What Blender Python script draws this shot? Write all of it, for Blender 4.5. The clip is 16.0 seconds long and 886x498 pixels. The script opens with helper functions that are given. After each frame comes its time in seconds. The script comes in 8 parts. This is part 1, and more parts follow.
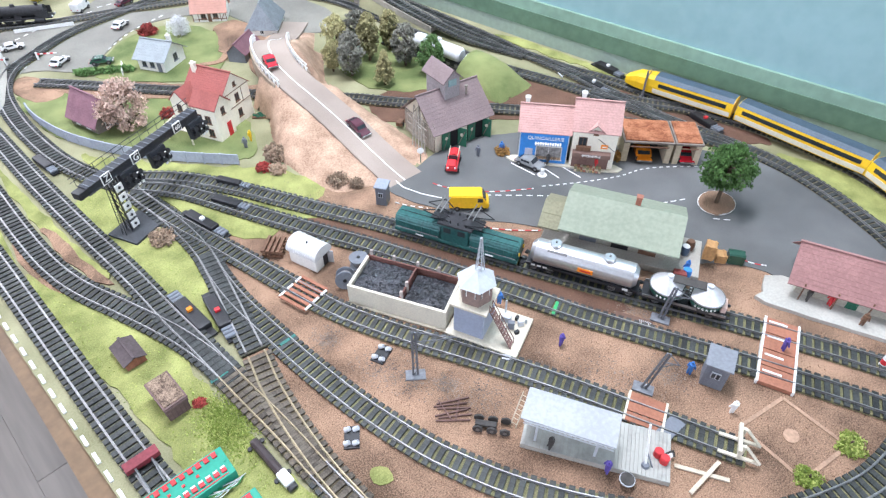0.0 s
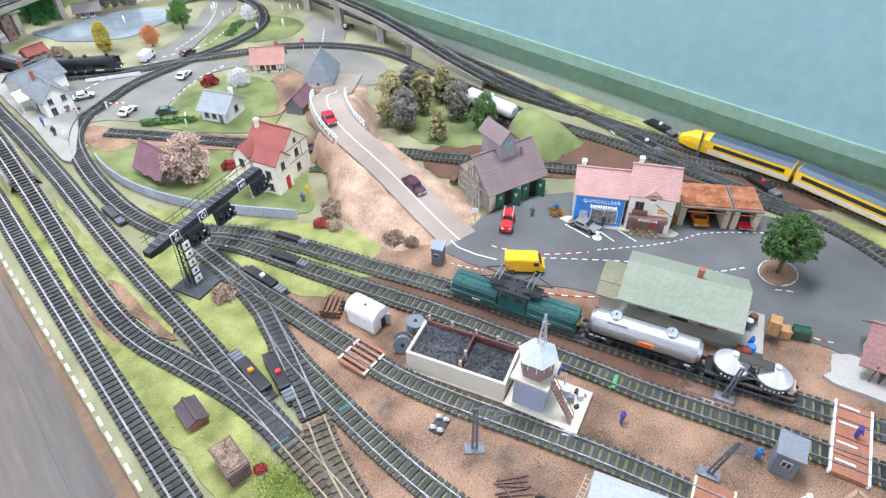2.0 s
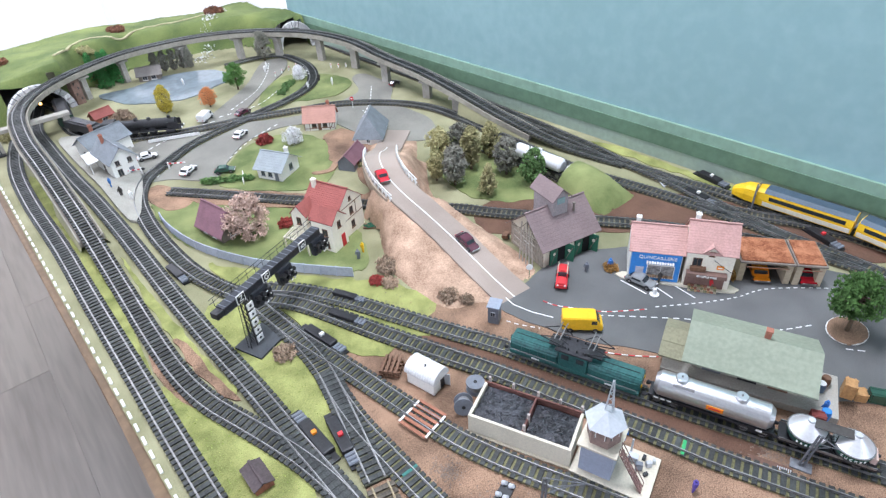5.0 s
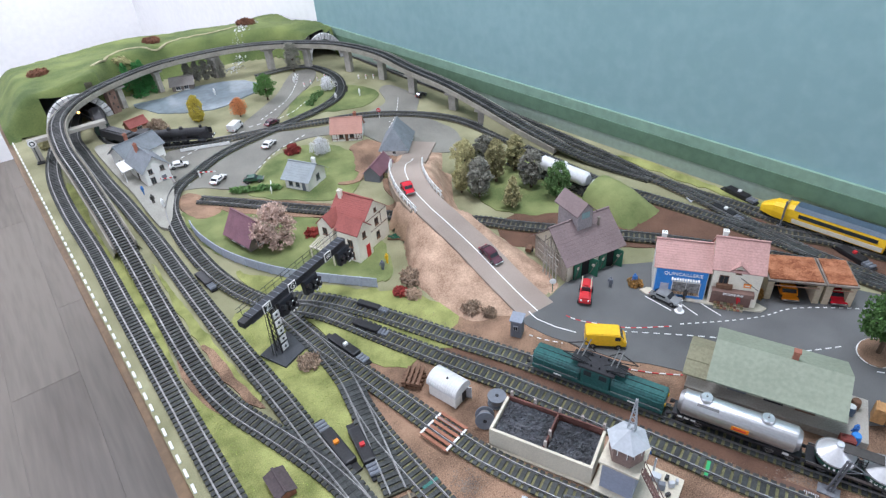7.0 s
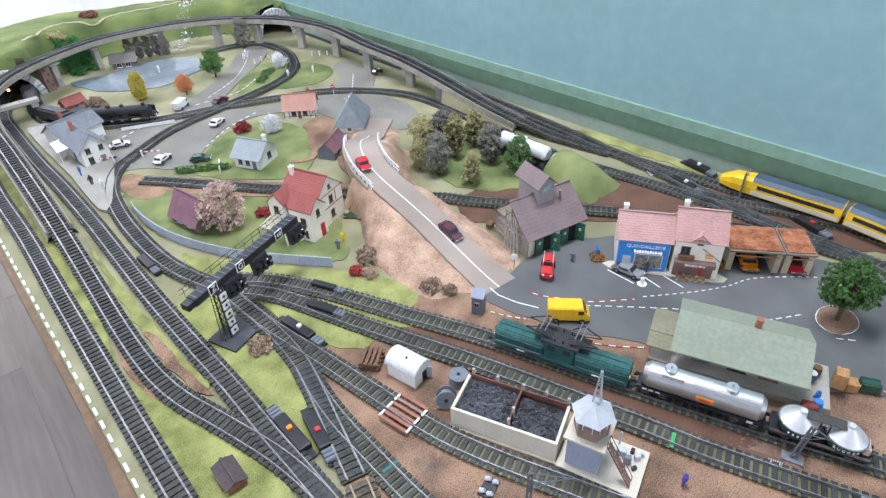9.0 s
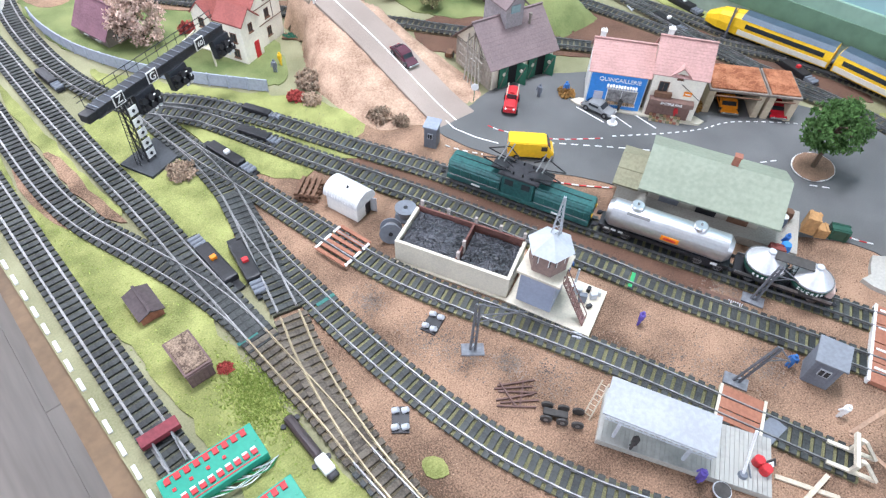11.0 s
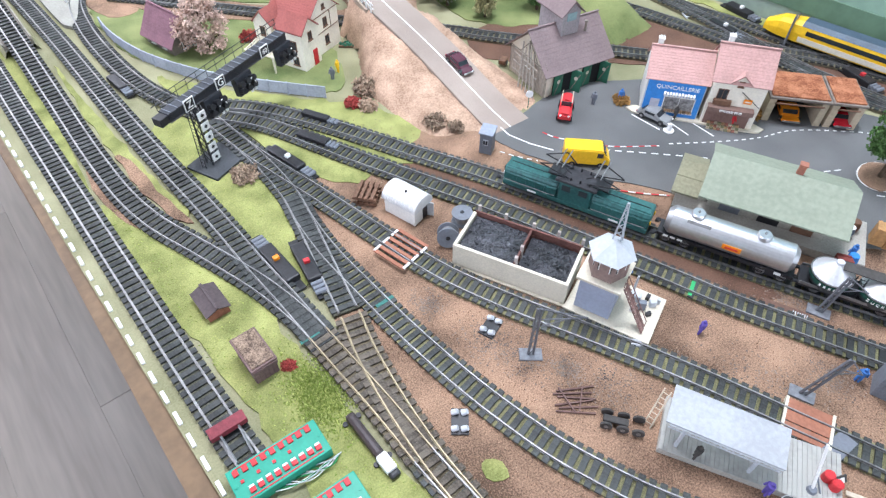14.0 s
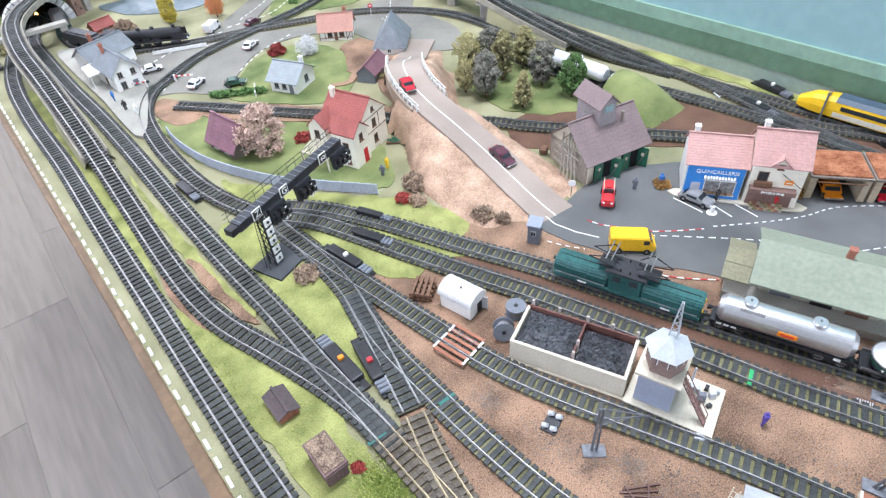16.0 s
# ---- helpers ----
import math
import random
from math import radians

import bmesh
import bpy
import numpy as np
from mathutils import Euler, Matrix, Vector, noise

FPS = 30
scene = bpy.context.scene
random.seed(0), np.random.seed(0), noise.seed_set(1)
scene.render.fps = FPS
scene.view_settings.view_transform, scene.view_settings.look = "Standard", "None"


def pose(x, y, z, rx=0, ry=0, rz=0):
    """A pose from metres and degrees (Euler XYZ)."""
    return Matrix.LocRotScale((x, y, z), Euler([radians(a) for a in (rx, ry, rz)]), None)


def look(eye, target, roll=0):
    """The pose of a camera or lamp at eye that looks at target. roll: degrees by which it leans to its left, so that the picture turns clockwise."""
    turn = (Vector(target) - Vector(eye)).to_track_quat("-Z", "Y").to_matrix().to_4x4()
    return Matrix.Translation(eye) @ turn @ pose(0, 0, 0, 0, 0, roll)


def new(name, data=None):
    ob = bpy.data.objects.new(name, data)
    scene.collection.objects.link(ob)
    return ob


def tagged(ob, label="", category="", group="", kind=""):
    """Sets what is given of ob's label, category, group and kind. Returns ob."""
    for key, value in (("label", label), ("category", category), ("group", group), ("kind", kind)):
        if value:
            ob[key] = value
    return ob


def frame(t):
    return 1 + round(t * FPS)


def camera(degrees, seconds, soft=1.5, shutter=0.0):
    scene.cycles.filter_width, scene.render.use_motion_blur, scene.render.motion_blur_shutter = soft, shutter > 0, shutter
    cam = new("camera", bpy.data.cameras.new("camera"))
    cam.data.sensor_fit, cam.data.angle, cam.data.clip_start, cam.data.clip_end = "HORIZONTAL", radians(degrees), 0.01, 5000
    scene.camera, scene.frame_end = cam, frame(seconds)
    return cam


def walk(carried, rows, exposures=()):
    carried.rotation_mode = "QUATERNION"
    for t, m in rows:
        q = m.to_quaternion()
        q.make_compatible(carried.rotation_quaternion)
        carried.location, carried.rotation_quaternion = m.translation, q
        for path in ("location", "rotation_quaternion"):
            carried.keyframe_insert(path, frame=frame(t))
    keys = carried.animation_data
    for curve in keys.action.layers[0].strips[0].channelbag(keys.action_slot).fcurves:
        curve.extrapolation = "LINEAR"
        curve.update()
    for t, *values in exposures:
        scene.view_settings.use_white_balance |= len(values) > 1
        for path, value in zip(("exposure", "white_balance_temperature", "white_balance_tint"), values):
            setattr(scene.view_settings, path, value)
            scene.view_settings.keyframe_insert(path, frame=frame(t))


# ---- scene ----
cam = camera(73.2, 16.0, 1.3)
PATH = [
    (0, (0.041, 0.037, 0.501), (1.081, 1.058, -0.868), 0.0),
    (0.5, (0.037, 0.048, 0.513), (1.064, 1.116, -0.832), -0.7),
    (1, (0.038, 0.061, 0.518), (1.048, 1.15, -0.822), -1.0),
    (1.5, (0.033, 0.074, 0.526), (1.042, 1.193, -0.789), -0.8),
    (2, (0.035, 0.079, 0.535), (1.05, 1.215, -0.761), -0.9),
    (2.5, (0.033, 0.082, 0.537), (1.049, 1.229, -0.748), -1.0),
    (3, (0.029, 0.086, 0.541), (1.047, 1.241, -0.736), -0.9),
    (3.5, (0.027, 0.095, 0.542), (1.027, 1.268, -0.732), -1.3),
    (4, (0.023, 0.102, 0.544), (1.009, 1.306, -0.713), -2.4),
    (4.5, (0.021, 0.106, 0.556), (1.009, 1.35, -0.659), -3.3),
    (6.8, (0.015, 0.106, 0.563), (0.969, 1.427, -0.596), -4.1),
    (7, (0.018, 0.106, 0.567), (0.959, 1.436, -0.593), -4.3),
    (7.5, (0.018, 0.106, 0.559), (0.93, 1.472, -0.582), -6.3),
    (8, (0.019, 0.105, 0.562), (0.939, 1.453, -0.594), -6.9),
    (8.2, (0.02, 0.105, 0.559), (0.96, 1.435, -0.601), -6.1),
    (10.3, (0.056, 0.139, 0.484), (1.074, 1.208, -0.865), 0.2),
    (10.5, (0.057, 0.134, 0.475), (1.06, 1.175, -0.907), 0.9),
    (11, (0.055, 0.126, 0.448), (0.982, 1.059, -1.06), 2.8),
    (11.5, (0.04, 0.13, 0.436), (0.898, 1.097, -1.09), 1.0),
    (12, (0.04, 0.135, 0.441), (0.902, 1.109, -1.078), 1.3),
    (12.5, (0.042, 0.13, 0.443), (0.932, 1.085, -1.072), 2.3),
    (13, (0.039, 0.13, 0.443), (0.913, 1.103, -1.069), 1.1),
    (13.5, (0.034, 0.138, 0.449), (0.882, 1.16, -1.047), -0.5),
    (14, (0.034, 0.136, 0.449), (0.888, 1.16, -1.042), 0.1),
    (14.5, (0.027, 0.144, 0.456), (0.873, 1.22, -1.003), -0.5),
    (15, (0.022, 0.149, 0.46), (0.857, 1.25, -0.985), -1.0),
    (15.5, (0.016, 0.161, 0.48), (0.853, 1.363, -0.881), -3.6),
    (16, (0.025, 0.157, 0.496), (0.881, 1.356, -0.857), -5.1),
]
walk(cam, [(t, look(eye, target, roll)) for t, eye, target, roll in PATH],
     [(t, e, 6050, 14) for t, e in ((0.0, 0.22), (1.5, 0.12), (3.5, 0.14), (4.5, 0.05), (7.0, -0.42), (8.0, -0.42), (10.5, 0.18), (12.5, 0.1), (16.0, 0.12))])

# ---- light ----
world = bpy.data.worlds.new("sky")
scene.world = world
world.use_nodes = True
wn = world.node_tree
sky = wn.nodes.new("ShaderNodeTexSky")
sky.sky_type, sky.sun_disc, sky.sun_elevation, sky.sun_rotation = "NISHITA", False, radians(40), radians(200)
wn.links.new(sky.outputs[0], wn.nodes["Background"].inputs[0])
wn.nodes["Background"].inputs[1].default_value = 0.1


def area_light(name, m, w, h, watts, colour):
    d = bpy.data.lights.new(name, "AREA")
    d.shape, d.size, d.size_y, d.energy, d.color = "RECTANGLE", w, h, watts, colour
    ob = new(name, d)
    ob.matrix_world = m
    return ob


# Two added fill lamps stand in for daylight through assumed, unseen windows.
area_light("daylight_fill_west", look((-2.35, 0.9, 0.95), (0.6, 1.1, 0.0)), 2.2, 1.3, 38, (0.84, 0.87, 1.0))
area_light("daylight_fill_south", look((0.4, -2.35, 0.95), (0.4, 0.6, 0.0)), 1.8, 1.3, 34.5, (0.85, 0.88, 1.0))
# Added overhead fill without a fixture; the far one brightens the end wall.
area_light("overhead_fill", look((0.55, 0.62, 1.66), (0.55, 0.62, 0)), 0.9, 0.3, 38, (0.93, 0.94, 1.0))
area_light("overhead_fill_far", look((-0.2, 2.75, 1.66), (-0.2, 2.95, 0)), 1.2, 0.3, 60, (0.93, 0.94, 1.0))

# ---- materials ----
MATS = {}


def mat(name, col, rough=0.75, var=0.25, fine=350.0, coarse=25.0, bump=0.2, metal=0.0, col2=None, emit=0.0, spec=0.4, island=0.0, fw=1.0, stretch=None):
    """Colour varied by coarse and fine noise, with a fine relief."""
    if name in MATS:
        return MATS[name]
    m = bpy.data.materials.new(name)
    m.use_nodes = True
    nt = m.node_tree
    b = nt.nodes["Principled BSDF"]
    b.inputs["Roughness"].default_value, b.inputs["Metallic"].default_value = rough, metal
    b.inputs["Specular IOR Level"].default_value = spec
    tc = nt.nodes.new("ShaderNodeTexCoord")
    n1, n2 = nt.nodes.new("ShaderNodeTexNoise"), nt.nodes.new("ShaderNodeTexNoise")
    n1.inputs["Scale"].default_value, n2.inputs["Scale"].default_value = coarse, fine
    n1.inputs["Detail"].default_value = 4
    where = tc.outputs["Object"]
    if stretch:
        rnd_, grow = nt.nodes.new("ShaderNodeObjectInfo"), nt.nodes.new("ShaderNodeVectorMath")
        grow.operation = "MULTIPLY_ADD"
        grow.inputs[1].default_value = stretch
        shift = nt.nodes.new("ShaderNodeMath")
        shift.operation = "MULTIPLY"
        shift.inputs[1].default_value = 40.0
        nt.links.new(rnd_.outputs["Random"], shift.inputs[0])
        nt.links.new(where, grow.inputs[0])
        nt.links.new(shift.outputs[0], grow.inputs[2])
        where = grow.outputs[0]
    for n in (n1, n2):
        nt.links.new(where, n.inputs["Vector"])
    grain, add = nt.nodes.new("ShaderNodeMath"), nt.nodes.new("ShaderNodeMath")
    grain.operation, add.operation = "MULTIPLY_ADD", "ADD"
    grain.inputs[1].default_value, grain.inputs[2].default_value = fw, 0.5 * (1 - fw)
    nt.links.new(n2.outputs[0], grain.inputs[0])
    nt.links.new(n1.outputs[0], add.inputs[0])
    nt.links.new(grain.outputs[0], add.inputs[1])
    src = add.outputs[0]
    if island:
        g, o = nt.nodes.new("ShaderNodeNewGeometry"), nt.nodes.new("ShaderNodeObjectInfo")
        ad2, mu, ad3 = (nt.nodes.new("ShaderNodeMath") for _ in range(3))
        ad2.operation, mu.operation, ad3.operation = "ADD", "MULTIPLY_ADD", "ADD"
        nt.links.new(g.outputs["Random Per Island"], ad2.inputs[0])
        nt.links.new(o.outputs["Random"], ad2.inputs[1])
        nt.links.new(ad2.outputs[0], mu.inputs[0])
        mu.inputs[1].default_value, mu.inputs[2].default_value = island, -island
        nt.links.new(mu.outputs[0], ad3.inputs[0])
        nt.links.new(src, ad3.inputs[1])
        src = ad3.outputs[0]
    ramp = nt.nodes.new("ShaderNodeMapRange")
    ramp.inputs["From Min"].default_value, ramp.inputs["From Max"].default_value = 0.78, 1.22
    nt.links.new(src, ramp.inputs["Value"])
    mix = nt.nodes.new("ShaderNodeMix")
    mix.data_type = "RGBA"
    c = np.array(col, float)
    lo = c * (1 - var)
    hi = np.minimum(c * (1 + var), 0.95) if col2 is None else np.array(col2, float)
    mix.inputs["A"].default_value, mix.inputs["B"].default_value = (*lo, 1), (*hi, 1)
    nt.links.new(ramp.outputs[0], mix.inputs["Factor"])
    nt.links.new(mix.outputs["Result"], b.inputs["Base Color"])
    if bump:
        bp = nt.nodes.new("ShaderNodeBump")
        bp.inputs["Strength"].default_value, bp.inputs["Distance"].default_value = bump, 0.001
        nt.links.new(add.outputs[0], bp.inputs["Height"])
        nt.links.new(bp.outputs[0], b.inputs["Normal"])
    if emit:
        b.inputs["Emission Color"].default_value, b.inputs["Emission Strength"].default_value = (*col, 1), emit
    MATS[name] = m
    return m


GRASS = mat("grass_mat", (0.20, 0.225, 0.062), 0.95, 0.3, 700, 26, 0.5, col2=(0.38, 0.39, 0.135), fw=0.55)
GRASS_DULL = mat("olive_board", (0.23, 0.225, 0.115), 0.9, 0.2, 600, 12, 0.2, col2=(0.35, 0.335, 0.20), fw=0.5)
GREEN = mat("village_green", (0.115, 0.165, 0.05), 0.95, 0.3, 800, 16, 0.4, col2=(0.26, 0.285, 0.11), fw=0.5)
HILLGREEN = mat("hill_flock", (0.085, 0.135, 0.04), 0.95, 0.3, 600, 10, 0.5, col2=(0.20, 0.24, 0.075), fw=0.6)
EARTH = mat("yard_earth", (0.175, 0.106, 0.067), 0.95, 0.45, 750, 15, 0.8, col2=(0.42, 0.262, 0.168), fw=0.8)
EARTH_DARK = mat("dark_earth", (0.13, 0.07, 0.045), 0.95, 0.3, 800, 22, 0.8)
SOOT = mat("oily_stain", (0.14, 0.115, 0.10), 0.9, 0.5, 650, 40, 0.3, col2=(0.29, 0.22, 0.17), fw=0.75)
SAND = mat("sand_hill", (0.37, 0.235, 0.155), 0.95, 0.3, 420, 30, 0.8, col2=(0.58, 0.40, 0.28), fw=0.6)
ASPHALT = mat("asphalt", (0.105, 0.108, 0.106), 0.85, 0.2, 900, 9, 0.2, col2=(0.165, 0.166, 0.162), fw=0.5)
ROAD = mat("village_road", (0.20, 0.19, 0.165), 0.85, 0.15, 800, 9, 0.25, col2=(0.27, 0.26, 0.22))
RAMPROAD = mat("ramp_road", (0.29, 0.235, 0.195), 0.85, 0.12, 800, 9, 0.2, col2=(0.37, 0.305, 0.255), fw=0.5)
WHITE = mat("white_paint", (0.78, 0.78, 0.75), 0.6, 0.08, 500, 40, 0.1)
RED = mat("red_paint", (0.55, 0.03, 0.035), 0.5, 0.15, 500, 40, 0.1)
RAIL = mat("rail_steel", (0.27, 0.268, 0.262), 0.5, 0.25, 300, 30, 0.05, metal=0.8)
SLEEPER = mat("sleeper_plastic", (0.022, 0.025, 0.024), 0.6, 0.25, 500, 60, 0.15, col2=(0.055, 0.06, 0.056), island=0.35)
BED_DARK = mat("track_bed_dark", (0.085, 0.085, 0.062), 0.95, 0.3, 700, 20, 0.6, col2=(0.15, 0.146, 0.10))
BED_OLIVE = mat("track_bed_olive", (0.17, 0.165, 0.08), 0.95, 0.3, 900, 20, 0.6, col2=(0.27, 0.255, 0.13))
BRASS = mat("tarnished_brass_rail", (0.30, 0.25, 0.16), 0.5, 0.2, 300, 30, 0.05, metal=0.7)
SLEEPER_OLD = mat("brown_sleepers", (0.075, 0.062, 0.048), 0.8, 0.25, 500, 60, 0.2, col2=(0.14, 0.118, 0.09), island=0.35)
BED_OLD = mat("track_bed_brown", (0.10, 0.08, 0.05), 0.95, 0.3, 900, 20, 0.6, col2=(0.17, 0.14, 0.09))
BED_DIM = mat("track_bed_dim", (0.17, 0.15, 0.10), 0.95, 0.3, 900, 20, 0.6, col2=(0.25, 0.22, 0.14))
BLACK = mat("black_plastic", (0.018, 0.018, 0.02), 0.45, 0.3, 400, 40, 0.1)
CONCRETE = mat("concrete", (0.38, 0.36, 0.31), 0.9, 0.15, 500, 30, 0.3)
PALE = mat("pale_stone", (0.62, 0.57, 0.45), 0.85, 0.1, 500, 30, 0.2)
CREAM = mat("cream_plaster", (0.80, 0.75, 0.62), 0.8, 0.08, 400, 30, 0.15)
PLASTER = mat("white_plaster", (0.76, 0.75, 0.70), 0.8, 0.07, 400, 30, 0.15)
GREYW = mat("grey_plastic", (0.165, 0.18, 0.205), 0.6, 0.1, 400, 40, 0.1)
LIGHTGREY = mat("light_grey", (0.50, 0.52, 0.54), 0.6, 0.1, 400, 40, 0.15)
TIN = mat("pale_tin_roof", (0.43, 0.455, 0.475), 0.6, 0.08, 300, 60, 0.15)
SLATE = mat("slate_roof", (0.19, 0.21, 0.225), 0.7, 0.15, 400, 60, 0.2, island=0.1)
MOSS = mat("grey_green_roof", (0.235, 0.265, 0.195), 0.75, 0.1, 220, 14, 0.05, col2=(0.265, 0.295, 0.22))
PINKTILE = mat("pink_tiles", (0.43, 0.255, 0.225), 0.8, 0.12, 400, 50, 0.2, island=0.1)
REDTILE = mat("red_tiles", (0.29, 0.085, 0.07), 0.75, 0.12, 400, 50, 0.2, island=0.1)
ORANGETILE = mat("orange_tiles", (0.40, 0.215, 0.165), 0.8, 0.12, 400, 50, 0.2, island=0.3)
BROWNTILE = mat("brown_tiles", (0.20, 0.15, 0.145), 0.85, 0.12, 400, 30, 0.2, island=0.1)
PLUM = mat("plum_tiles", (0.20, 0.10, 0.12), 0.8, 0.15, 400, 50, 0.2, island=0.3)
WOOD = mat("brown_wood", (0.16, 0.085, 0.05), 0.75, 0.25, 300, 40, 0.2)
TIMBER = mat("grey_timber", (0.20, 0.17, 0.14), 0.8, 0.2, 300, 40, 0.2)
PALEWOOD = mat("pale_wood", (0.58, 0.50, 0.38), 0.7, 0.15, 300, 40, 0.2)
BRICK = mat("brick_wall", (0.32, 0.13, 0.085), 0.85, 0.2, 300, 40, 0.3)
BLUE = mat("shop_blue", (0.045, 0.23, 0.60), 0.5, 0.1, 300, 40, 0.05)
GLASSD = mat("dark_glass", (0.03, 0.035, 0.04), 0.12, 0.2, 200, 20, 0.0, spec=0.6)
DOORGREEN = mat("green_door", (0.025, 0.13, 0.075), 0.6, 0.15, 300, 40, 0.1)
COAL = mat("coal", (0.016, 0.017, 0.02), 0.4, 0.4, 600, 60, 0.9, col2=(0.085, 0.088, 0.10))
LOCOGREEN = mat("loco_green", (0.016, 0.075, 0.07), 0.4, 0.15, 300, 30, 0.05, col2=(0.032, 0.125, 0.115))
SILVER = mat("silver_tank", (0.66, 0.66, 0.67), 0.30, 0.06, 300, 20, 0.03, metal=0.9)
YELLOW = mat("yellow_paint", (0.78, 0.48, 0.015), 0.4, 0.08, 300, 30, 0.03)
ORANGE = mat("orange_paint", (0.80, 0.25, 0.01), 0.4, 0.08, 300, 30, 0.03)
TRAINBLUE = mat("train_blue_grey", (0.055, 0.085, 0.115), 0.5, 0.15, 300, 30, 0.05)
BLUECLOTH = mat("blue_cloth", (0.05, 0.17, 0.45), 0.8, 0.2, 300, 60, 0.1)
PURPLE = mat("violet_cloth", (0.10, 0.07, 0.30), 0.8, 0.2, 300, 60, 0.1)
DARKCLOTH = mat("dark_cloth", (0.06, 0.055, 0.05), 0.8, 0.2, 300, 60, 0.1)
SKIN = mat("painted_tan", (0.55, 0.33, 0.22), 0.7, 0.1, 300, 60, 0.1)
PANELGREEN = mat("panel_green", (0.02, 0.30, 0.20), 0.4, 0.08, 300, 20, 0.03)
RUST = mat("rust_gravel", (0.30, 0.085, 0.03), 0.95, 0.4, 800, 70, 0.8, col2=(0.48, 0.20, 0.10))
WATER = mat("pond_water", (0.20, 0.24, 0.26), 0.12, 0.15, 60, 8, 0.15)
TRUNK = mat("bark", (0.10, 0.07, 0.045), 0.95, 0.3, 400, 60, 0.5)
GRAVEL = mat("gravel_brown", (0.22, 0.12, 0.07), 0.95, 0.3, 300, 30, 0.2, col2=(0.55, 0.38, 0.26), island=0.9)
TUFT = mat("grass_tufts", (0.24, 0.32, 0.055), 0.95, 0.2, 300, 30, 0.0, col2=(0.44, 0.48, 0.14), island=0.9)
TABLEWOOD = mat("edge_wood", (0.16, 0.10, 0.052), 0.6, 0.2, 120, 12, 0.1)
CRATE = mat("crate_wood", (0.45, 0.25, 0.10), 0.75, 0.2, 300, 30, 0.2)
BERRY = mat("red_foliage", (0.33, 0.055, 0.045), 0.95, 0.4, 500, 60, 0.3, island=0.6)


def leafmat(name, c):
    return mat(name, c, 0.9, 0.32, 500, 60, 0.1, island=0.6)


# ---- mesh helpers ----
def part(name, bm, material, parent=None, label="", smooth=False):
    me = bpy.data.meshes.new(name)
    bm.to_mesh(me)
    bm.free()
    if smooth:
        me.polygons.foreach_set("use_smooth", [True] * len(me.polygons))
    me.materials.append(material)
    ob = new(name, me)
    if parent:
        ob.parent = parent
    if label:
        ob["label"] = label
    return ob


def raw(name, verts, faces, material, parent=None, kind="", label="", smooth=False):
    me = bpy.data.meshes.new(name)
    me.from_pydata(verts, [], faces)
    me.update()
    if smooth:
        me.polygons.foreach_set("use_smooth", [True] * len(me.polygons))
    me.materials.append(material)
    ob = new(name, me)
    ob.parent = parent
    return tagged(ob, label, kind=kind)


def thing(name, label, category, x, y, z=0.0, rz=0.0, group="", kind=""):
    ob = new(name)
    ob.empty_display_size = 0.01
    ob.matrix_basis = pose(x, y, z, 0, 0, rz)
    return tagged(ob, label, category, group, kind)


def bm_new():
    return bmesh.new()


def box(bm, c, s, r=(0, 0, 0), bevel=0.0):
    g = bmesh.ops.create_cube(bm, size=1.0, matrix=pose(*c, *r) @ Matrix.Diagonal((*s, 1)))
    if bevel:
        es = list({e for v in g["verts"] for e in v.link_edges})
        bmesh.ops.bevel(bm, geom=es, offset=bevel, segments=2, affect="EDGES", profile=0.6)
    return bm


def boxm(c, s, r=(0, 0, 0), bevel=0.0):
    return box(bm_new(), c, s, r, bevel)


def cyl(bm, c, r1, r2, h, r=(0, 0, 0), n=16):
    bmesh.ops.create_cone(bm, cap_ends=True, segments=n, radius1=r1, radius2=r2, depth=h, matrix=pose(*c, *r))
    return bm


def rod(bm, a, b, rad, n=6):
    a, b = Vector(a), Vector(b)
    m = Matrix.Translation((a + b) / 2) @ (b - a).to_track_quat("Z", "Y").to_matrix().to_4x4()
    bmesh.ops.create_cone(bm, cap_ends=True, segments=n, radius1=rad, radius2=rad, depth=(b - a).length, matrix=m)
    return bm


def extrude(bm, profile, a, b, axis="x"):
    """A closed profile swept along x (profile in y, z) or y (profile in x, z)."""
    def at(p, t):
        return (t, p[0], p[1]) if axis == "x" else (p[0], t, p[1])
    va = [bm.verts.new(at(p, a)) for p in profile]
    vb = [bm.verts.new(at(p, b)) for p in profile]
    n = len(profile)
    fs = [bm.faces.new(va), bm.faces.new(vb[::-1])]
    fs += [bm.faces.new((va[(i + 1) % n], va[i], vb[i], vb[(i + 1) % n])) for i in range(n)]
    bmesh.ops.recalc_face_normals(bm, faces=fs)
    return bm


def spline(pts, step=0.005, closed=False):
    p = [np.array(q, float) for q in pts]
    n = len(p)
    out = []
    for i in range(n if closed else n - 1):
        a, b, c, d = (p[(i + k) % n] if closed else p[min(max(i + k, 0), n - 1)] for k in (-1, 0, 1, 2))
        k = max(2, int(np.linalg.norm(c - b) / step))
        for t in np.arange(k) / k:
            out.append(0.5 * (2 * b + (c - a) * t + (2 * a - 5 * b + 4 * c - d) * t**2 + (3 * b - a - 3 * c + d) * t**3))
    if not closed:
        out.append(p[-1])
    return np.array(out)


def even(path, step):
    d = np.r_[0, np.cumsum(np.linalg.norm(np.diff(path, axis=0), axis=1))]
    s = np.arange(step / 2, d[-1], step)
    return np.stack([np.interp(s, d, path[:, k]) for k in range(path.shape[1])], 1)


def sides(path):
    t = np.gradient(path[:, :2], axis=0)
    t /= np.linalg.norm(t, axis=1)[:, None] + 1e-9
    return np.stack([-t[:, 1], t[:, 0]], 1), t


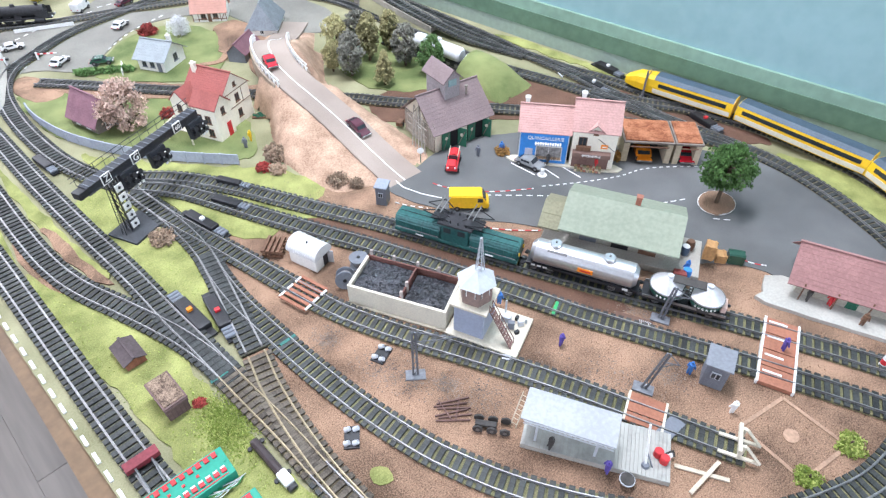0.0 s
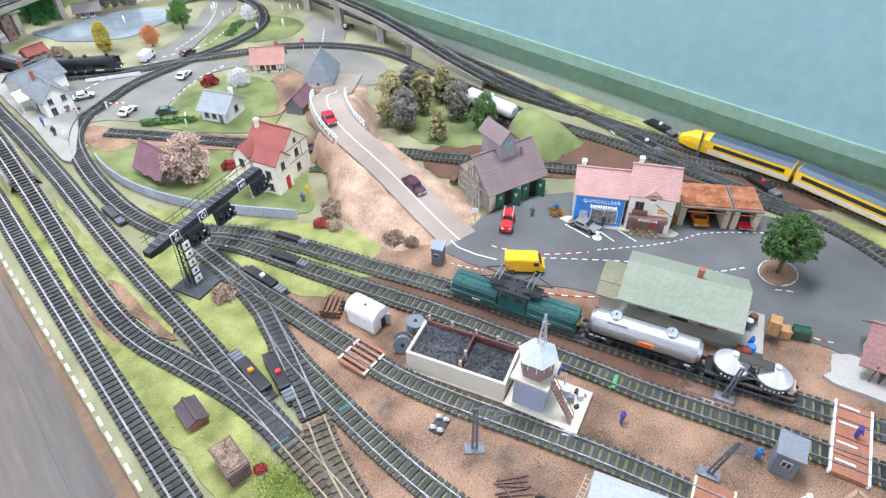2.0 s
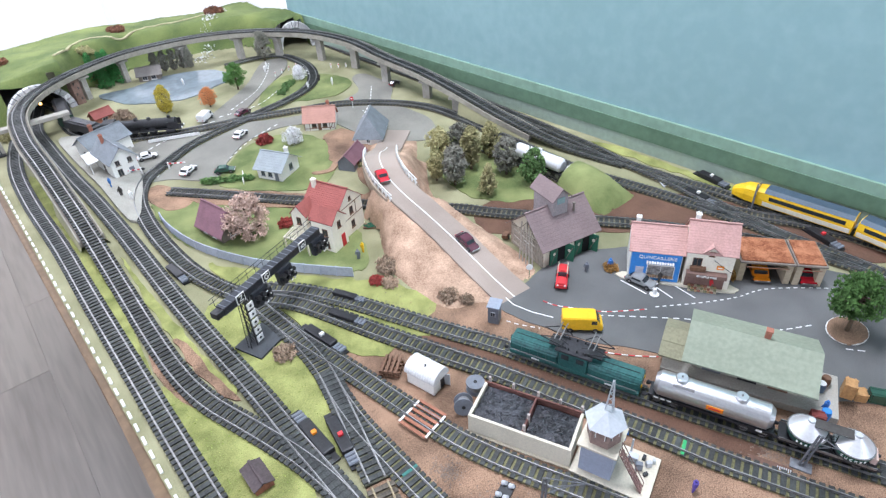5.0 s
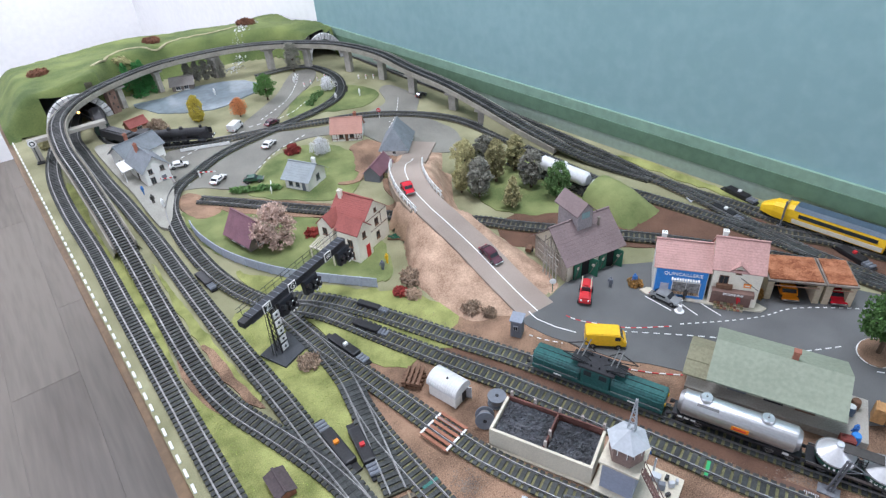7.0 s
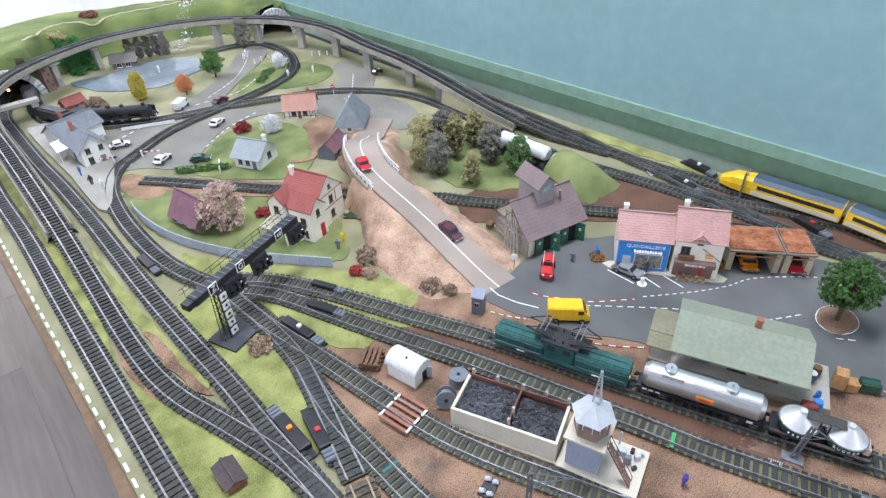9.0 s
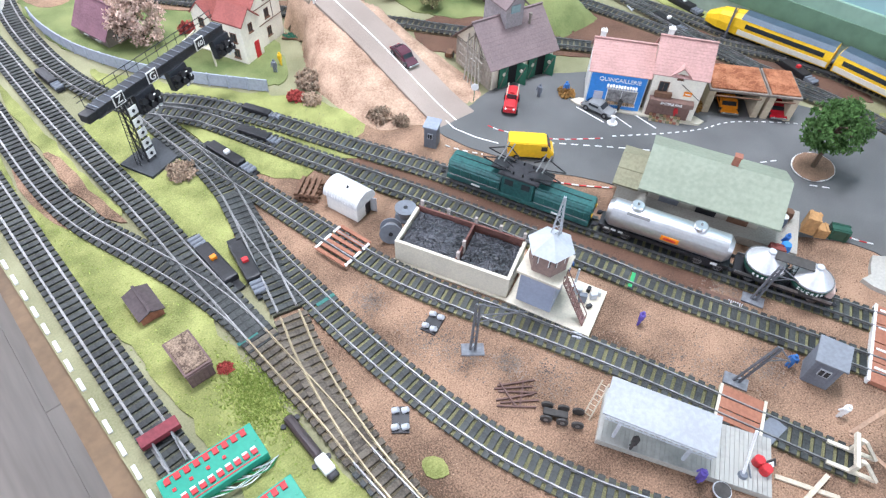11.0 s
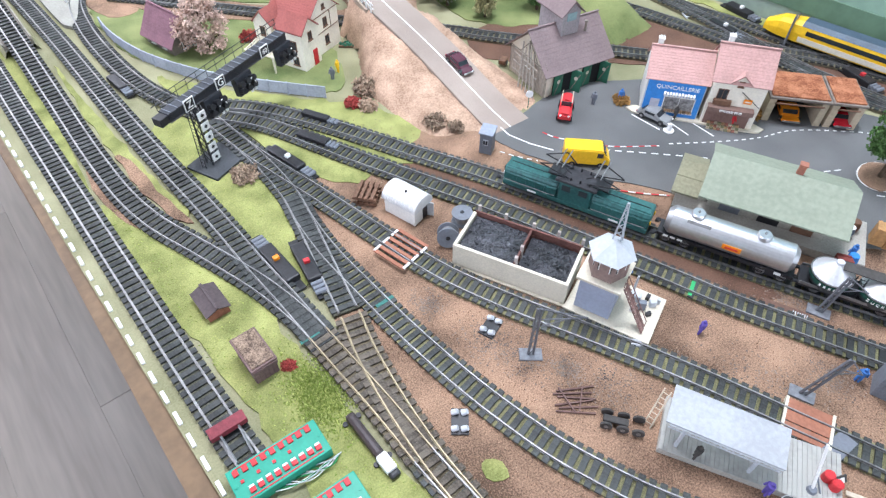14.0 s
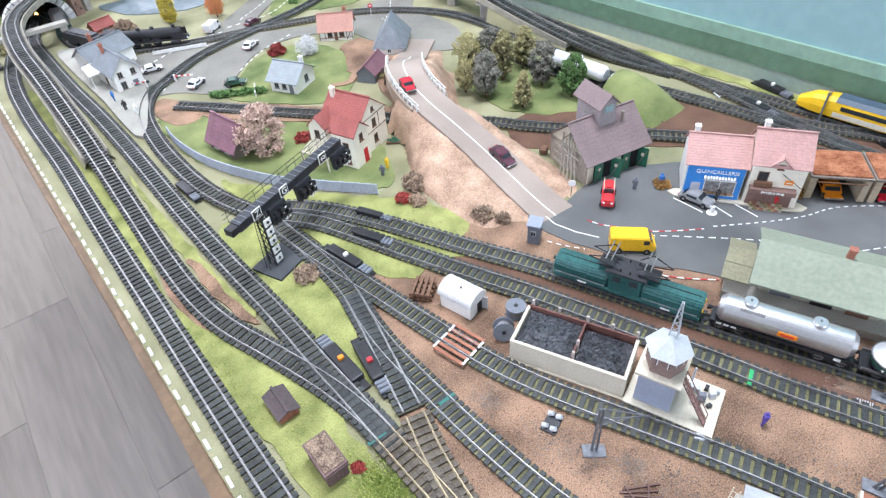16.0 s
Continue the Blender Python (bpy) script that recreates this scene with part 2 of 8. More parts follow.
def ribbon(path, off, w, z0, z1):
    """A bar of a box section that follows a path, off to its left by off. Returns verts and faces."""
    nrm, _ = sides(path)
    v, f = [], []
    for p, n in zip(path, nrm):
        for o, z in ((off - w / 2, z0), (off + w / 2, z0), (off + w / 2, z1), (off - w / 2, z1)):
            v.append((p[0] + n[0] * o, p[1] + n[1] * o, p[2] + z))
    for i in range(len(path) - 1):
        a, b = 4 * i, 4 * i + 4
        f += [(a + k, a + (k + 1) % 4, b + (k + 1) % 4, b + k) for k in range(4)]
    f += [(3, 2, 1, 0), tuple(len(v) - 4 + k for k in range(4))]
    return v, f


def patch(name, pts, z0, z1, material, label, ragged=0.004, parent=None, kind="structure"):
    """A thin slab with a wavy outline."""
    out = spline(pts, 0.012, True)
    vs = []
    for q in out:
        k = noise.noise(Vector((q[0] * 40, q[1] * 40, 3.1))) * ragged * 2 + noise.noise(Vector((q[0] * 150, q[1] * 150, 7.7))) * ragged
        vs.append((q[0] + k, q[1] + k * 0.7))
    n = len(vs)
    v = [(x, y, z0) for x, y in vs] + [(x, y, z1) for x, y in vs]
    a = sum(vs[i - 1][0] * vs[i][1] - vs[i][0] * vs[i - 1][1] for i in range(n))
    top = tuple(range(n, 2 * n))
    f = [top if a > 0 else top[::-1]] + [(i, (i + 1) % n, n + (i + 1) % n, n + i) for i in range(n)]
    return raw(name, v, f, material, parent, kind, label)


def inside(x, y, poly):
    c = False
    for (x1, y1), (x2, y2) in zip(poly, poly[1:] + poly[:1]):
        if (y1 > y) != (y2 > y) and x < (x2 - x1) * (y - y1) / (y2 - y1) + x1:
            c = not c
    return c


def words(text, size, m, material, parent, depth=0.0004):
    cu = bpy.data.curves.new("lettering", "FONT")
    cu.body, cu.size, cu.align_x, cu.align_y, cu.extrude = text, size, "CENTER", "CENTER", depth
    tmp = bpy.data.objects.new("lettering", cu)
    scene.collection.objects.link(tmp)
    me = bpy.data.meshes.new_from_object(tmp.evaluated_get(bpy.context.evaluated_depsgraph_get()))
    bpy.data.objects.remove(tmp)
    me.materials.clear()
    me.materials.append(material)
    ob = new("lettering", me)
    ob.parent, ob.matrix_basis = parent, m
    return ob


# ---- room ----
FLOOR_Z = -0.78
raw("floor", [(-2.6, -2.6, FLOOR_Z), (1.9, -2.6, FLOOR_Z), (1.9, 4.0, FLOOR_Z), (-2.6, 4.0, FLOOR_Z)], [(0, 1, 2, 3)], mat("floor_base", (0.15, 0.13, 0.11), 0.6, 0.1, 60, 6, 0.05), None, "structure", "grey brown laminate floor of the room")
FLOORWOOD = mat("laminate", (0.165, 0.143, 0.118), 0.45, 0.10, 60, 5, 0.03, col2=(0.225, 0.198, 0.166), island=0.25, fw=0.7, stretch=(1.0, 0.09, 1.0))
fl = bpy.data.objects["floor"]
rnd = random.Random(4)
plank = bpy.data.meshes.new("plank")
pb = boxm((0, 0, 0), (0.1945, 1.1985, 0.006))
pb.to_mesh(plank)
pb.free()
plank.materials.append(FLOORWOOD)
for i in range(12):
    for j in range(6):
        if -1.9 + j * 1.2 + (i % 3) * 0.4 - 0.8 < -1.99:
            continue
        p = new("plank", plank)
        p.parent = fl
        p.location = (-2.2 + i * 0.195, -1.9 + j * 1.2 + (i % 3) * 0.4 - 0.8, FLOOR_Z + 0.003)


def wall(name, c, s, material, label):
    return tagged(part(name, boxm(c, s), material), label, kind="structure")


WALLBLUE = mat("wall_blue", (0.23, 0.372, 0.378), 0.85, 0.03, 40, 3, 0.05, col2=(0.255, 0.40, 0.408))
WALLWHITE = mat("wall_white", (0.86, 0.86, 0.85), 0.85, 0.03, 40, 3, 0.05)
SKEW = math.degrees(math.atan(0.07))


def along(name, y0, y1, off, thick, z0, z1, material, label):
    """A flat board along the skewed back wall; off: how far it stands in front of the wall's face."""
    bm = bm_new()
    pr = [(1.02 - 0.07 * y0 - off, y0), (1.02 - 0.07 * y1 - off, y1)]
    q = [(pr[0][0], y0), (pr[1][0], y1), (pr[1][0] + thick, y1), (pr[0][0] + thick, y0)]
    lo = [bm.verts.new((x, y, z0)) for x, y in q]
    hi = [bm.verts.new((x, y, z1)) for x, y in q]
    bm.faces.new(lo)
    bm.faces.new(hi)
    for i in range(4):
        bm.faces.new((lo[i], lo[(i + 1) % 4], hi[(i + 1) % 4], hi[i]))
    bmesh.ops.recalc_face_normals(bm, faces=bm.faces)
    return tagged(part(name, bm, material), label, kind="structure")


along("wall_east", -2.6, 1.93, 0.0, 0.12, FLOOR_Z, 1.7, WALLBLUE, "plain pale turquoise painted wall behind the layout")
along("wall_east_white", 1.93, 3.9, 0.0, 0.12, FLOOR_Z, 1.7, WALLWHITE, "plain white end of the wall beside the layout")
wall("wall_north", (-0.35, 3.96, 0.46), (4.5, 0.12, 2.48), WALLWHITE, "plain white painted end wall")
# South and west walls are unseen, added with openings for the fill lamps.
wall("wall_south_low", (-0.35, -2.66, -0.24), (4.5, 0.12, 1.08), WALLWHITE, "unseen white wall below an assumed window opening")
wall("wall_south_left", (-1.6, -2.66, 1.0), (2.0, 0.12, 1.4), WALLWHITE, "unseen white wall beside an assumed window opening")
wall("wall_south_right", (1.6, -2.66, 1.0), (0.6, 0.12, 1.4), WALLWHITE, "unseen white wall beside an assumed window opening")
wall("wall_west_low", (-2.66, 0.65, -0.24), (0.12, 6.5, 1.08), WALLWHITE, "unseen white wall below an assumed window opening")
wall("wall_west_left", (-2.66, -1.45, 1.0), (0.12, 2.3, 1.4), WALLWHITE, "unseen white wall beside an assumed window opening")
wall("wall_west_right", (-2.66, 2.95, 1.0), (0.12, 1.9, 1.4), WALLWHITE, "unseen white wall beside an assumed window opening")
tagged(part("ceiling", boxm((-0.35, 0.65, 1.76), (4.7, 6.7, 0.1)), WALLWHITE), "plain white ceiling", kind="structure")

# ---- table ----
tab = thing("layout_table", "long wooden table board that carries the model railway", "table", 0.48, 0.95)
part("tabletop", boxm((0, 0, -0.03), (0.98, 2.6, 0.052)), TABLEWOOD, tab)
part("edge_lip", boxm((-0.489, 0, -0.012), (0.014, 2.55, 0.012), (0, 0, 1.35), bevel=0.003), TABLEWOOD, tab, "brown wooden lip along the table edge")
for lx in (-0.4, 0.35):
    for ly in (-1.2, 0.0, 1.2):
        part("leg", boxm((lx, ly, (FLOOR_Z - 0.05) / 2), (0.06, 0.06, -FLOOR_Z - 0.05), bevel=0.003), TABLEWOOD, tab)
dash = bpy.data.meshes.new("edge_dash")
db = boxm((0, 0, 0.001), (0.0032, 0.0135, 0.0022), bevel=0.0004)
db.to_mesh(dash)
db.free()
dash.materials.append(WHITE)
for i in range(100):
    d = new("edge_dash", dash)
    d.parent = tab
    y = -0.32 + i * 0.0245
    d.location = (0.0205 - 0.024 * y - 0.48, y - 0.95, 0.0)

# ---- ground ----
gx = [(0.0255, -0.345), (1.044, -0.345), (0.865, 2.22), (-0.036, 2.22)]
raw("ground", [(x, y, z) for z in (-0.004, 0.0) for x, y in gx], [(4, 5, 6, 7), (0, 1, 5, 4), (1, 2, 6, 5), (2, 3, 7, 6), (3, 0, 4, 7)], GRASS_DULL, None, "structure", "olive painted base board of the layout")
YARD = [(0.165, 0.49), (0.20, 0.60), (0.235, 0.66), (0.265, 0.72), (0.33, 0.70), (0.40, 0.60), (0.46, 0.54), (0.53, 0.38), (0.66, 0.14), (0.70, -0.1), (0.66, -0.30), (0.2, -0.30), (0.17, 0.0), (0.15, 0.2), (0.165, 0.36)]
MEADOW = [(0.04, 0.70), (0.06, 0.72), (0.10, 0.60), (0.12, 0.5), (0.118, 0.40), (0.122, 0.30), (0.135, 0.18), (0.14, 0.0), (0.12, -0.2), (0.03, -0.2), (0.055, 0.1), (0.06, 0.4), (0.045, 0.55)]
WEDGE = [(0.14, 0.82), (0.17, 0.83), (0.20, 0.80), (0.21, 0.72), (0.20, 0.62), (0.18, 0.53), (0.16, 0.49), (0.148, 0.56), (0.14, 0.70)]
STRIP = [(0.24, 0.80), (0.27, 0.78), (0.34, 0.66), (0.365, 0.59), (0.345, 0.565), (0.32, 0.585), (0.285, 0.578), (0.262, 0.60), (0.245, 0.63), (0.232, 0.70), (0.225, 0.77)]
PLAZA = [(0.452, 0.53), (0.465, 0.575), (0.51, 0.555), (0.54, 0.56), (0.60, 0.56), (0.66, 0.53), (0.74, 0.46), (0.84, 0.29), (0.875, 0.19), (0.865, 0.09), (0.83, 0.0), (0.76, -0.06), (0.66, -0.02), (0.655, 0.12), (0.60, 0.20), (0.53, 0.36), (0.49, 0.42)]
patch("earth_yard", YARD, 0.0, 0.0012, EARTH, "reddish brown gravelly yard ground")
patch("dark_earth_strip", [(0.345, 0.60), (0.385, 0.50), (0.45, 0.34), (0.50, 0.21), (0.478, 0.205), (0.425, 0.325), (0.378, 0.44), (0.335, 0.55)], 0.0, 0.0015, EARTH_DARK, "dark reddish earth between the station tracks")
patch("meadow", MEADOW, 0.0, 0.0016, GRASS, "bright green flocked grass strip")
patch("meadow_wedge", WEDGE, 0.0, 0.0018, GRASS, "bright green flocked grass wedge between tracks")
patch("meadow_bank", [(0.19, 0.93), (0.24, 0.865), (0.30, 0.785), (0.36, 0.715), (0.40, 0.64), (0.37, 0.60), (0.30, 0.70), (0.25, 0.775), (0.20, 0.84)], 0.0, 0.0013, GRASS, "green flocked bank before the garden fence")
patch("meadow_strip", STRIP, 0.0, 0.0020, GRASS, "bright green flocked grass strip between tracks")
patch("meadow_edge", [(0.05, 1.45), (0.058, 1.2), (0.055, 0.9), (0.045, 0.75), (0.042, 0.9), (0.040, 1.2), (0.03, 1.45)], 0.0, 0.0014, GRASS, "green flock between the front tracks", 0.002)
patch("meadow_mid", [(0.092, 1.05), (0.10, 0.9), (0.11, 0.72), (0.118, 0.66), (0.108, 0.66), (0.092, 0.72), (0.088, 0.85)], 0.0, 0.0015, GRASS, "green flock between the front tracks", 0.002)
patch("stone_bed", [(0.05, 0.77), (0.058, 0.80), (0.062, 0.73), (0.085, 0.655), (0.075, 0.65), (0.052, 0.71)], 0.0, 0.0017, EARTH, "brown gravel beside the track", 0.002)
patch("stone_bed", [(0.088, 0.80), (0.10, 0.78), (0.106, 0.70), (0.115, 0.64), (0.10, 0.66), (0.09, 0.72)], 0.0, 0.0019, EARTH, "brown gravel between the tracks", 0.002)
patch("grass_smear", [(0.169, 0.252), (0.176, 0.256), (0.186, 0.247), (0.183, 0.236), (0.172, 0.241)], 0.0, 0.0022, GRASS, "small patch of green flock on the yard", 0.002)
patch("asphalt_yard", PLAZA, 0.0, 0.0022, ASPHALT, "dark grey asphalt station yard", 0.001)
patch("backyard_earth", [(0.60, 0.75), (0.80, 0.72), (0.85, 0.60), (0.92, 0.45), (0.96, 0.30), (0.93, 0.22), (0.86, 0.32), (0.78, 0.45), (0.70, 0.56), (0.58, 0.66)], 0.0, 0.0011, EARTH_DARK, "dark brown ground under the back tracks")
patch("back_grass", [(0.86, 0.12), (0.91, 0.20), (0.93, 0.10), (0.88, 0.0), (0.84, -0.1), (0.80, -0.1), (0.85, 0.03)], 0.0, 0.0013, GRASS, "green flock between the back tracks")
patch("back_grass", [(0.955, 0.75), (0.965, 0.55), (0.99, 0.40), (0.995, 0.25), (1.0, 0.0), (0.97, 0.0), (0.97, 0.3), (0.945, 0.55), (0.93, 0.75)], 0.0, 0.0013, GRASS, "green flock along the back wall")
patch("village_grass", [(0.18, 1.10), (0.20, 1.19), (0.30, 1.08), (0.38, 0.97), (0.42, 0.88), (0.37, 0.75), (0.28, 0.83), (0.20, 0.97)], 0.0, 0.0014, GREEN, "green lawn inside the grey fence")
patch("village_grass", [(0.31, 1.16), (0.36, 1.23), (0.43, 1.28), (0.52, 1.26), (0.56, 1.14), (0.50, 1.05), (0.44, 1.02), (0.36, 1.08)], 0.0, 0.0014, GREEN, "green lawn round the white house")
patch("village_grass", [(0.62, 0.80), (0.66, 0.95), (0.76, 1.0), (0.80, 0.85), (0.77, 0.70), (0.68, 0.71)], 0.0, 0.0014, GREEN, "green wood floor under the trees")
patch("village_grass", [(0.54, 1.45), (0.60, 1.56), (0.70, 1.60), (0.78, 1.50), (0.78, 1.42), (0.70, 1.38), (0.62, 1.42)], 0.0, 0.0014, GREEN, "green pasture inside the curve")
patch("village_earth", [(0.24, 1.15), (0.27, 1.17), (0.38, 1.05), (0.49, 0.93), (0.52, 1.0), (0.58, 1.10), (0.56, 1.0), (0.50, 0.90), (0.40, 0.96), (0.30, 1.06)], 0.0, 0.0024, EARTH, "brown ground along the inner track", 0.002)
patch("village_earth", [(0.19, 1.22), (0.22, 1.25), (0.25, 1.18), (0.24, 1.13), (0.20, 1.14)], 0.0, 0.0018, EARTH, "brown ground along the curve", 0.002)
patch("village_road", [(0.19, 1.30), (0.22, 1.45), (0.29, 1.48), (0.40, 1.46), (0.47, 1.40), (0.55, 1.35), (0.66, 1.30), (0.62, 1.26), (0.52, 1.31), (0.43, 1.30), (0.36, 1.24), (0.31, 1.19), (0.25, 1.25)], 0.0, 0.0016, ROAD, "grey village road with dashed markings", 0.001)
patch("village_road", [(0.39, 1.46), (0.46, 1.52), (0.58, 1.62), (0.69, 1.75), (0.75, 1.73), (0.71, 1.65), (0.61, 1.56), (0.50, 1.46), (0.46, 1.415)], 0.0, 0.0021, ROAD, "grey village road past the pond", 0.001)
patch("village_road", [(0.64, 1.10), (0.62, 1.26), (0.68, 1.33), (0.76, 1.36), (0.80, 1.45), (0.84, 1.45), (0.84, 1.33), (0.78, 1.24), (0.78, 1.10), (0.72, 1.02)], 0.0, 0.0018, ROAD, "grey village road at the junction", 0.001)
rf = random.Random(31)
v, f = [], []
for x0, y0, r in [(0.25, 0.335, 0.022), (0.262, 0.30, 0.02), (0.30, 0.235, 0.025), (0.36, 0.20, 0.03), (0.40, 0.155, 0.035), (0.285, 0.27, 0.012), (0.33, 0.63, 0.03), (0.235, 0.40, 0.015), (0.45, 0.12, 0.02), (0.50, 0.19, 0.02)]:
    for _ in range(260):
        x, y = rf.gauss(x0, r * 0.5), rf.gauss(y0, r * 0.6)
        q, w, z, b0 = rf.uniform(0.0004, 0.0011), rf.uniform(0, 6.28), rf.uniform(0.0014, 0.0021), len(v)
        v += [(x + q * math.cos(w + k), y + q * math.sin(w + k), z) for k in (0, 1.7, 3.4, 4.9)]
        f.append((b0, b0 + 1, b0 + 2, b0 + 3))
raw("soot_flecks", v, f, SOOT, None, "stuff", "dark sooty flecks strewn over the yard ground")

# ---- backdrop strip on the wall ----
along("trim_low", -0.345, 1.90, 0.006, 0.006, 0.0, 0.027, mat("band_grey_green", (0.27, 0.34, 0.28), 0.9, 0.08, 100, 8, 0.05), "grey green painted strip at the foot of the wall")
along("trim_dark", -0.345, 1.90, 0.008, 0.008, 0.027, 0.056, mat("band_dark_green", (0.105, 0.18, 0.115), 0.9, 0.15, 60, 6, 0.05), "dark green painted strip on the wall")
along("trim_light", -0.345, 1.90, 0.006, 0.006, 0.056, 0.076, mat("band_light_green", (0.21, 0.325, 0.245), 0.9, 0.1, 60, 6, 0.05), "pale green painted strip on the wall")

# ---- tracks ----
GAUGE, SLEEP = 0.0172, 0.0084
sleeper_me = bpy.data.meshes.new("sleeper")
sb = boxm((0, 0, 0.001), (0.0053, 0.0298, 0.0022), bevel=0.0003)
sb.to_mesh(sb_me := sleeper_me)
sb.free()
sleeper_me.materials.append(SLEEPER)
sleeper_old_me = sleeper_me.copy()
sleeper_old_me.materials[0] = SLEEPER_OLD


def track(label, pts, bed, near, lift=0.0, only=None, old=False):
    path = spline([(*p, 0.0) if len(p) == 2 else p for p in pts], 0.006)
    path[:, 2] += 0.0022 + lift
    if only:
        path = path[(path[:, 1] >= only[0]) & (path[:, 1] <= only[1])]
    ob = new("track")
    tagged(ob, label, "railway track", "model railway tracks", "structure")
    v, f = ribbon(path, 0, 0.0275, -0.002, 0.0012)
    raw("track_bed", v, f, bed, ob)
    for s in (-1, 1):
        v, f = ribbon(path, s * GAUGE / 2, 0.0021, 0.0028, 0.0034)
        v2, f2 = ribbon(path, s * GAUGE / 2, 0.0011, 0.0034, 0.0053)
        raw("rail", v + v2, f + [tuple(i + len(v) for i in q) for q in f2], BRASS if old else RAIL, ob)
    e = even(path, SLEEP)
    nrm, tan = sides(e)
    if near:
        for p, t in zip(e, tan):
            o = new("sleeper", sleeper_old_me if old else sleeper_me)
            o.parent, o.location = ob, (p[0], p[1], p[2] + 0.001)
            o.rotation_euler = (0, 0, math.atan2(t[1], t[0]))
    else:
        vs, fs = [], []
        for p, n, t in zip(e, nrm, tan):
            b0 = len(vs)
            for z in (0.001, 0.003):
                for a, b in ((-1, -1), (1, -1), (1, 1), (-1, 1)):
                    q = p[:2] + t * a * 0.00265 + n * b * 0.0148
                    vs.append((q[0], q[1], p[2] + z))
            fs += [tuple(b0 + k for k in q) for q in ((4, 5, 6, 7), (0, 1, 5, 4), (1, 2, 6, 5), (2, 3, 7, 6), (3, 0, 4, 7))]
        raw("sleeper", vs, fs, SLEEPER, ob, "stuff")
    return ob


VIADUCT = [(0.082, 0.66, 0), (0.072, 0.726, 0), (0.069, 0.82, 0), (0.070, 0.95, 0.0), (0.070, 1.11, 0.018), (0.068, 1.22, 0.035), (0.064, 1.36, 0.055), (0.060, 1.488, 0.07), (0.074, 1.635, 0.072), (0.115, 1.733, 0.072), (0.17, 1.797, 0.072), (0.246, 1.851, 0.072), (0.358, 1.9, 0.072), (0.464, 1.905, 0.072), (0.57, 1.886, 0.072), (0.667, 1.838, 0.072), (0.751, 1.758, 0.072), (0.817, 1.653, 0.072), (0.850, 1.51, 0.070), (0.848, 1.36, 0.064), (0.855, 1.22, 0.057), (0.855, 1.096, 0.046), (0.853, 0.965, 0.031), (0.862, 0.86, 0.015), (0.878, 0.77, 0.003), (0.90, 0.666, 0)]
track("straight siding with dark sleepers ending at a red buffer", [(0.041, 0.35), (0.036, 0.41), (0.030, 0.76), (0.027, 0.96), (0.025, 1.15), (0.018, 1.35), (0.022, 1.52), (0.045, 1.66), (0.085, 1.80), (0.11, 1.9)], BED_DARK, True)
track("front main track that climbs onto the viaduct", [(0.139, 0.42), (0.1365, 0.46), (0.129, 0.505), (0.1175, 0.548), (0.102, 0.597)] + VIADUCT, BED_DARK, False, 0.0004)
STATION_LINE = [(0.148, 0.15), (0.142, 0.27), (0.1420, 0.32), (0.1415, 0.354), (0.1400, 0.39), (0.1385, 0.44), (0.1370, 0.49), (0.1345, 0.545), (0.1335, 0.60), (0.1315, 0.66), (0.126, 0.76), (0.121, 0.90), (0.118, 1.10), (0.112, 1.271), (0.103, 1.42), (0.098, 1.60), (0.10, 1.73), (0.14, 1.90)]
track("front main track past the small station into the tunnel", STATION_LINE, BED_DARK, True, 0.0008, (0.433, 3.0))
track("old turnout with brownish sleepers and brassy rails", STATION_LINE, BED_OLD, True, 0.0008, (0.285, 0.437), True)
track("front main track beside the control panels", STATION_LINE, BED_DARK, True, 0.0008, (-1.0, 0.289))
track("curved oval track round the village", [(0.60, 1.80, 0.0), (0.70, 1.79), (0.756, 1.745), (0.763, 1.622), (0.716, 1.509), (0.634, 1.447), (0.48, 1.407), (0.346, 1.373), (0.256, 1.317), (0.207, 1.278), (0.175, 1.213), (0.162, 1.137), (0.158, 1.048), (0.163, 0.945), (0.178, 0.87), (0.205, 0.805), (0.252, 0.738), (0.299, 0.621), (0.338, 0.527), (0.372, 0.445), (0.428, 0.29), (0.450, 0.224), (0.477, 0.157), (0.504, 0.092), (0.525, 0.038), (0.56, -0.06), (0.60, -0.20)], BED_OLIVE, False, 0.0006)
track("station track with the electric locomotive and wagons", [(0.205, 0.830), (0.233, 0.805), (0.268, 0.765), (0.307, 0.695), (0.357, 0.584), (0.405, 0.479), (0.461, 0.333), (0.518, 0.194), (0.562, 0.090), (0.603, -0.02), (0.65, -0.16)], BED_OLIVE, True, 0.0003)
track("siding past the coal bunker to the wooden buffer", [(0.205, 0.785), (0.2095, 0.735), (0.2165, 0.680), (0.2345, 0.590), (0.2535, 0.487), (0.265, 0.430), (0.278, 0.388), (0.297, 0.340), (0.326, 0.275), (0.358, 0.198), (0.391, 0.105), (0.418, 0.028)], BED_OLIVE, True, 0.0009)
track("long curve from the slip towards the loop", [(0.207, 0.76), (0.212, 0.70), (0.2135, 0.65), (0.2105, 0.603), (0.2025, 0.557), (0.1985, 0.505), (0.1995, 0.444), (0.2015, 0.384), (0.2075, 0.315), (0.217, 0.257), (0.229, 0.210), (0.255, 0.145), (0.30, 0.07), (0.36, 0.0), (0.436, -0.047), (0.50, -0.068), (0.60, -0.075)], BED_OLIVE, True, 0.0002)
LINK = [(0.2105, 0.603), (0.201, 0.557), (0.1905, 0.512), (0.1800, 0.468), (0.1705, 0.427), (0.1610, 0.393), (0.1535, 0.352), (0.1485, 0.313), (0.1455, 0.27), (0.146, 0.20)]
track("connecting track between the two main lines", LINK, BED_DARK, True, 0.0011, (0.433, 3.0))
track("branch of the old turnout with brassy rails", LINK, BED_OLD, True, 0.0011, (-1.0, 0.437), True)
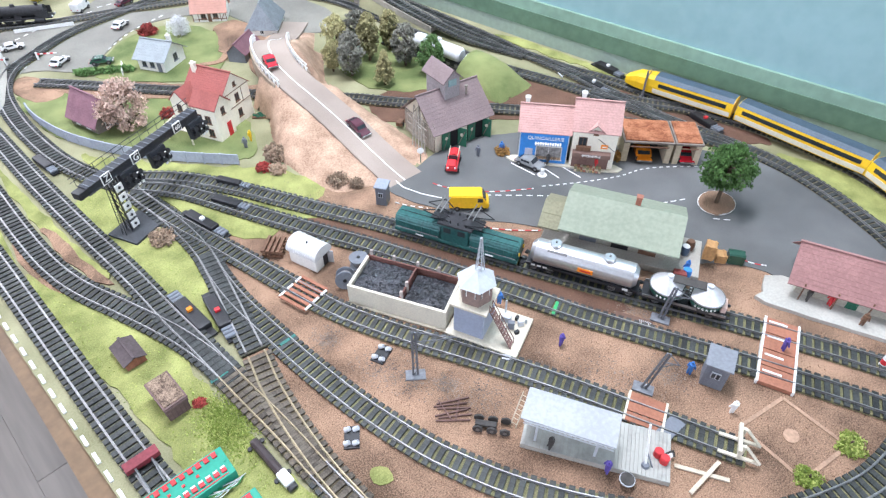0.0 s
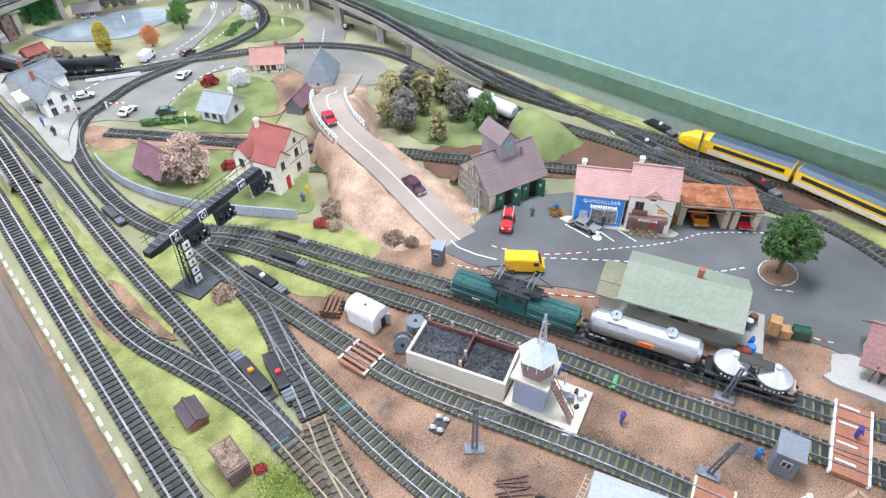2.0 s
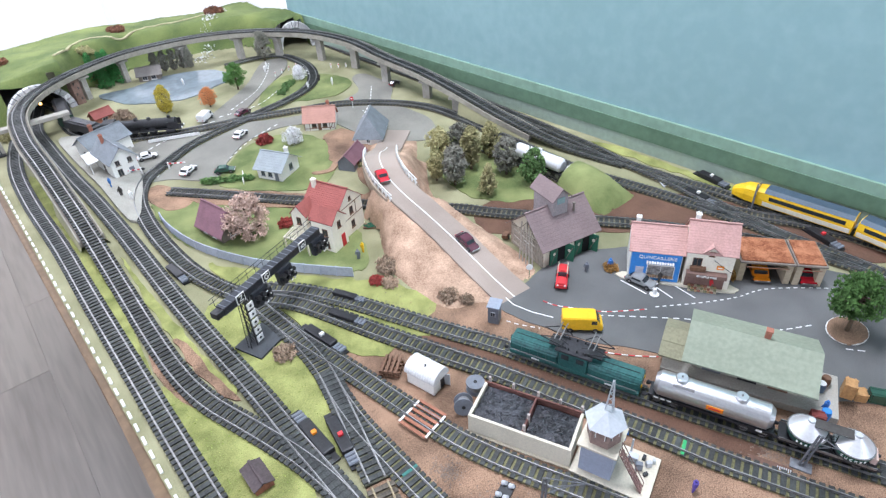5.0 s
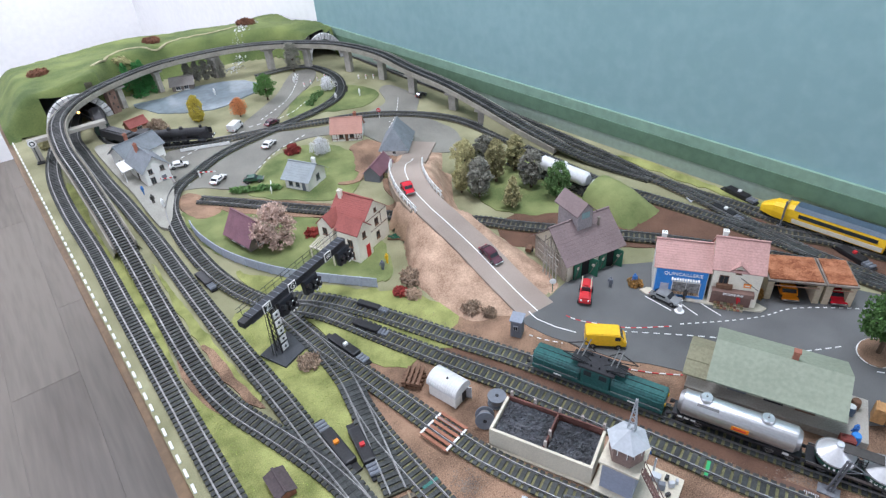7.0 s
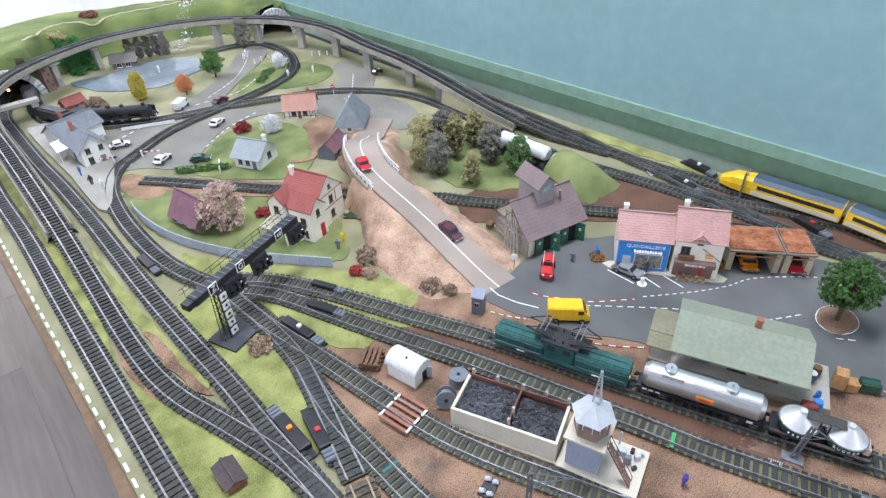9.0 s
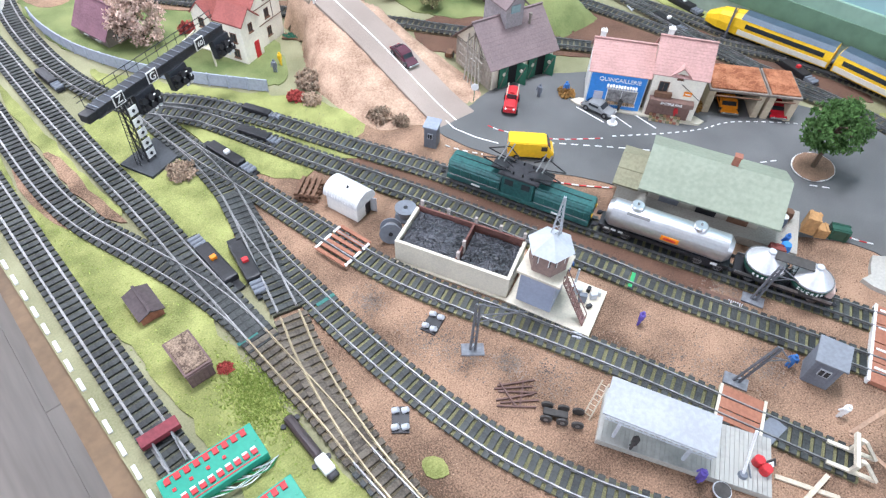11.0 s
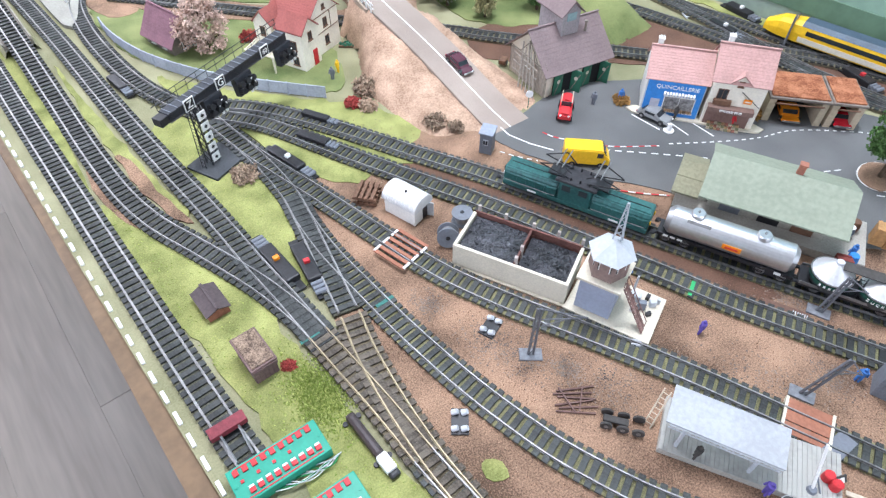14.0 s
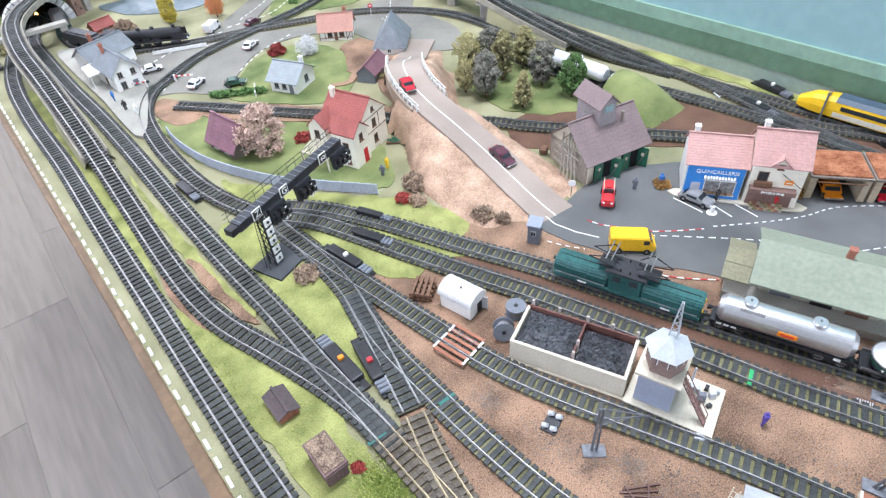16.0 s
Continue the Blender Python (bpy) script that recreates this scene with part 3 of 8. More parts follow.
track("second village track across the road", [(0.15, 1.90), (0.172, 1.793), (0.160, 1.715), (0.168, 1.62), (0.22, 1.53), (0.298, 1.472), (0.378, 1.436), (0.48, 1.407), (0.588, 1.363), (0.683, 1.319), (0.766, 1.238), (0.816, 1.145), (0.827, 1.036), (0.825, 0.90), (0.823, 0.79), (0.826, 0.70), (0.848, 0.596), (0.867, 0.49), (0.880, 0.356), (0.886, 0.25), (0.882, 0.179), (0.865, 0.12), (0.837, 0.06), (0.80, 0.0), (0.74, -0.08)], BED_DIM, False, 0.0005)
track("inner track under the road bridge", [(0.227, 1.202), (0.286, 1.128), (0.345, 1.051), (0.398, 0.983), (0.478, 0.886), (0.577, 0.769), (0.612, 0.717), (0.718, 0.577), (0.76, 0.52), (0.82, 0.42), (0.862, 0.33), (0.880, 0.25)], BED_DIM, False, 0.0007)
track("back main track along the wall", [(0.90, 1.90), (0.905, 1.60), (0.915, 1.30), (0.92, 1.05), (0.918, 0.9), (0.912, 0.75), (0.905, 0.68), (0.912, 0.58), (0.929, 0.493), (0.939, 0.389), (0.952, 0.291), (0.958, 0.211), (0.945, 0.117), (0.924, 0.055), (0.88, -0.03), (0.80, -0.13)], BED_DIM, False, 0.0001)
track("back crossover between the yard tracks", [(0.905, 0.64), (0.90, 0.55), (0.885, 0.44), (0.878, 0.36)], BED_DIM, False, 0.0013)
track("back crossover between the yard tracks", [(0.872, 0.50), (0.90, 0.42), (0.93, 0.36), (0.95, 0.29)], BED_DIM, False, 0.0016)

# ---- ramp, bridge, hills ----
RAMP = spline([(0.485, 0.545, 0.0), (0.487, 0.58, 0.004), (0.487, 0.63, 0.018), (0.490, 0.69, 0.032), (0.489, 0.75, 0.047), (0.489, 0.80, 0.057), (0.495, 0.85, 0.065), (0.514, 0.90, 0.069), (0.534, 0.93, 0.064), (0.560, 0.965, 0.047), (0.60, 1.01, 0.022), (0.645, 1.06, 0.005), (0.69, 1.10, 0.002)], 0.006)
INNER = ((0.398, 0.983), (0.612, 0.717))


def inner_side(x, y):
    """The distance from the inner track; positive towards the yard."""
    (ax, ay), (bx, by) = INNER
    dx, dy = bx - ax, by - ay
    return (dy * (x - ax) - dx * (y - ay)) / math.hypot(dx, dy)


def ramp_height(x, y):
    d = np.hypot(RAMP[:, 0] - x, RAMP[:, 1] - y)
    i = int(d.argmin())
    z, d = RAMP[i, 2], d[i]
    run = 0.075 - 0.050 * min(max((y - 0.72) / 0.09, 0), 1) if x < RAMP[i, 0] else 0.045
    if y > 0.95:
        run = 0.02
    s = min(max((d - (0.026 if x < RAMP[i, 0] else 0.040)) / run, 0), 1)
    k = 1 - s * s * (3 - 2 * s) if x > RAMP[i, 0] else (1 - s**2.2)
    return z * k


def grid(name, x0, x1, y0, y1, step, fn, material, label, keep=None):
    xs, ys = np.arange(x0, x1, step), np.arange(y0, y1, step)
    v = [(x, y, fn(x, y)) for y in ys for x in xs]
    n = len(xs)
    f = []
    for j in range(len(ys) - 1):
        for i in range(n - 1):
            if keep is None or keep(xs[i] + step / 2, ys[j] + step / 2):
                a = j * n + i
                f.append((a, a + 1, a + n + 1, a + n))
    return raw(name, v, f, material, None, "structure", label, smooth=True)


def hill_z(x, y):
    h = ramp_height(x, y)
    side = inner_side(x, y)
    e = min(max((abs(side) - 0.020) / 0.012, 0), 1)
    h *= e
    if side < 0 and x < 0.53:
        h = 0.0
    return h - 0.0015 + (noise.noise(Vector((x * 130, y * 130, 0))) * 0.0016 + noise.noise(Vector((x * 45, y * 45, 5))) * 0.003) * min(1, h / 0.01)


grid("ramp_hill", 0.36, 0.76, 0.53, 1.12, 0.005, hill_z, SAND, "sandy brown embankment that carries the ramp road", lambda x, y: hill_z(x, y) > -0.001)
v, f = ribbon(RAMP, 0, 0.056, -0.002, 0.0022)
raw("ramp_road", v, f, RAMPROAD, None, "structure", "grey brown ramp road with a white centre line")
v, f = ribbon(RAMP[:-18], 0.002, 0.0017, 0.0015, 0.0026)
raw("ramp_line", v, f, WHITE, bpy.data.objects["ramp_road"])
deck = RAMP[(RAMP[:, 1] > 0.80) & (RAMP[:, 1] < 0.975)]
br = thing("road_bridge", "concrete road bridge over the inner track", "bridge", 0, 0)
v, f = ribbon(deck, 0, 0.064, -0.010, -0.0005)
raw("deck", v, f, CONCRETE, br)
for s in (-1, 1):
    v, f = ribbon(deck, s * 0.0315, 0.003, -0.022, 0.001)
    raw("side_beam", v, f, mat("beam_brown", (0.36, 0.29, 0.22), 0.9, 0.15, 300, 30, 0.3), br)
for pt in (deck[3], deck[-4]):
    part("abutment", boxm((pt[0], pt[1], pt[2] / 2 - 0.006), (0.058, 0.012, pt[2] - 0.012), (0, 0, -20)), CONCRETE, br)


def railing(path, off, label, h=0.0145, step=0.0115):
    o = thing("railing", label, "railing", 0, 0, group="white bridge railings")
    e = even(path, step)
    n, _ = sides(e)
    for p, q in zip(e, n):
        part("post", boxm((p[0] + q[0] * off, p[1] + q[1] * off, p[2] + h / 2), (0.0016, 0.0016, h)), WHITE, o)
    for z in (h * 0.55, h * 0.95):
        v, f = ribbon(path, off, 0.0012, z - 0.0007, z + 0.0007)
        raw("rail", v, f, WHITE, o)


railing(RAMP[(RAMP[:, 1] > 0.79) & (RAMP[:, 1] < 0.96)], 0.029, "white painted railing along the bridge road")
railing(RAMP[(RAMP[:, 1] > 0.80) & (RAMP[:, 1] < 0.96)], -0.029, "white painted railing along the bridge road")

HILL_START = [(-0.1, 1.80), (0.04, 1.815), (0.215, 1.83), (0.26, 1.92), (0.40, 1.99), (0.60, 1.985), (0.72, 1.93), (0.775, 1.83), (0.79, 1.81), (1.0, 1.78)]


def far_z(x, y):
    y0 = np.interp(x, [p[0] for p in HILL_START], [p[1] for p in HILL_START])
    s = min(max((y - y0) / (0.035 if x < 0.215 or x > 0.785 else 0.09), 0), 1)
    edge = min(max((x + 0.034) / 0.085, 0), 1)
    top = 0.088 + 0.010 * math.sin(x * 5.2 + 0.2) + 0.010 * noise.noise(Vector((x * 7, y * 7, 2))) - 0.07 * max(y - 1.95, 0)
    top *= 0.30 + 0.70 * edge * edge * (3 - 2 * edge)
    return top * s * s * (3 - 2 * s) - 0.001 + noise.noise(Vector((x * 60, y * 60, 0))) * 0.002 * s


def far_keep(x, y):
    if 0.072 < x < 0.196 and y < 1.93 and far_z(x, y) < 0.072 or 0.79 < x < 0.874 and y < 1.90 and far_z(x, y) < 0.072:
        return False
    return far_z(x, y) > 0.0 and x < 1.01 - 0.07 * y


grid("far_hill", -0.03, 0.90, 1.80, 2.225, 0.009, far_z, HILLGREEN, "green flocked hill at the far end of the layout", far_keep)
STONE = mat("portal_stone", (0.50, 0.50, 0.50), 0.85, 0.2, 300, 60, 0.3, col2=(0.72, 0.72, 0.70), island=0.5)
TUNNELDARK = mat("tunnel_inside", (0.02, 0.02, 0.02), 0.95, 0.2)


def portal(x, y, rz, half, h, label):
    o = thing("tunnel_portal", label, "tunnel portal", x, y, 0, rz, "stone tunnel portals")
    n = 17
    for i in range(n):
        a0, a1 = math.pi * i / n + 0.015, math.pi * (i + 1) / n - 0.015
        bm = bm_new()
        pr = [((half + r) * math.cos(a), (h + r) * math.sin(a)) for r, a in ((0, a0), (0.016, a0), (0.016, a1), (0, a1))]
        extrude(bm, pr, -0.008, 0.006, "y")
        part("stone", bm, STONE, o)
    bm = bm_new()
    k = [math.pi * i / 24 for i in range(25)]
    va = [[bm.verts.new(((half + 0.001) * math.cos(a), yy, (h + 0.001) * math.sin(a))) for a in k] for yy in (0.0, 0.25)]
    for i in range(24):
        bm.faces.new((va[0][i], va[0][i + 1], va[1][i + 1], va[1][i]))
    bm.faces.new(va[1])
    part("tunnel_lining", bm, TUNNELDARK, o)
    return o


portal(0.134, 1.815, 8, 0.062, 0.06, "grey stone arched tunnel portal at the hill")
portal(0.832, 1.80, -25, 0.042, 0.06, "grey stone arched tunnel portal by the wall")

# viaduct deck and piers
via = thing("viaduct", "long curved grey viaduct of the main line on piers", "viaduct", 0, 0)
vp = spline([p for p in VIADUCT if p[2] > 0.008], 0.008)
v, f = ribbon(vp, 0, 0.037, -0.007, 0.0005)
raw("deck", v, f, mat("viaduct_grey", (0.20, 0.18, 0.15), 0.9, 0.2, 300, 40, 0.3), via)
for s in (-1, 1):
    v, f = ribbon(vp, s * 0.0185, 0.002, -0.008, 0.0035)
    raw("parapet", v, f, mat("viaduct_edge", (0.30, 0.28, 0.23), 0.9, 0.2, 300, 40, 0.3), via)
PIER = mat("pier_grey", (0.36, 0.34, 0.30), 0.9, 0.2, 300, 40, 0.4)
for x, y, z in [(0.068, 1.40, 0.043), (0.062, 1.52, 0.055), (0.246, 1.851, 0.066), (0.358, 1.902, 0.066), (0.520, 1.897, 0.066), (0.667, 1.838, 0.066), (0.751, 1.758, 0.066), (0.822, 1.64, 0.066), (0.852, 1.51, 0.064), (0.848, 1.36, 0.058), (0.855, 1.20, 0.05), (0.854, 1.09, 0.04), (0.852, 1.0, 0.03)]:
    bm = boxm((x, y, z / 2 - 0.003), (0.014, 0.020, z - 0.006), (0, 0, 20), 0.001)
    box(bm, (x, y, z - 0.0085), (0.028, 0.03, 0.005), (0, 0, 20))
    part("pier", bm, PIER, via)
low = vp[vp[:, 2] < 0.043]
for seg in (low[low[:, 0] < 0.3], low[low[:, 0] > 0.3]):
    bm = bm_new()
    n, _ = sides(seg)
    rows = [[bm.verts.new((p[0] + q[0] * o, p[1] + q[1] * o, z)) for o, z in ((-0.024, 0), (-0.018, p[2] - 0.006), (0.018, p[2] - 0.006), (0.024, 0))] for p, q in zip(seg, n)]
    for a, b in zip(rows, rows[1:]):
        for i in range(3):
            bm.faces.new((a[i], a[i + 1], b[i + 1], b[i]))
    part("embankment", bm, GRASS_DULL, via, "olive embankment under the climbing track")
fr = thing("concrete_frame", "grey concrete portal frame over the front tracks", "bridge frame", 0.085, 1.652, 0, 0)
for x in (-0.07, 0.075):
    part("post", boxm((x, 0, 0.022), (0.014, 0.016, 0.044), bevel=0.001), CONCRETE, fr)
part("beam", boxm((0.003, 0, 0.047), (0.165, 0.02, 0.008), bevel=0.001), CONCRETE, fr)

# pond
patch("pond", [(0.27, 1.85), (0.29, 1.77), (0.32, 1.715), (0.42, 1.65), (0.50, 1.67), (0.575, 1.705), (0.565, 1.80), (0.46, 1.86), (0.35, 1.84)], 0.0, 0.0021, WATER, "grey blue pond with a still surface", 0.002)
v, f = [], []
rk = random.Random(9)
for i in range(260):
    t = rk.random()
    x, y = 0.565 + 0.2 * t + rk.gauss(0, 0.012), 1.90 + 0.28 * t + rk.gauss(0, 0.01)
    z, s = far_z(x, y) + 0.001, rk.uniform(0.002, 0.0055)
    b0 = len(v)
    v += [(x + rk.uniform(-s, s), y + rk.uniform(-s, s), z + rk.uniform(-s / 2, s)) for _ in range(4)]
    f += [(b0, b0 + 1, b0 + 2), (b0, b0 + 2, b0 + 3), (b0, b0 + 3, b0 + 1), (b0 + 1, b0 + 3, b0 + 2)]
raw("white_rocks", v, f, STONE, None, "stuff", "tumbled white rocks of a dry stream down the hill")
path_line = spline([(0.22, 1.94), (0.26, 2.0), (0.33, 2.08), (0.42, 2.06), (0.5, 2.11), (0.6, 2.10), (0.72, 2.13)], 0.01)
path_line = np.c_[path_line, [far_z(x, y) for x, y in path_line]]
v, f = ribbon(path_line, 0, 0.008, -0.002, 0.0018)
raw("hill_path", v, f, mat("path_sand", (0.40, 0.36, 0.22), 0.95, 0.2), None, "structure", "sandy footpath winding over the hill")


# ---- foliage ----
def foliage(rng, n, size, where, cluster):
    """Leaf triangles in clumps. where(rng) gives the centre of a clump."""
    v, f = [], []
    for _ in range(n):
        cx, cy, cz, r = where(rng)
        for _ in range(cluster):
            d = Vector((rng.gauss(0, 1), rng.gauss(0, 1), rng.gauss(0, 1))).normalized() * r * rng.uniform(0.55, 1.05)
            s = size * rng.uniform(0.6, 1.4)
            b0 = len(v)
            u = Vector((rng.gauss(0, 1), rng.gauss(0, 1), rng.gauss(0, 1))).normalized()
            w = u.orthogonal().normalized()
            p = Vector((cx, cy, cz)) + d
            v += [p + u * s, p - u * s * 0.5 + w * s * 0.8, p - u * s * 0.6 - w * s * 0.8, p - u.cross(w) * s * 0.5]
            f += [(b0, b0 + 1, b0 + 2), (b0, b0 + 3, b0 + 1)]
    return [tuple(q) for q in v], f


def tree(label, x, y, h, r, leaf, seed, z=0.0, shape="round", group="trees", trunk=0.3, category="tree"):
    o = thing("tree", label, category, x, y, z, 0, group)
    rng = random.Random(seed)
    bm = bm_new()
    cyl(bm, (0, 0, h * 0.35), h * 0.035, h * 0.015, h * 0.7, n=7)
    for k in range(7):
        a, zz = rng.uniform(0, 6.28), h * rng.uniform(trunk, 0.7)
        rod(bm, (0, 0, zz), (r * 0.7 * math.cos(a), r * 0.7 * math.sin(a), zz + h * rng.uniform(0.08, 0.2)), h * 0.010, 5)
    part("trunk", bm, TRUNK, o)
    fat = [rng.uniform(0.7, 1.15) for _ in range(8)]

    def where(g):
        t = g.random()
        zz = trunk + (1 - trunk) * t
        if shape == "cone":
            rad = r * (1.05 - t) ** 0.75
        elif shape == "column":
            rad = r * math.sin(math.pi * min(0.12 + 0.85 * t, 1)) ** 0.5
        else:
            rad = r * math.sqrt(max(0.03, 1 - (2 * t - 0.9) ** 2))
        a = g.uniform(0, 6.283)
        q = rad * math.sqrt(g.uniform(0.1, 1)) * fat[int(a / 6.283 * 8) % 8]
        return q * math.cos(a), q * math.sin(a), zz * h - r * 0.15, r * g.uniform(0.13, 0.26)
    v, f = foliage(rng, 190, h * 0.023, where, 24)
    raw("crown", v, f, leaf, o)
    return o


def bush(label, x, y, r, leaf, seed, z=0.0, squash=0.8, group="bushes"):
    o = thing("bush", label, "bush", x, y, z, 0, group)
    rng = random.Random(seed)
    part("twigs", cyl(bm_new(), (0, 0, r * 0.3), r * 0.12, r * 0.05, r * 0.6, n=6), TRUNK, o)

    def where(g):
        d = Vector((g.gauss(0, 1), g.gauss(0, 1), abs(g.gauss(0, 1)))).normalized() * r * g.uniform(0.3, 0.85)
        return d.x, d.y, d.z * squash + r * 0.12, r * 0.25
    v, f = foliage(rng, 70, r * 0.11, where, 18)
    raw("leaves", v, f, leaf, o)
    return o


L_GREY, L_OLIVE, L_GREEN, L_PINK = leafmat("leaf_grey", (0.22, 0.215, 0.175)), leafmat("leaf_olive", (0.36, 0.33, 0.16)), leafmat("leaf_green", (0.13, 0.235, 0.075)), leafmat("leaf_pink", (0.74, 0.53, 0.43))
L_DEEP, L_YELLOW, L_RUST, L_WHITE, L_BROWN, L_HEATH = leafmat("leaf_deep", (0.08, 0.17, 0.04)), leafmat("leaf_yellow", (0.45, 0.36, 0.05)), leafmat("leaf_rust", (0.52, 0.21, 0.08)), leafmat("leaf_white", (0.82, 0.82, 0.80)), leafmat("leaf_brown", (0.36, 0.26, 0.18)), leafmat("leaf_heath", (0.21, 0.095, 0.055))
for i, (x, y, h, r, m, sh, lb) in enumerate([
        (0.628, 0.838, 0.082, 0.027, L_GREY, "round", "grey green model tree with a rough crown"), (0.690, 0.862, 0.088, 0.021, L_OLIVE, "column", "tall olive model tree"),
        (0.648, 0.772, 0.062, 0.018, L_OLIVE, "cone", "small olive conical tree"), (0.700, 0.905, 0.080, 0.026, L_GREY, "round", "grey green model tree behind the others"),
        (0.722, 0.800, 0.078, 0.022, L_GREY, "column", "grey green upright tree"), (0.727, 0.738, 0.076, 0.024, L_GREEN, "round", "bright green broad tree"),
        (0.665, 0.925, 0.075, 0.026, L_OLIVE, "round", "olive tree with a loose crown"), (0.615, 0.875, 0.055, 0.018, L_OLIVE, "round", "low olive tree at the wood edge"),
        (0.745, 0.87, 0.075, 0.02, L_OLIVE, "column", "olive upright tree in the wood")]):
    tree(lb, x, y, h, r, m, 20 + i, 0.001, sh, "trees of the little wood", 0.22)
tree("dark green tree on a white ringed traffic island", 0.737, 0.212, 0.088, 0.031, L_DEEP, 41, 0.004, "column", "single trees", 0.42)
tree("pale pink blossoming tree in the fenced garden", 0.276, 0.950, 0.083, 0.033, L_PINK, 58, 0.001, "column", "single trees", 0.12)
tree("yellow autumn tree at the pond", 0.365, 1.605, 0.066, 0.021, L_YELLOW, 43, 0, "column", "single trees", 0.1)
tree("rusty orange tree at the pond", 0.453, 1.553, 0.05, 0.022, L_RUST, 44, 0, "round", "single trees", 0.25)
tree("dark green tree at the pond", 0.552, 1.61, 0.07, 0.027, L_DEEP, 45, 0, "round", "single trees", 0.3)
tree("white blossoming tree beside the white house", 0.50, 1.213, 0.04, 0.024, L_WHITE, 46, 0, "round", "single trees", 0.2)
tree("dull green tree by the far portal", 0.705, 1.765, 0.085, 0.022, L_GREY, 47, 0, "column", "single trees", 0.2)
tree("white blossoming tree inside the far curve", 0.70, 1.55, 0.04, 0.022, L_WHITE, 48, 0, "round", "single trees", 0.2)
for i, (x, y, r, m, lb) in enumerate([
        (0.457, 1.268, 0.021, BERRY, "round dark red bush on the lawn"), (0.360, 0.708, 0.013, BERRY, "small dark red bush at the track"), (0.336, 0.942, 0.015, BERRY, "reddish shrub in the garden"),
        (0.390, 0.722, 0.021, L_BROWN, "dry brown bush at the foot of the hill"), (0.372, 0.690, 0.014, L_BROWN, "dry brown bush at the foot of the hill"), (0.415, 0.607, 0.018, L_BROWN, "dry brown bush at the foot of the hill"), (0.428, 0.585, 0.012, L_BROWN, "dry brown bush at the foot of the hill"),
        (0.188, 0.668, 0.017, L_BROWN, "dry brown bush beside the signal gantry"), (0.103, 0.424, 0.008, BERRY, "small red bush beside the shack"), (0.265, 1.62, 0.03, L_BROWN, "brown bush beside the tunnel house"),
        (0.205, 1.56, 0.02, L_BROWN, "brown bush behind the station"), (0.04, 1.72, 0.022, L_OLIVE, "olive bush at the portal"), (0.30, 2.0, 0.025, L_OLIVE, "olive bush on the hill"), (0.10, 2.02, 0.028, L_HEATH, "reddish heath on the hill"), (0.42, 2.12, 0.03, L_HEATH, "reddish heath on the hill"), (0.72, 2.12, 0.035, L_HEATH, "reddish heath on the hill"),
        (0.545, 1.025, 0.01, L_OLIVE, "low olive shrub on the lawn"), (0.492, -0.035, 0.016, TUFT, "green tuft of grass on the yard"), (0.434, -0.02, 0.014, TUFT, "green tuft of grass on the yard")]):
    zz = max(far_z(x, y), 0) if y > 1.85 else 0.001
    bush(lb, x, y, r, m, 60 + i, zz, 0.2 if "heath" in lb else 0.1 if "tuft" in lb else 0.8)

# loose grass and gravel
GRASSES = (MEADOW, WEDGE, STRIP)
rg = random.Random(12)
v, f = [], []
for poly, n in zip(GRASSES, (5200, 2600, 1500)):
    xs, ys = [p[0] for p in poly], [p[1] for p in poly]
    k = 0
    while k < n:
        x, y = rg.uniform(min(xs), max(xs)), rg.uniform(min(ys), max(ys))
        k += 1
        if not inside(x, y, poly):
            continue
        s = rg.uniform(0.0006, 0.0017)
        a = rg.uniform(0, 6.28)
        b0 = len(v)
        c, d = math.cos(a) * s, math.sin(a) * s
        v += [(x - c, y - d, 0.0015), (x + c, y + d, 0.0015), (x + rg.uniform(-s, s), y + rg.uniform(-s, s), 0.0018 + rg.uniform(0.0001, 0.0007))]
        f.append((b0, b0 + 1, b0 + 2))
for k in range(5200):
    x, y = rg.gauss(0.108, 0.0105), rg.gauss(0.385, 0.019)
    s, a, b0 = rg.uniform(0.0005, 0.0013), rg.uniform(0, 6.28), len(v)
    v += [(x - math.cos(a) * s, y - math.sin(a) * s, 0.0015), (x + math.cos(a) * s, y + math.sin(a) * s, 0.0015), (x + rg.uniform(-s, s), y + rg.uniform(-s, s) + s, 0.002 + rg.uniform(0, 0.0016))]
    f.append((b0, b0 + 1, b0 + 2))
raw("grass_tufts", v, f, TUFT, None, "stuff", "short green and yellow grass flock")
v, f = [], []
k = 0
while k < 17000:
    x, y = rg.uniform(0.15, 0.68), rg.uniform(-0.2, 0.72)
    k += 1
    if not inside(x, y, YARD):
        continue
    s, b0 = rg.uniform(0.0004, 0.0010), len(v)
    v += [(x - s, y - s * 0.6, 0.001), (x + s, y - s * 0.5, 0.001), (x + s * 0.2, y + s, 0.001), (x, y, 0.0014 + s * 0.8)]
    f += [(b0, b0 + 1, b0 + 3), (b0 + 1, b0 + 2, b0 + 3), (b0 + 2, b0, b0 + 3)]
raw("gravel", v, f, GRAVEL, None, "stuff", "loose reddish brown gravel grains")


# ---- painted road markings ----
def dashes(label, pts, on, off, w, mats, z=0.0022, name="road_marking"):
    o = thing(name, label, "road marking", 0, 0, kind="structure")
    path = spline([(*p, z) for p in pts], 0.003)
    d = np.r_[0, np.cumsum(np.linalg.norm(np.diff(path, axis=0), axis=1))]
    s, i = 0.0, 0
    while s < d[-1]:
        q = np.linspace(s, min(s + on, d[-1]), 4)
        seg = np.stack([np.interp(q, d, path[:, c]) for c in range(3)], 1)
        v, f = ribbon(seg, 0, w, 0.0, 0.0005)
        raw("stripe", v, f, mats[i % len(mats)], o)
        s += on + off
        i += 1


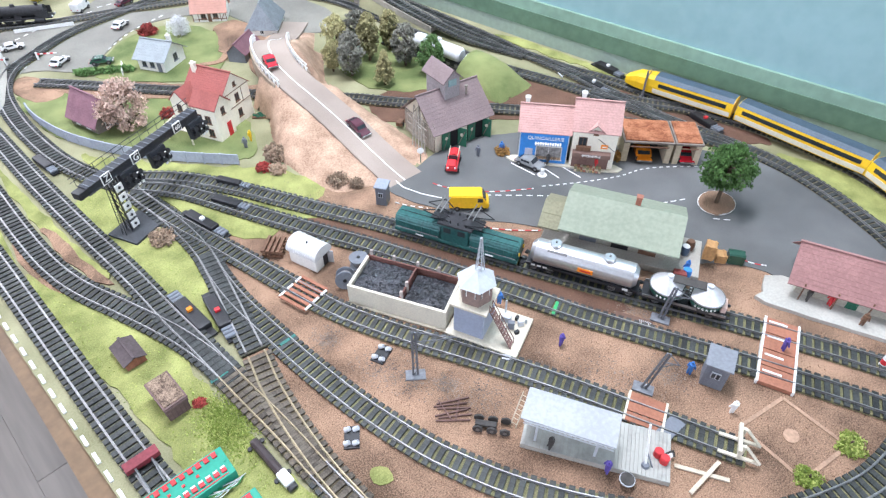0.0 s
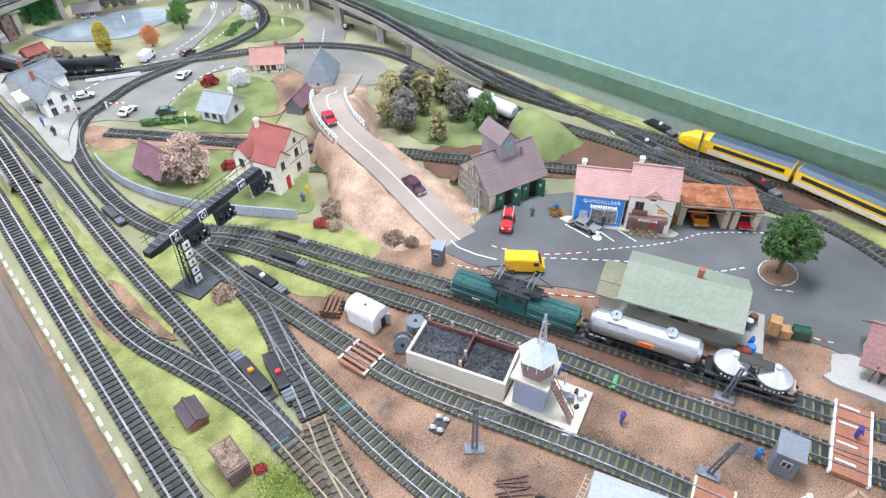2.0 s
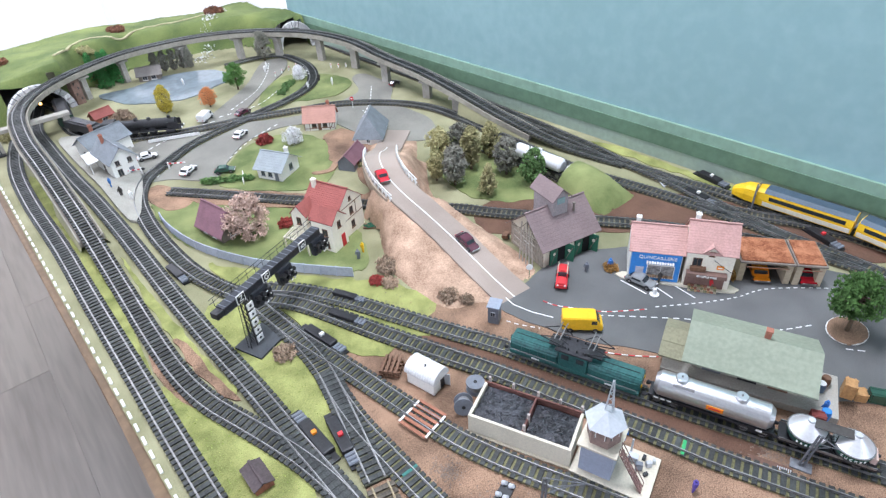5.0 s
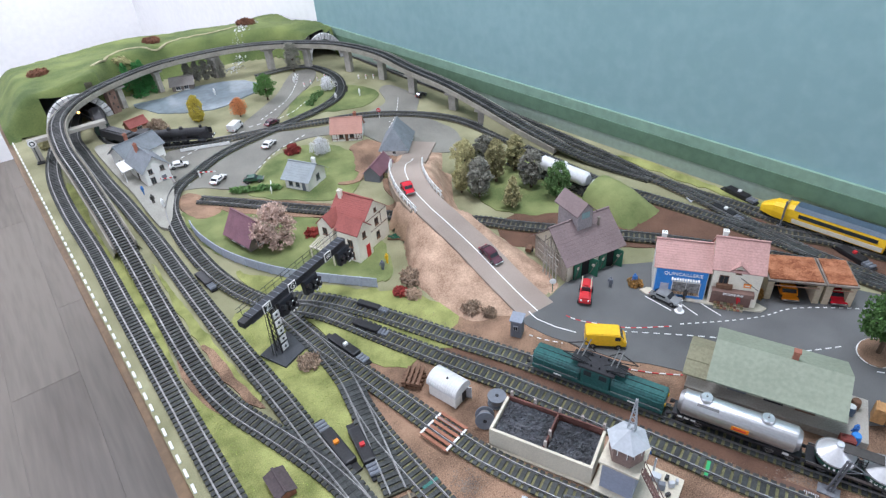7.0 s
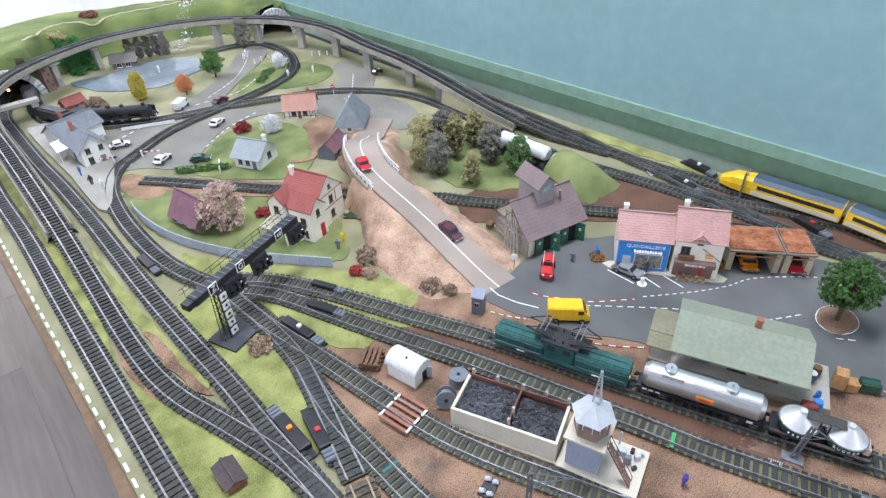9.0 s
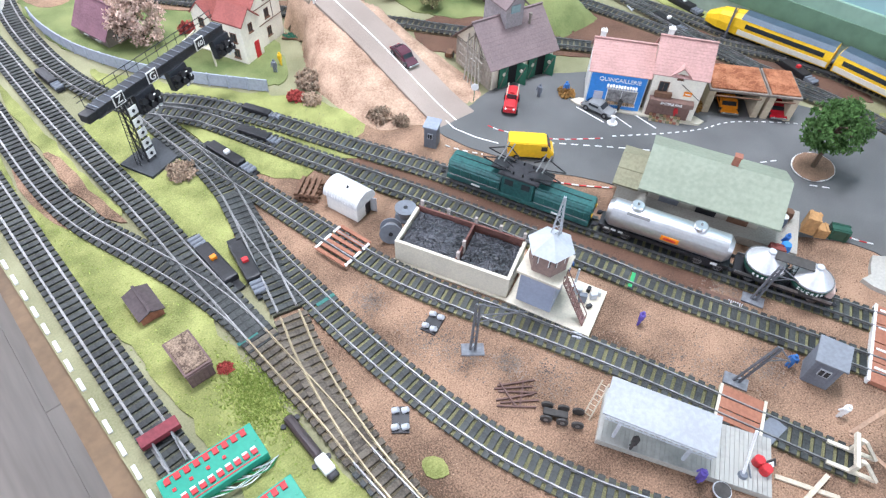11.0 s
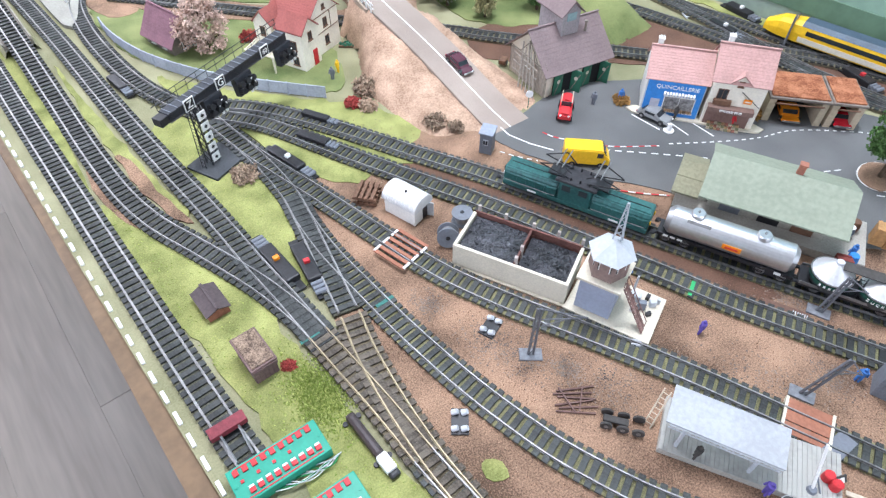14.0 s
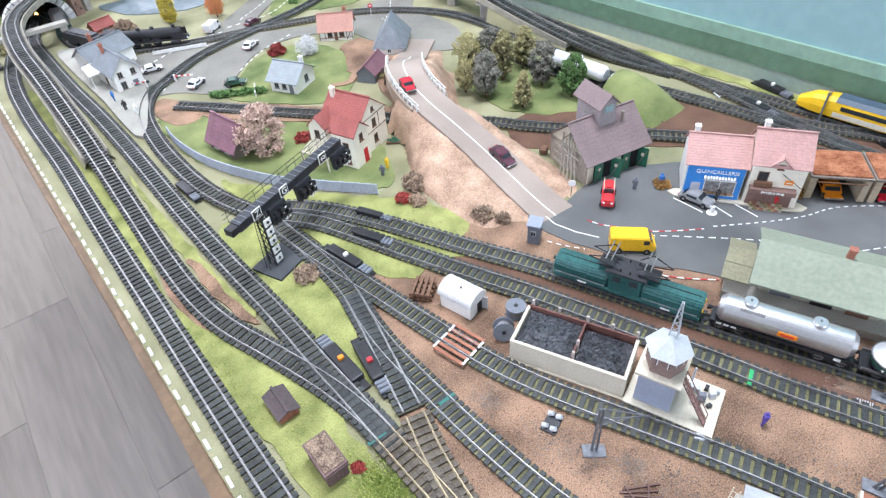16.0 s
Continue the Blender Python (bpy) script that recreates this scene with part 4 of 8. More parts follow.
dashes("white dashed line on the station yard", [(0.515, 0.462), (0.544, 0.434), (0.618, 0.354), (0.645, 0.314)], 0.008, 0.006, 0.0014, [WHITE])
dashes("red and white dashed line on the station yard", [(0.505, 0.512), (0.510, 0.495), (0.523, 0.475), (0.548, 0.441), (0.593, 0.405)], 0.007, 0.0003, 0.0014, [RED, WHITE])
dashes("white dashed line before the shops", [(0.605, 0.400), (0.658, 0.362), (0.700, 0.337), (0.745, 0.318), (0.80, 0.268), (0.822, 0.236)], 0.005, 0.005, 0.0014, [WHITE])
dashes("red and white dashed line by the locomotive", [(0.486, 0.398), (0.505, 0.372), (0.530, 0.345)], 0.008, 0.0003, 0.0015, [RED, WHITE])
dashes("white dashed line at the kiosk", [(0.440, 0.518), (0.448, 0.500), (0.462, 0.478)], 0.006, 0.005, 0.0013, [WHITE])
dashes("white line at the foot of the ramp", [(0.474, 0.563), (0.470, 0.535), (0.478, 0.505), (0.490, 0.480)], 0.09, 0.01, 0.0016, [WHITE])
dashes("white dashed line to the traffic island", [(0.655, 0.285), (0.69, 0.262), (0.72, 0.244)], 0.008, 0.005, 0.0014, [WHITE])
dashes("white edge line of the yard", [(0.705, 0.20), (0.72, 0.18)], 0.008, 0.005, 0.0014, [WHITE])
for a, b in (((0.618, 0.466), (0.619, 0.424)), ((0.643, 0.440), (0.637, 0.395)), ((0.662, 0.412), (0.659, 0.374)), ((0.687, 0.380), (0.702, 0.346))):
    dashes("white parking bay line before the shops", [a, b], 0.2, 0.01, 0.0015, [WHITE])
dashes("red and white line near the station house", [(0.655, 0.155), (0.66, 0.13), (0.668, 0.115)], 0.007, 0.0003, 0.0015, [RED, WHITE])
for pts in ([(0.23, 1.28), (0.30, 1.35), (0.40, 1.39)], [(0.37, 1.25), (0.44, 1.30), (0.52, 1.33)], [(0.48, 1.49), (0.58, 1.56), (0.66, 1.66), (0.70, 1.73)], [(0.68, 1.22), (0.74, 1.28), (0.80, 1.36)], [(0.44, 1.47), (0.54, 1.47), (0.62, 1.52)], [(0.26, 1.42), (0.35, 1.455), (0.43, 1.455)], [(0.66, 1.14), (0.70, 1.20), (0.70, 1.25)]):
    dashes("white dashed line on the village road", pts, 0.010, 0.010, 0.0022, [WHITE], 0.0018)
ring = [(0.738 + 0.027 * math.cos(a), 0.212 + 0.022 * math.sin(a)) for a in np.arange(0, 6.6, 0.3)]
patch("traffic_island", ring[:-1], 0.002, 0.0042, EARTH, "round brown traffic island round the tree", 0.001)
dashes("white kerb ring of the traffic island", ring, 0.012, 0.001, 0.0026, [WHITE], 0.0028, "island_kerb")
SANDLINE = mat("sand_line", (0.40, 0.26, 0.175), 0.95, 0.2)
dia = [(0.442, 0.044), (0.500, 0.028), (0.491, -0.034), (0.430, -0.018), (0.442, 0.044)]
for a, b in zip(dia, dia[1:]):
    dashes("pale sandy line of a diamond marked on the ground", [a, b], 0.2, 0.01, 0.0035, [SANDLINE], 0.0016, "diamond_line")
patch("diamond_spot", [(0.465 + 0.008 * math.cos(a), 0.006 + 0.007 * math.sin(a)) for a in np.arange(0, 6.2, 0.8)], 0.001, 0.0022, SANDLINE, "pale sandy spot in the diamond", 0.0005)


# ---- buildings ----
def courses(half, eave_z, ridge_z, y_sign, n, thick=0.0004):
    """A stepped roof slope in section, from the eave (half, eave_z) to the ridge."""
    top, low = [], []
    for i in range(n):
        for t, up in ((i / n, thick * 1.5), ((i + 1) / n, thick * 0.8)):
            top.append((y_sign * half * (1 - t), eave_z + (ridge_z - eave_z) * t + up))
    low = [(0, ridge_z - 0.0004), (y_sign * half, eave_z - 0.0004)]
    return top + low


def window(o, face, u, z, w, h, W, D, frame_m=None, glass=None, name="window"):
    """A window with a raised frame, a pane, a cross bar and a sill on one face of a block W x D."""
    turn = {"f": 0, "r": 90, "b": 180, "l": -90}[face]
    dist = D / 2 if face in "fb" else W / 2
    m = pose(0, 0, 0, 0, 0, turn) @ pose(u, -dist, z)
    fm, gm = frame_m or WHITE, glass or GLASSD
    bm = bm_new()
    t = 0.0009
    for c, s in (((0, 0, h / 2), (w + t, 0.0012, t)), ((0, 0, -h / 2), (w + t, 0.0012, t)), ((-w / 2, 0, 0), (t, 0.0012, h)), ((w / 2, 0, 0), (t, 0.0012, h)), ((0, 0, 0), (t * 0.6, 0.001, h))):
        box(bm, c, s)
    wi = part(name, bm, fm, o)
    wi.matrix_basis = m
    part("pane", boxm((0, 0.0002, 0), (w, 0.0007, h)), gm, wi)
    part("sill", boxm((0, -0.0006, -h / 2 - t), (w + 0.003, 0.0022, 0.0009)), fm, wi)
    return wi


def door(o, face, u, w, h, W, D, material, z=0.0):
    turn = {"f": 0, "r": 90, "b": 180, "l": -90}[face]
    dist = D / 2 if face in "fb" else W / 2
    bm = boxm((0, 0, h / 2), (w, 0.0012, h))
    for k in (-1, 1):
        box(bm, (k * w * 0.22, -0.0007, h * 0.32), (w * 0.3, 0.0006, h * 0.4))
        box(bm, (k * w * 0.22, -0.0007, h * 0.76), (w * 0.3, 0.0006, h * 0.3))
    d = part("door", bm, material, o)
    d.matrix_basis = pose(0, 0, 0, 0, 0, turn) @ pose(u, -dist, z)
    part("handle", boxm((w * 0.38, -0.001, h * 0.5), (0.0008, 0.001, 0.0008)), RAIL, d)
    return d


def house(name, label, x, y, rz, w, d, h, ridge, wallm, roofm, over=0.004, wins=(), doors=(), chimney=None, z=0.0, frame_m=None, rows=8, hip=0.0, category="house", timber=None, group="model buildings"):
    o = thing(name, label, category, x, y, z, rz, group)
    bm = bm_new()
    extrude(bm, [(-d / 2, 0), (d / 2, 0), (d / 2, h), (0, ridge - 0.001), (-d / 2, h)], -w / 2, w / 2) if not hip else box(bm, (0, 0, h / 2), (w, d, h))
    part("wall", bm, wallm, o)
    half = d / 2 + over
    drop = (ridge - h) * over / (d / 2)
    for s in (-1, 1):
        bm = bm_new()
        if hip:
            n = rows
            for i in range(n):
                t0, t1 = i / n, (i + 1) / n
                z0, z1 = h - drop + (ridge - h + drop) * t0, h - drop + (ridge - h + drop) * t1
                x0, x1 = w / 2 + over - hip * t0, w / 2 + over - hip * t1
                q = [bm.verts.new(p) for p in ((-x0, s * half * (1 - t0), z0 + 0.0012), (x0, s * half * (1 - t0), z0 + 0.0012), (x1, s * half * (1 - t1), z1 + 0.0004), (-x1, s * half * (1 - t1), z1 + 0.0004))]
                bm.faces.new(q)
                for xs in (-1, 1):
                    if s == 1:
                        bm.faces.new([bm.verts.new(p) for p in ((xs * x0, -half * (1 - t0), z0 + 0.0012), (xs * x0, half * (1 - t0), z0 + 0.0012), (xs * x1, half * (1 - t1), z1 + 0.0004), (xs * x1, -half * (1 - t1), z1 + 0.0004))])
            bmesh.ops.recalc_face_normals(bm, faces=bm.faces)
        else:
            extrude(bm, courses(half, h - drop, ridge, s, rows), -w / 2 - over, w / 2 + over)
        part("roof", bm, roofm, o)
    part("ridge_cap", boxm((0, 0, ridge + 0.0012), (w + 2 * over - 2 * hip + 0.001, 0.003, 0.0014), bevel=0.0004), roofm, o)
    for args in wins:
        window(o, *args, w, d, frame_m)
    for args in doors:
        door(o, *args[:4], w, d, args[4])
    if chimney:
        cx, cy, ch, cm = chimney
        bm = boxm((cx, cy, ridge - 0.004 + ch / 2), (0.006, 0.006, ch + 0.008))
        box(bm, (cx, cy, ridge + ch), (0.0075, 0.0075, 0.0016))
        for k in (-1, 1):
            cyl(bm, (cx + k * 0.0015, cy, ridge + ch + 0.002), 0.001, 0.0008, 0.003, n=8)
        part("chimney", bm, cm, o)
    if timber:
        for face, u, z0, u1, z1 in timber[1]:
            turn = {"f": 0, "r": 90, "b": 180, "l": -90}[face]
            dist = d / 2 if face in "fb" else w / 2
            b = part("beam", rod(bm_new(), (u, -dist - 0.0002, z0), (u1, -dist - 0.0002, z1), 0.0007, 4), timber[0], o)
            b.matrix_basis = pose(0, 0, 0, 0, 0, turn)
    return o


yh = house("villa", "cream plastered villa with red tiled roofs and a side wing", 0.3940, 0.8725, -68, 0.066, 0.068, 0.057, 0.086, CREAM, REDTILE, 0.003,
           [("r", 0.004, 0.018, 0.008, 0.012), ("r", 0.004, 0.044, 0.008, 0.012), ("r", 0.004, 0.066, 0.005, 0.006)],
           [], (-0.026, -0.006, 0.007, CREAM), frame_m=WOOD, rows=14,
           timber=(WOOD, [("r", -0.020, 0.032, 0.034, 0.032), ("r", -0.030, 0.056, 0.034, 0.056), ("r", 0.016, 0.032, 0.016, 0.055)]))
part("wing", extrude(bm_new(), [(-0.058, 0), (-0.023, 0), (-0.023, 0.054), (-0.0405, 0.070), (-0.058, 0.054)], 0.000, 0.041), CREAM, yh)
for s in (-1, 1):
    part("wing_roof", extrude(bm_new(), [(-0.0405, 0.0725), (-0.0405 + s * 0.019, 0.0548), (-0.0405 + s * 0.019, 0.0528), (-0.0405, 0.0705)], -0.003, 0.0435), REDTILE, yh)
part("back_gable", extrude(bm_new(), [(-0.042, 0), (-0.013, 0), (-0.013, 0.054), (-0.0275, 0.068), (-0.042, 0.054)], -0.054, -0.018, "y"), CREAM, yh)
for s in (-1, 1):
    part("gable_roof", extrude(bm_new(), [(-0.0275, 0.0705), (-0.0275 + s * 0.0165, 0.0530), (-0.0275 + s * 0.0165, 0.0512), (-0.0275, 0.0687)], -0.0555, -0.014, "y"), REDTILE, yh)
window(yh, "r", -0.0405, 0.046, 0.007, 0.011, 0.0824, 0.1, WOOD)
door(yh, "r", -0.0345, 0.009, 0.024, 0.0824, 0.1, RED)
window(yh, "f", 0.010, 0.036, 0.009, 0.012, 0.07, 0.1164, WOOD)
window(yh, "f", 0.026, 0.036, 0.009, 0.012, 0.07, 0.1164, WOOD)
window(yh, "f", 0.026, 0.014, 0.009, 0.012, 0.07, 0.1164, WOOD)
window(yh, "f", -0.0275, 0.042, 0.008, 0.012, 0.07, 0.1084, WOOD)
for k in range(12):
    part("pergola_slat", boxm((-0.040 + k * 0.0042, -0.070, 0.027), (0.0016, 0.026, 0.0016), (10, 0, 0)), PALE, yh)
for x in (-0.040, 0.006):
    part("pergola_post", boxm((x, -0.081, 0.012), (0.002, 0.002, 0.024)), PALE, yh)
part("pergola_beam", boxm((-0.017, -0.081, 0.0245), (0.05, 0.002, 0.002)), PALE, yh)
house("bungalow", "small white bungalow with a grey slate roof", 0.416, 1.121, -61, 0.054, 0.060, 0.026, 0.046, PLASTER, mat("pale_slate", (0.27, 0.30, 0.305), 0.7, 0.1, 400, 60, 0.2), 0.006,
      [("f", -0.014, 0.014, 0.008, 0.010), ("f", 0.002, 0.014, 0.008, 0.010), ("r", 0.004, 0.017, 0.010, 0.012)], [("f", 0.016, 0.008, 0.018, GREYW)], (0.018, 0.012, 0.006, PLASTER), frame_m=GREYW)
house("cottage", "half-timbered white cottage with an orange tiled roof", 0.590, 1.252, -38, 0.066, 0.048, 0.022, 0.046, PLASTER, ORANGETILE, 0.004,
      [("f", -0.012, 0.012, 0.009, 0.009), ("f", 0.012, 0.012, 0.009, 0.009)], [("f", 0.0, 0.007, 0.016, WOOD)], (0.02, 0.006, 0.008, BRICK), frame_m=WOOD,
      timber=(WOOD, [("f", -0.033, 0.021, 0.033, 0.021), ("f", -0.033, 0.001, -0.033, 0.021), ("f", 0.033, 0.001, 0.033, 0.021), ("f", -0.022, 0.001, -0.022, 0.021), ("f", 0.022, 0.001, 0.022, 0.021), ("f", 0.022, 0.001, 0.033, 0.021), ("f", -0.033, 0.005, 0.033, 0.005)]))
house("barn", "low white barn with a steep blue slate roof", 0.639, 1.125, 47, 0.088, 0.058, 0.018, 0.058, PLASTER, SLATE, 0.004, [("l", 0.0, 0.009, 0.007, 0.007)], hip=0.020, rows=1)
house("stable", "small grey stable with a plum tiled roof", 0.541, 1.048, 33, 0.062, 0.034, 0.018, 0.034, GREYW, PLUM, 0.003, [("f", 0.012, 0.010, 0.006, 0.007)], [("f", -0.012, 0.008, 0.014, WOOD)])
house("garden_house", "grey timber house with a large plum tiled roof", 0.2475, 1.004, -77.3, 0.066, 0.044, 0.020, 0.052, TIMBER, PLUM, 0.005,
      [("f", -0.014, 0.011, 0.008, 0.009), ("f", 0.012, 0.011, 0.008, 0.009), ("r", 0.0, 0.012, 0.012, 0.012)], [("r", 0.014, 0.008, 0.016, WHITE)])
st = house("station_house", "white station house with a grey slate roof", 0.186, 1.372, 97, 0.085, 0.050, 0.040, 0.064, PLASTER, SLATE, 0.005,
           [("l", -0.012, 0.034, 0.008, 0.010), ("l", 0.012, 0.034, 0.008, 0.010), ("l", -0.012, 0.014, 0.009, 0.014), ("b", 0.0, 0.016, 0.009, 0.014)], [("l", 0.010, 0.010, 0.018, GREYW)], (0.02, 0.006, 0.010, BRICK), frame_m=TIMBER)
house("station_wing", "long white station wing with a grey slate roof", 0.190, 1.475, 18, 0.088, 0.058, 0.034, 0.054, PLASTER, SLATE, 0.005, [("f", 0.0, 0.016, 0.009, 0.014), ("l", 0.0, 0.016, 0.009, 0.014)], chimney=(-0.01, 0.01, 0.012, BRICK))
bm = boxm((0, 0, 0.026), (0.022, 0.055, 0.0018), (0, -8, 0))
for k in (-1, 1):
    cyl(bm, (-0.008, k * 0.022, 0.013), 0.001, 0.001, 0.026, n=6)
can = thing("canopy", "white platform canopy on thin posts", "canopy", 0.146, 1.40, 0.006, 0)
part("canopy_roof", bm, WHITE, can)
patch("station_platform", [(0.138, 1.15), (0.156, 1.152), (0.176, 1.20), (0.205, 1.29), (0.225, 1.40), (0.235, 1.52), (0.17, 1.60), (0.125, 1.62), (0.124, 1.50), (0.134, 1.32)], 0.0, 0.006, mat("platform_stone", (0.34, 0.33, 0.285), 0.9, 0.12, 400, 20, 0.2), "pale stone station platform between the tracks", 0.0006)
house("lodge", "little red lodge beside the tunnel portal", 0.232, 1.665, 15, 0.045, 0.03, 0.018, 0.030, BRICK, REDTILE, 0.003, [("f", 0.0, 0.009, 0.014, 0.008)])

# engine shed
es = house("engine_shed", "two-road engine shed with timber gable and brown roof", 0.616, 0.594, -11, 0.096, 0.082, 0.040, 0.076, PALE, BROWNTILE, 0.007, [("l", 0.0, 0.03, 0.008, 0.010)],
           rows=11, category="engine shed", timber=(TIMBER, [("l", -0.041, 0.001, -0.041, 0.040), ("l", 0.041, 0.001, 0.041, 0.040), ("l", -0.041, 0.040, 0.0, 0.074), ("l", 0.041, 0.040, 0.0, 0.074), ("l", -0.041, 0.020, 0.041, 0.020), ("l", -0.041, 0.038, 0.041, 0.038), ("l", 0.0, 0.001, 0.0, 0.066), ("l", -0.041, 0.02, 0.0, 0.001), ("l", 0.041, 0.02, 0.0, 0.001), ("l", -0.020, 0.038, 0.0, 0.060), ("l", 0.020, 0.038, 0.0, 0.060)]))
for k in range(13):
    part("gable_board", boxm((-0.0488, -0.0366 + k * 0.0061, 0.0185), (0.001, 0.0055, 0.036)), mat("gable_grey", (0.33, 0.29, 0.24), 0.9, 0.2, 300, 40, 0.2), es)
for u in (-0.022, 0.024):
    # Dark sheet on the solid wall paints in the shade of the shed's inside.
    part("doorway", boxm((u, -0.0412, 0.0165), (0.030, 0.0012, 0.033)), mat("deep_shade", (0.012, 0.012, 0.012), 0.95, 0.2), es)
    part("lintel", boxm((u, -0.0416, 0.0345), (0.036, 0.0022, 0.003)), TIMBER, es)
    for s, turn in ((-1, 6), (1, -66)):
        d = part("door_leaf", boxm((0, 0, 0.0155), (0.0145, 0.0014, 0.031)), DOORGREEN, es)
        d.matrix_basis = pose(u + s * (0.0085 if s < 0 else 0.0165), -0.0432 if s < 0 else -0.0485, 0.001, 0, 0, turn)
        part("brace", rod(bm_new(), (-0.005, -0.001, 0.003), (0.005, -0.001, 0.027), 0.0006, 4), TIMBER, d)
        part("badge", cyl(bm_new(), (0, -0.001, 0.020), 0.0026, 0.0026, 0.0008, (90, 0, 0), 12), PALE, d)
for u in (-0.046, 0.001, 0.046):
    part("wall_post", boxm((u, -0.0418, 0.018), (0.005, 0.0022, 0.036)), PALE, es)
# the smoke lantern: a tall cross gable over the ridge, its own ridge running front to back
part("roof_lantern", extrude(bm_new(), [(-0.013, 0.050), (0.013, 0.050), (0.013, 0.094), (0.0, 0.107), (-0.013, 0.094)], -0.014, 0.034, "y"), mat("lantern_wall", (0.30, 0.27, 0.27), 0.85, 0.15), es, "raised smoke lantern across the ridge")
for s in (-1, 1):
    part("lantern_roof", extrude(bm_new(), [(0, 0.1092), (s * 0.018, 0.0915), (s * 0.018, 0.0900), (0, 0.1070)], -0.018, 0.039, "y"), BROWNTILE, es)
part("lantern_glass", boxm((0, -0.0145, 0.088), (0.014, 0.0008, 0.010)), mat("teal_glass", (0.25, 0.36, 0.36), 0.2, 0.1), es)
cyl_bm = cyl(bm_new(), (0.024, -0.016, 0.070), 0.0020, 0.0016, 0.012, n=10)
cyl(cyl_bm, (0.024, -0.016, 0.077), 0.0028, 0.0024, 0.002, n=10)
part("flue", cyl_bm, TIMBER, es)
POLEGREY = mat("pole_grey", (0.36, 0.33, 0.28), 0.85, 0.2)
for k in range(5):
    part("leaning_pole", rod(bm_new(), (-0.062 - k * 0.001, -0.034 + k * 0.007, 0.0), (-0.050, -0.012 + k * 0.006, 0.050 + 0.006 * (k % 3)), 0.0010, 5), POLEGREY, es, "weathered pole leaning on the gable")
for k in range(3):
    part("pole_rack", rod(bm_new(), (-0.056, -0.030, 0.012 + 0.012 * k), (-0.054, 0.026, 0.012 + 0.012 * k), 0.0007, 5), POLEGREY, es)

# shops
s1 = house("hardware_shop", "bright blue hardware shop with a pink tiled roof", 0.674, 0.4535, -54, 0.069, 0.060, 0.054, 0.078, PLASTER, PINKTILE, 0.003, chimney=(-0.028, 0.004, 0.008, PLASTER), category="shop", rows=12)
D1 = 0.060
part("facade", boxm((0, -D1 / 2 - 0.0009, 0.026), (0.066, 0.0018, 0.050)), BLUE, s1, "bright blue painted shop front")
words("QUINCAILLERIE", 0.0072, pose(0.002, -D1 / 2 - 0.0022, 0.0435, 90, 0, 0), WHITE, s1)
for k in range(11):
    part("awning_flap", boxm((-0.011 + k * 0.0034, -D1 / 2 - 0.0035, 0.0355 - (k % 2) * 0.0005), (0.0024, 0.004, 0.0045), (28, 0, 0), 0.0004), WHITE, s1)
window(s1, "f", 0.008, 0.021, 0.036, 0.020, 0.07, D1 + 0.0036, PLASTER, mat("shop_glass", (0.22, 0.21, 0.2), 0.2, 0.5, 300, 120))
door(s1, "f", -0.020, 0.011, 0.026, 0.07, D1 + 0.0036, mat("pale_door", (0.45, 0.45, 0.5), 0.5, 0.1))
bm = bm_new()
rs = random.Random(3)
for k in range(16):
    box(bm, (-0.008 + k * 0.0022, -D1 / 2 - 0.0035, 0.0125), (0.0016, 0.002, rs.uniform(0.002, 0.004)))
part("window_goods", bm, mat("goods_mixed", (0.3, 0.2, 0.12), 0.6, 0.5, 200, 200, island=1.0), s1)
s2 = house("grocery_shop", "cream grocery shop with brown front and pink roof", 0.711, 0.3945, -56, 0.060, 0.060, 0.064, 0.093, CREAM, PINKTILE, 0.003, chimney=(-0.022, 0.004, 0.008, PLASTER), category="shop", rows=12)
part("shop_front", boxm((-0.002, -D1 / 2 - 0.0008, 0.015), (0.050, 0.0016, 0.029)), mat("brown_front", (0.17, 0.10, 0.08), 0.7, 0.2), s2, "dark brown grocery shop front")
bm = boxm((-0.002, -D1 / 2 - 0.005, 0.0315), (0.052, 0.009, 0.0014))
box(bm, (-0.002, -D1 / 2 - 0.0095, 0.0290), (0.052, 0.0012, 0.0058))
part("awning", bm, mat("brown_awning", (0.20, 0.125, 0.10), 0.8, 0.15), s2)
words("EPICERIE FINE", 0.0042, pose(-0.002, -D1 / 2 - 0.0106, 0.0290, 90, 0, 0), WHITE, s2)
part("sign", boxm((0.014, -D1 / 2 - 0.001, 0.0405), (0.009, 0.001, 0.006)), ORANGE, s2, "orange sign with a plain bar")
part("sign_bar", boxm((0.014, -D1 / 2 - 0.0018, 0.0405), (0.006, 0.0006, 0.0012)), WHITE, s2)
window(s2, "f", -0.016, 0.045, 0.011, 0.014, 0.06, D1, WOOD)
part("balcony", boxm((-0.014, -D1 / 2 - 0.003, 0.0365), (0.020, 0.005, 0.006)), WOOD, s2)
bm = bm_new()
extrude(bm, [(-0.009, 0.052), (0.009, 0.052), (0.009, 0.064), (0.0, 0.072), (-0.009, 0.064)], -0.0302, -0.006, "y")
part("dormer", bm, CREAM, s2)
for s in (-1, 1):
    part("dormer_roof", extrude(bm_new(), [(0, 0.0738), (s * 0.012, 0.063), (s * 0.012, 0.0615), (0, 0.0722)], -0.033, -0.004, "y"), PINKTILE, s2)
window(s2, "f", 0.0, 0.0615, 0.005, 0.006, 0.06, D1 + 0.0006, WOOD)
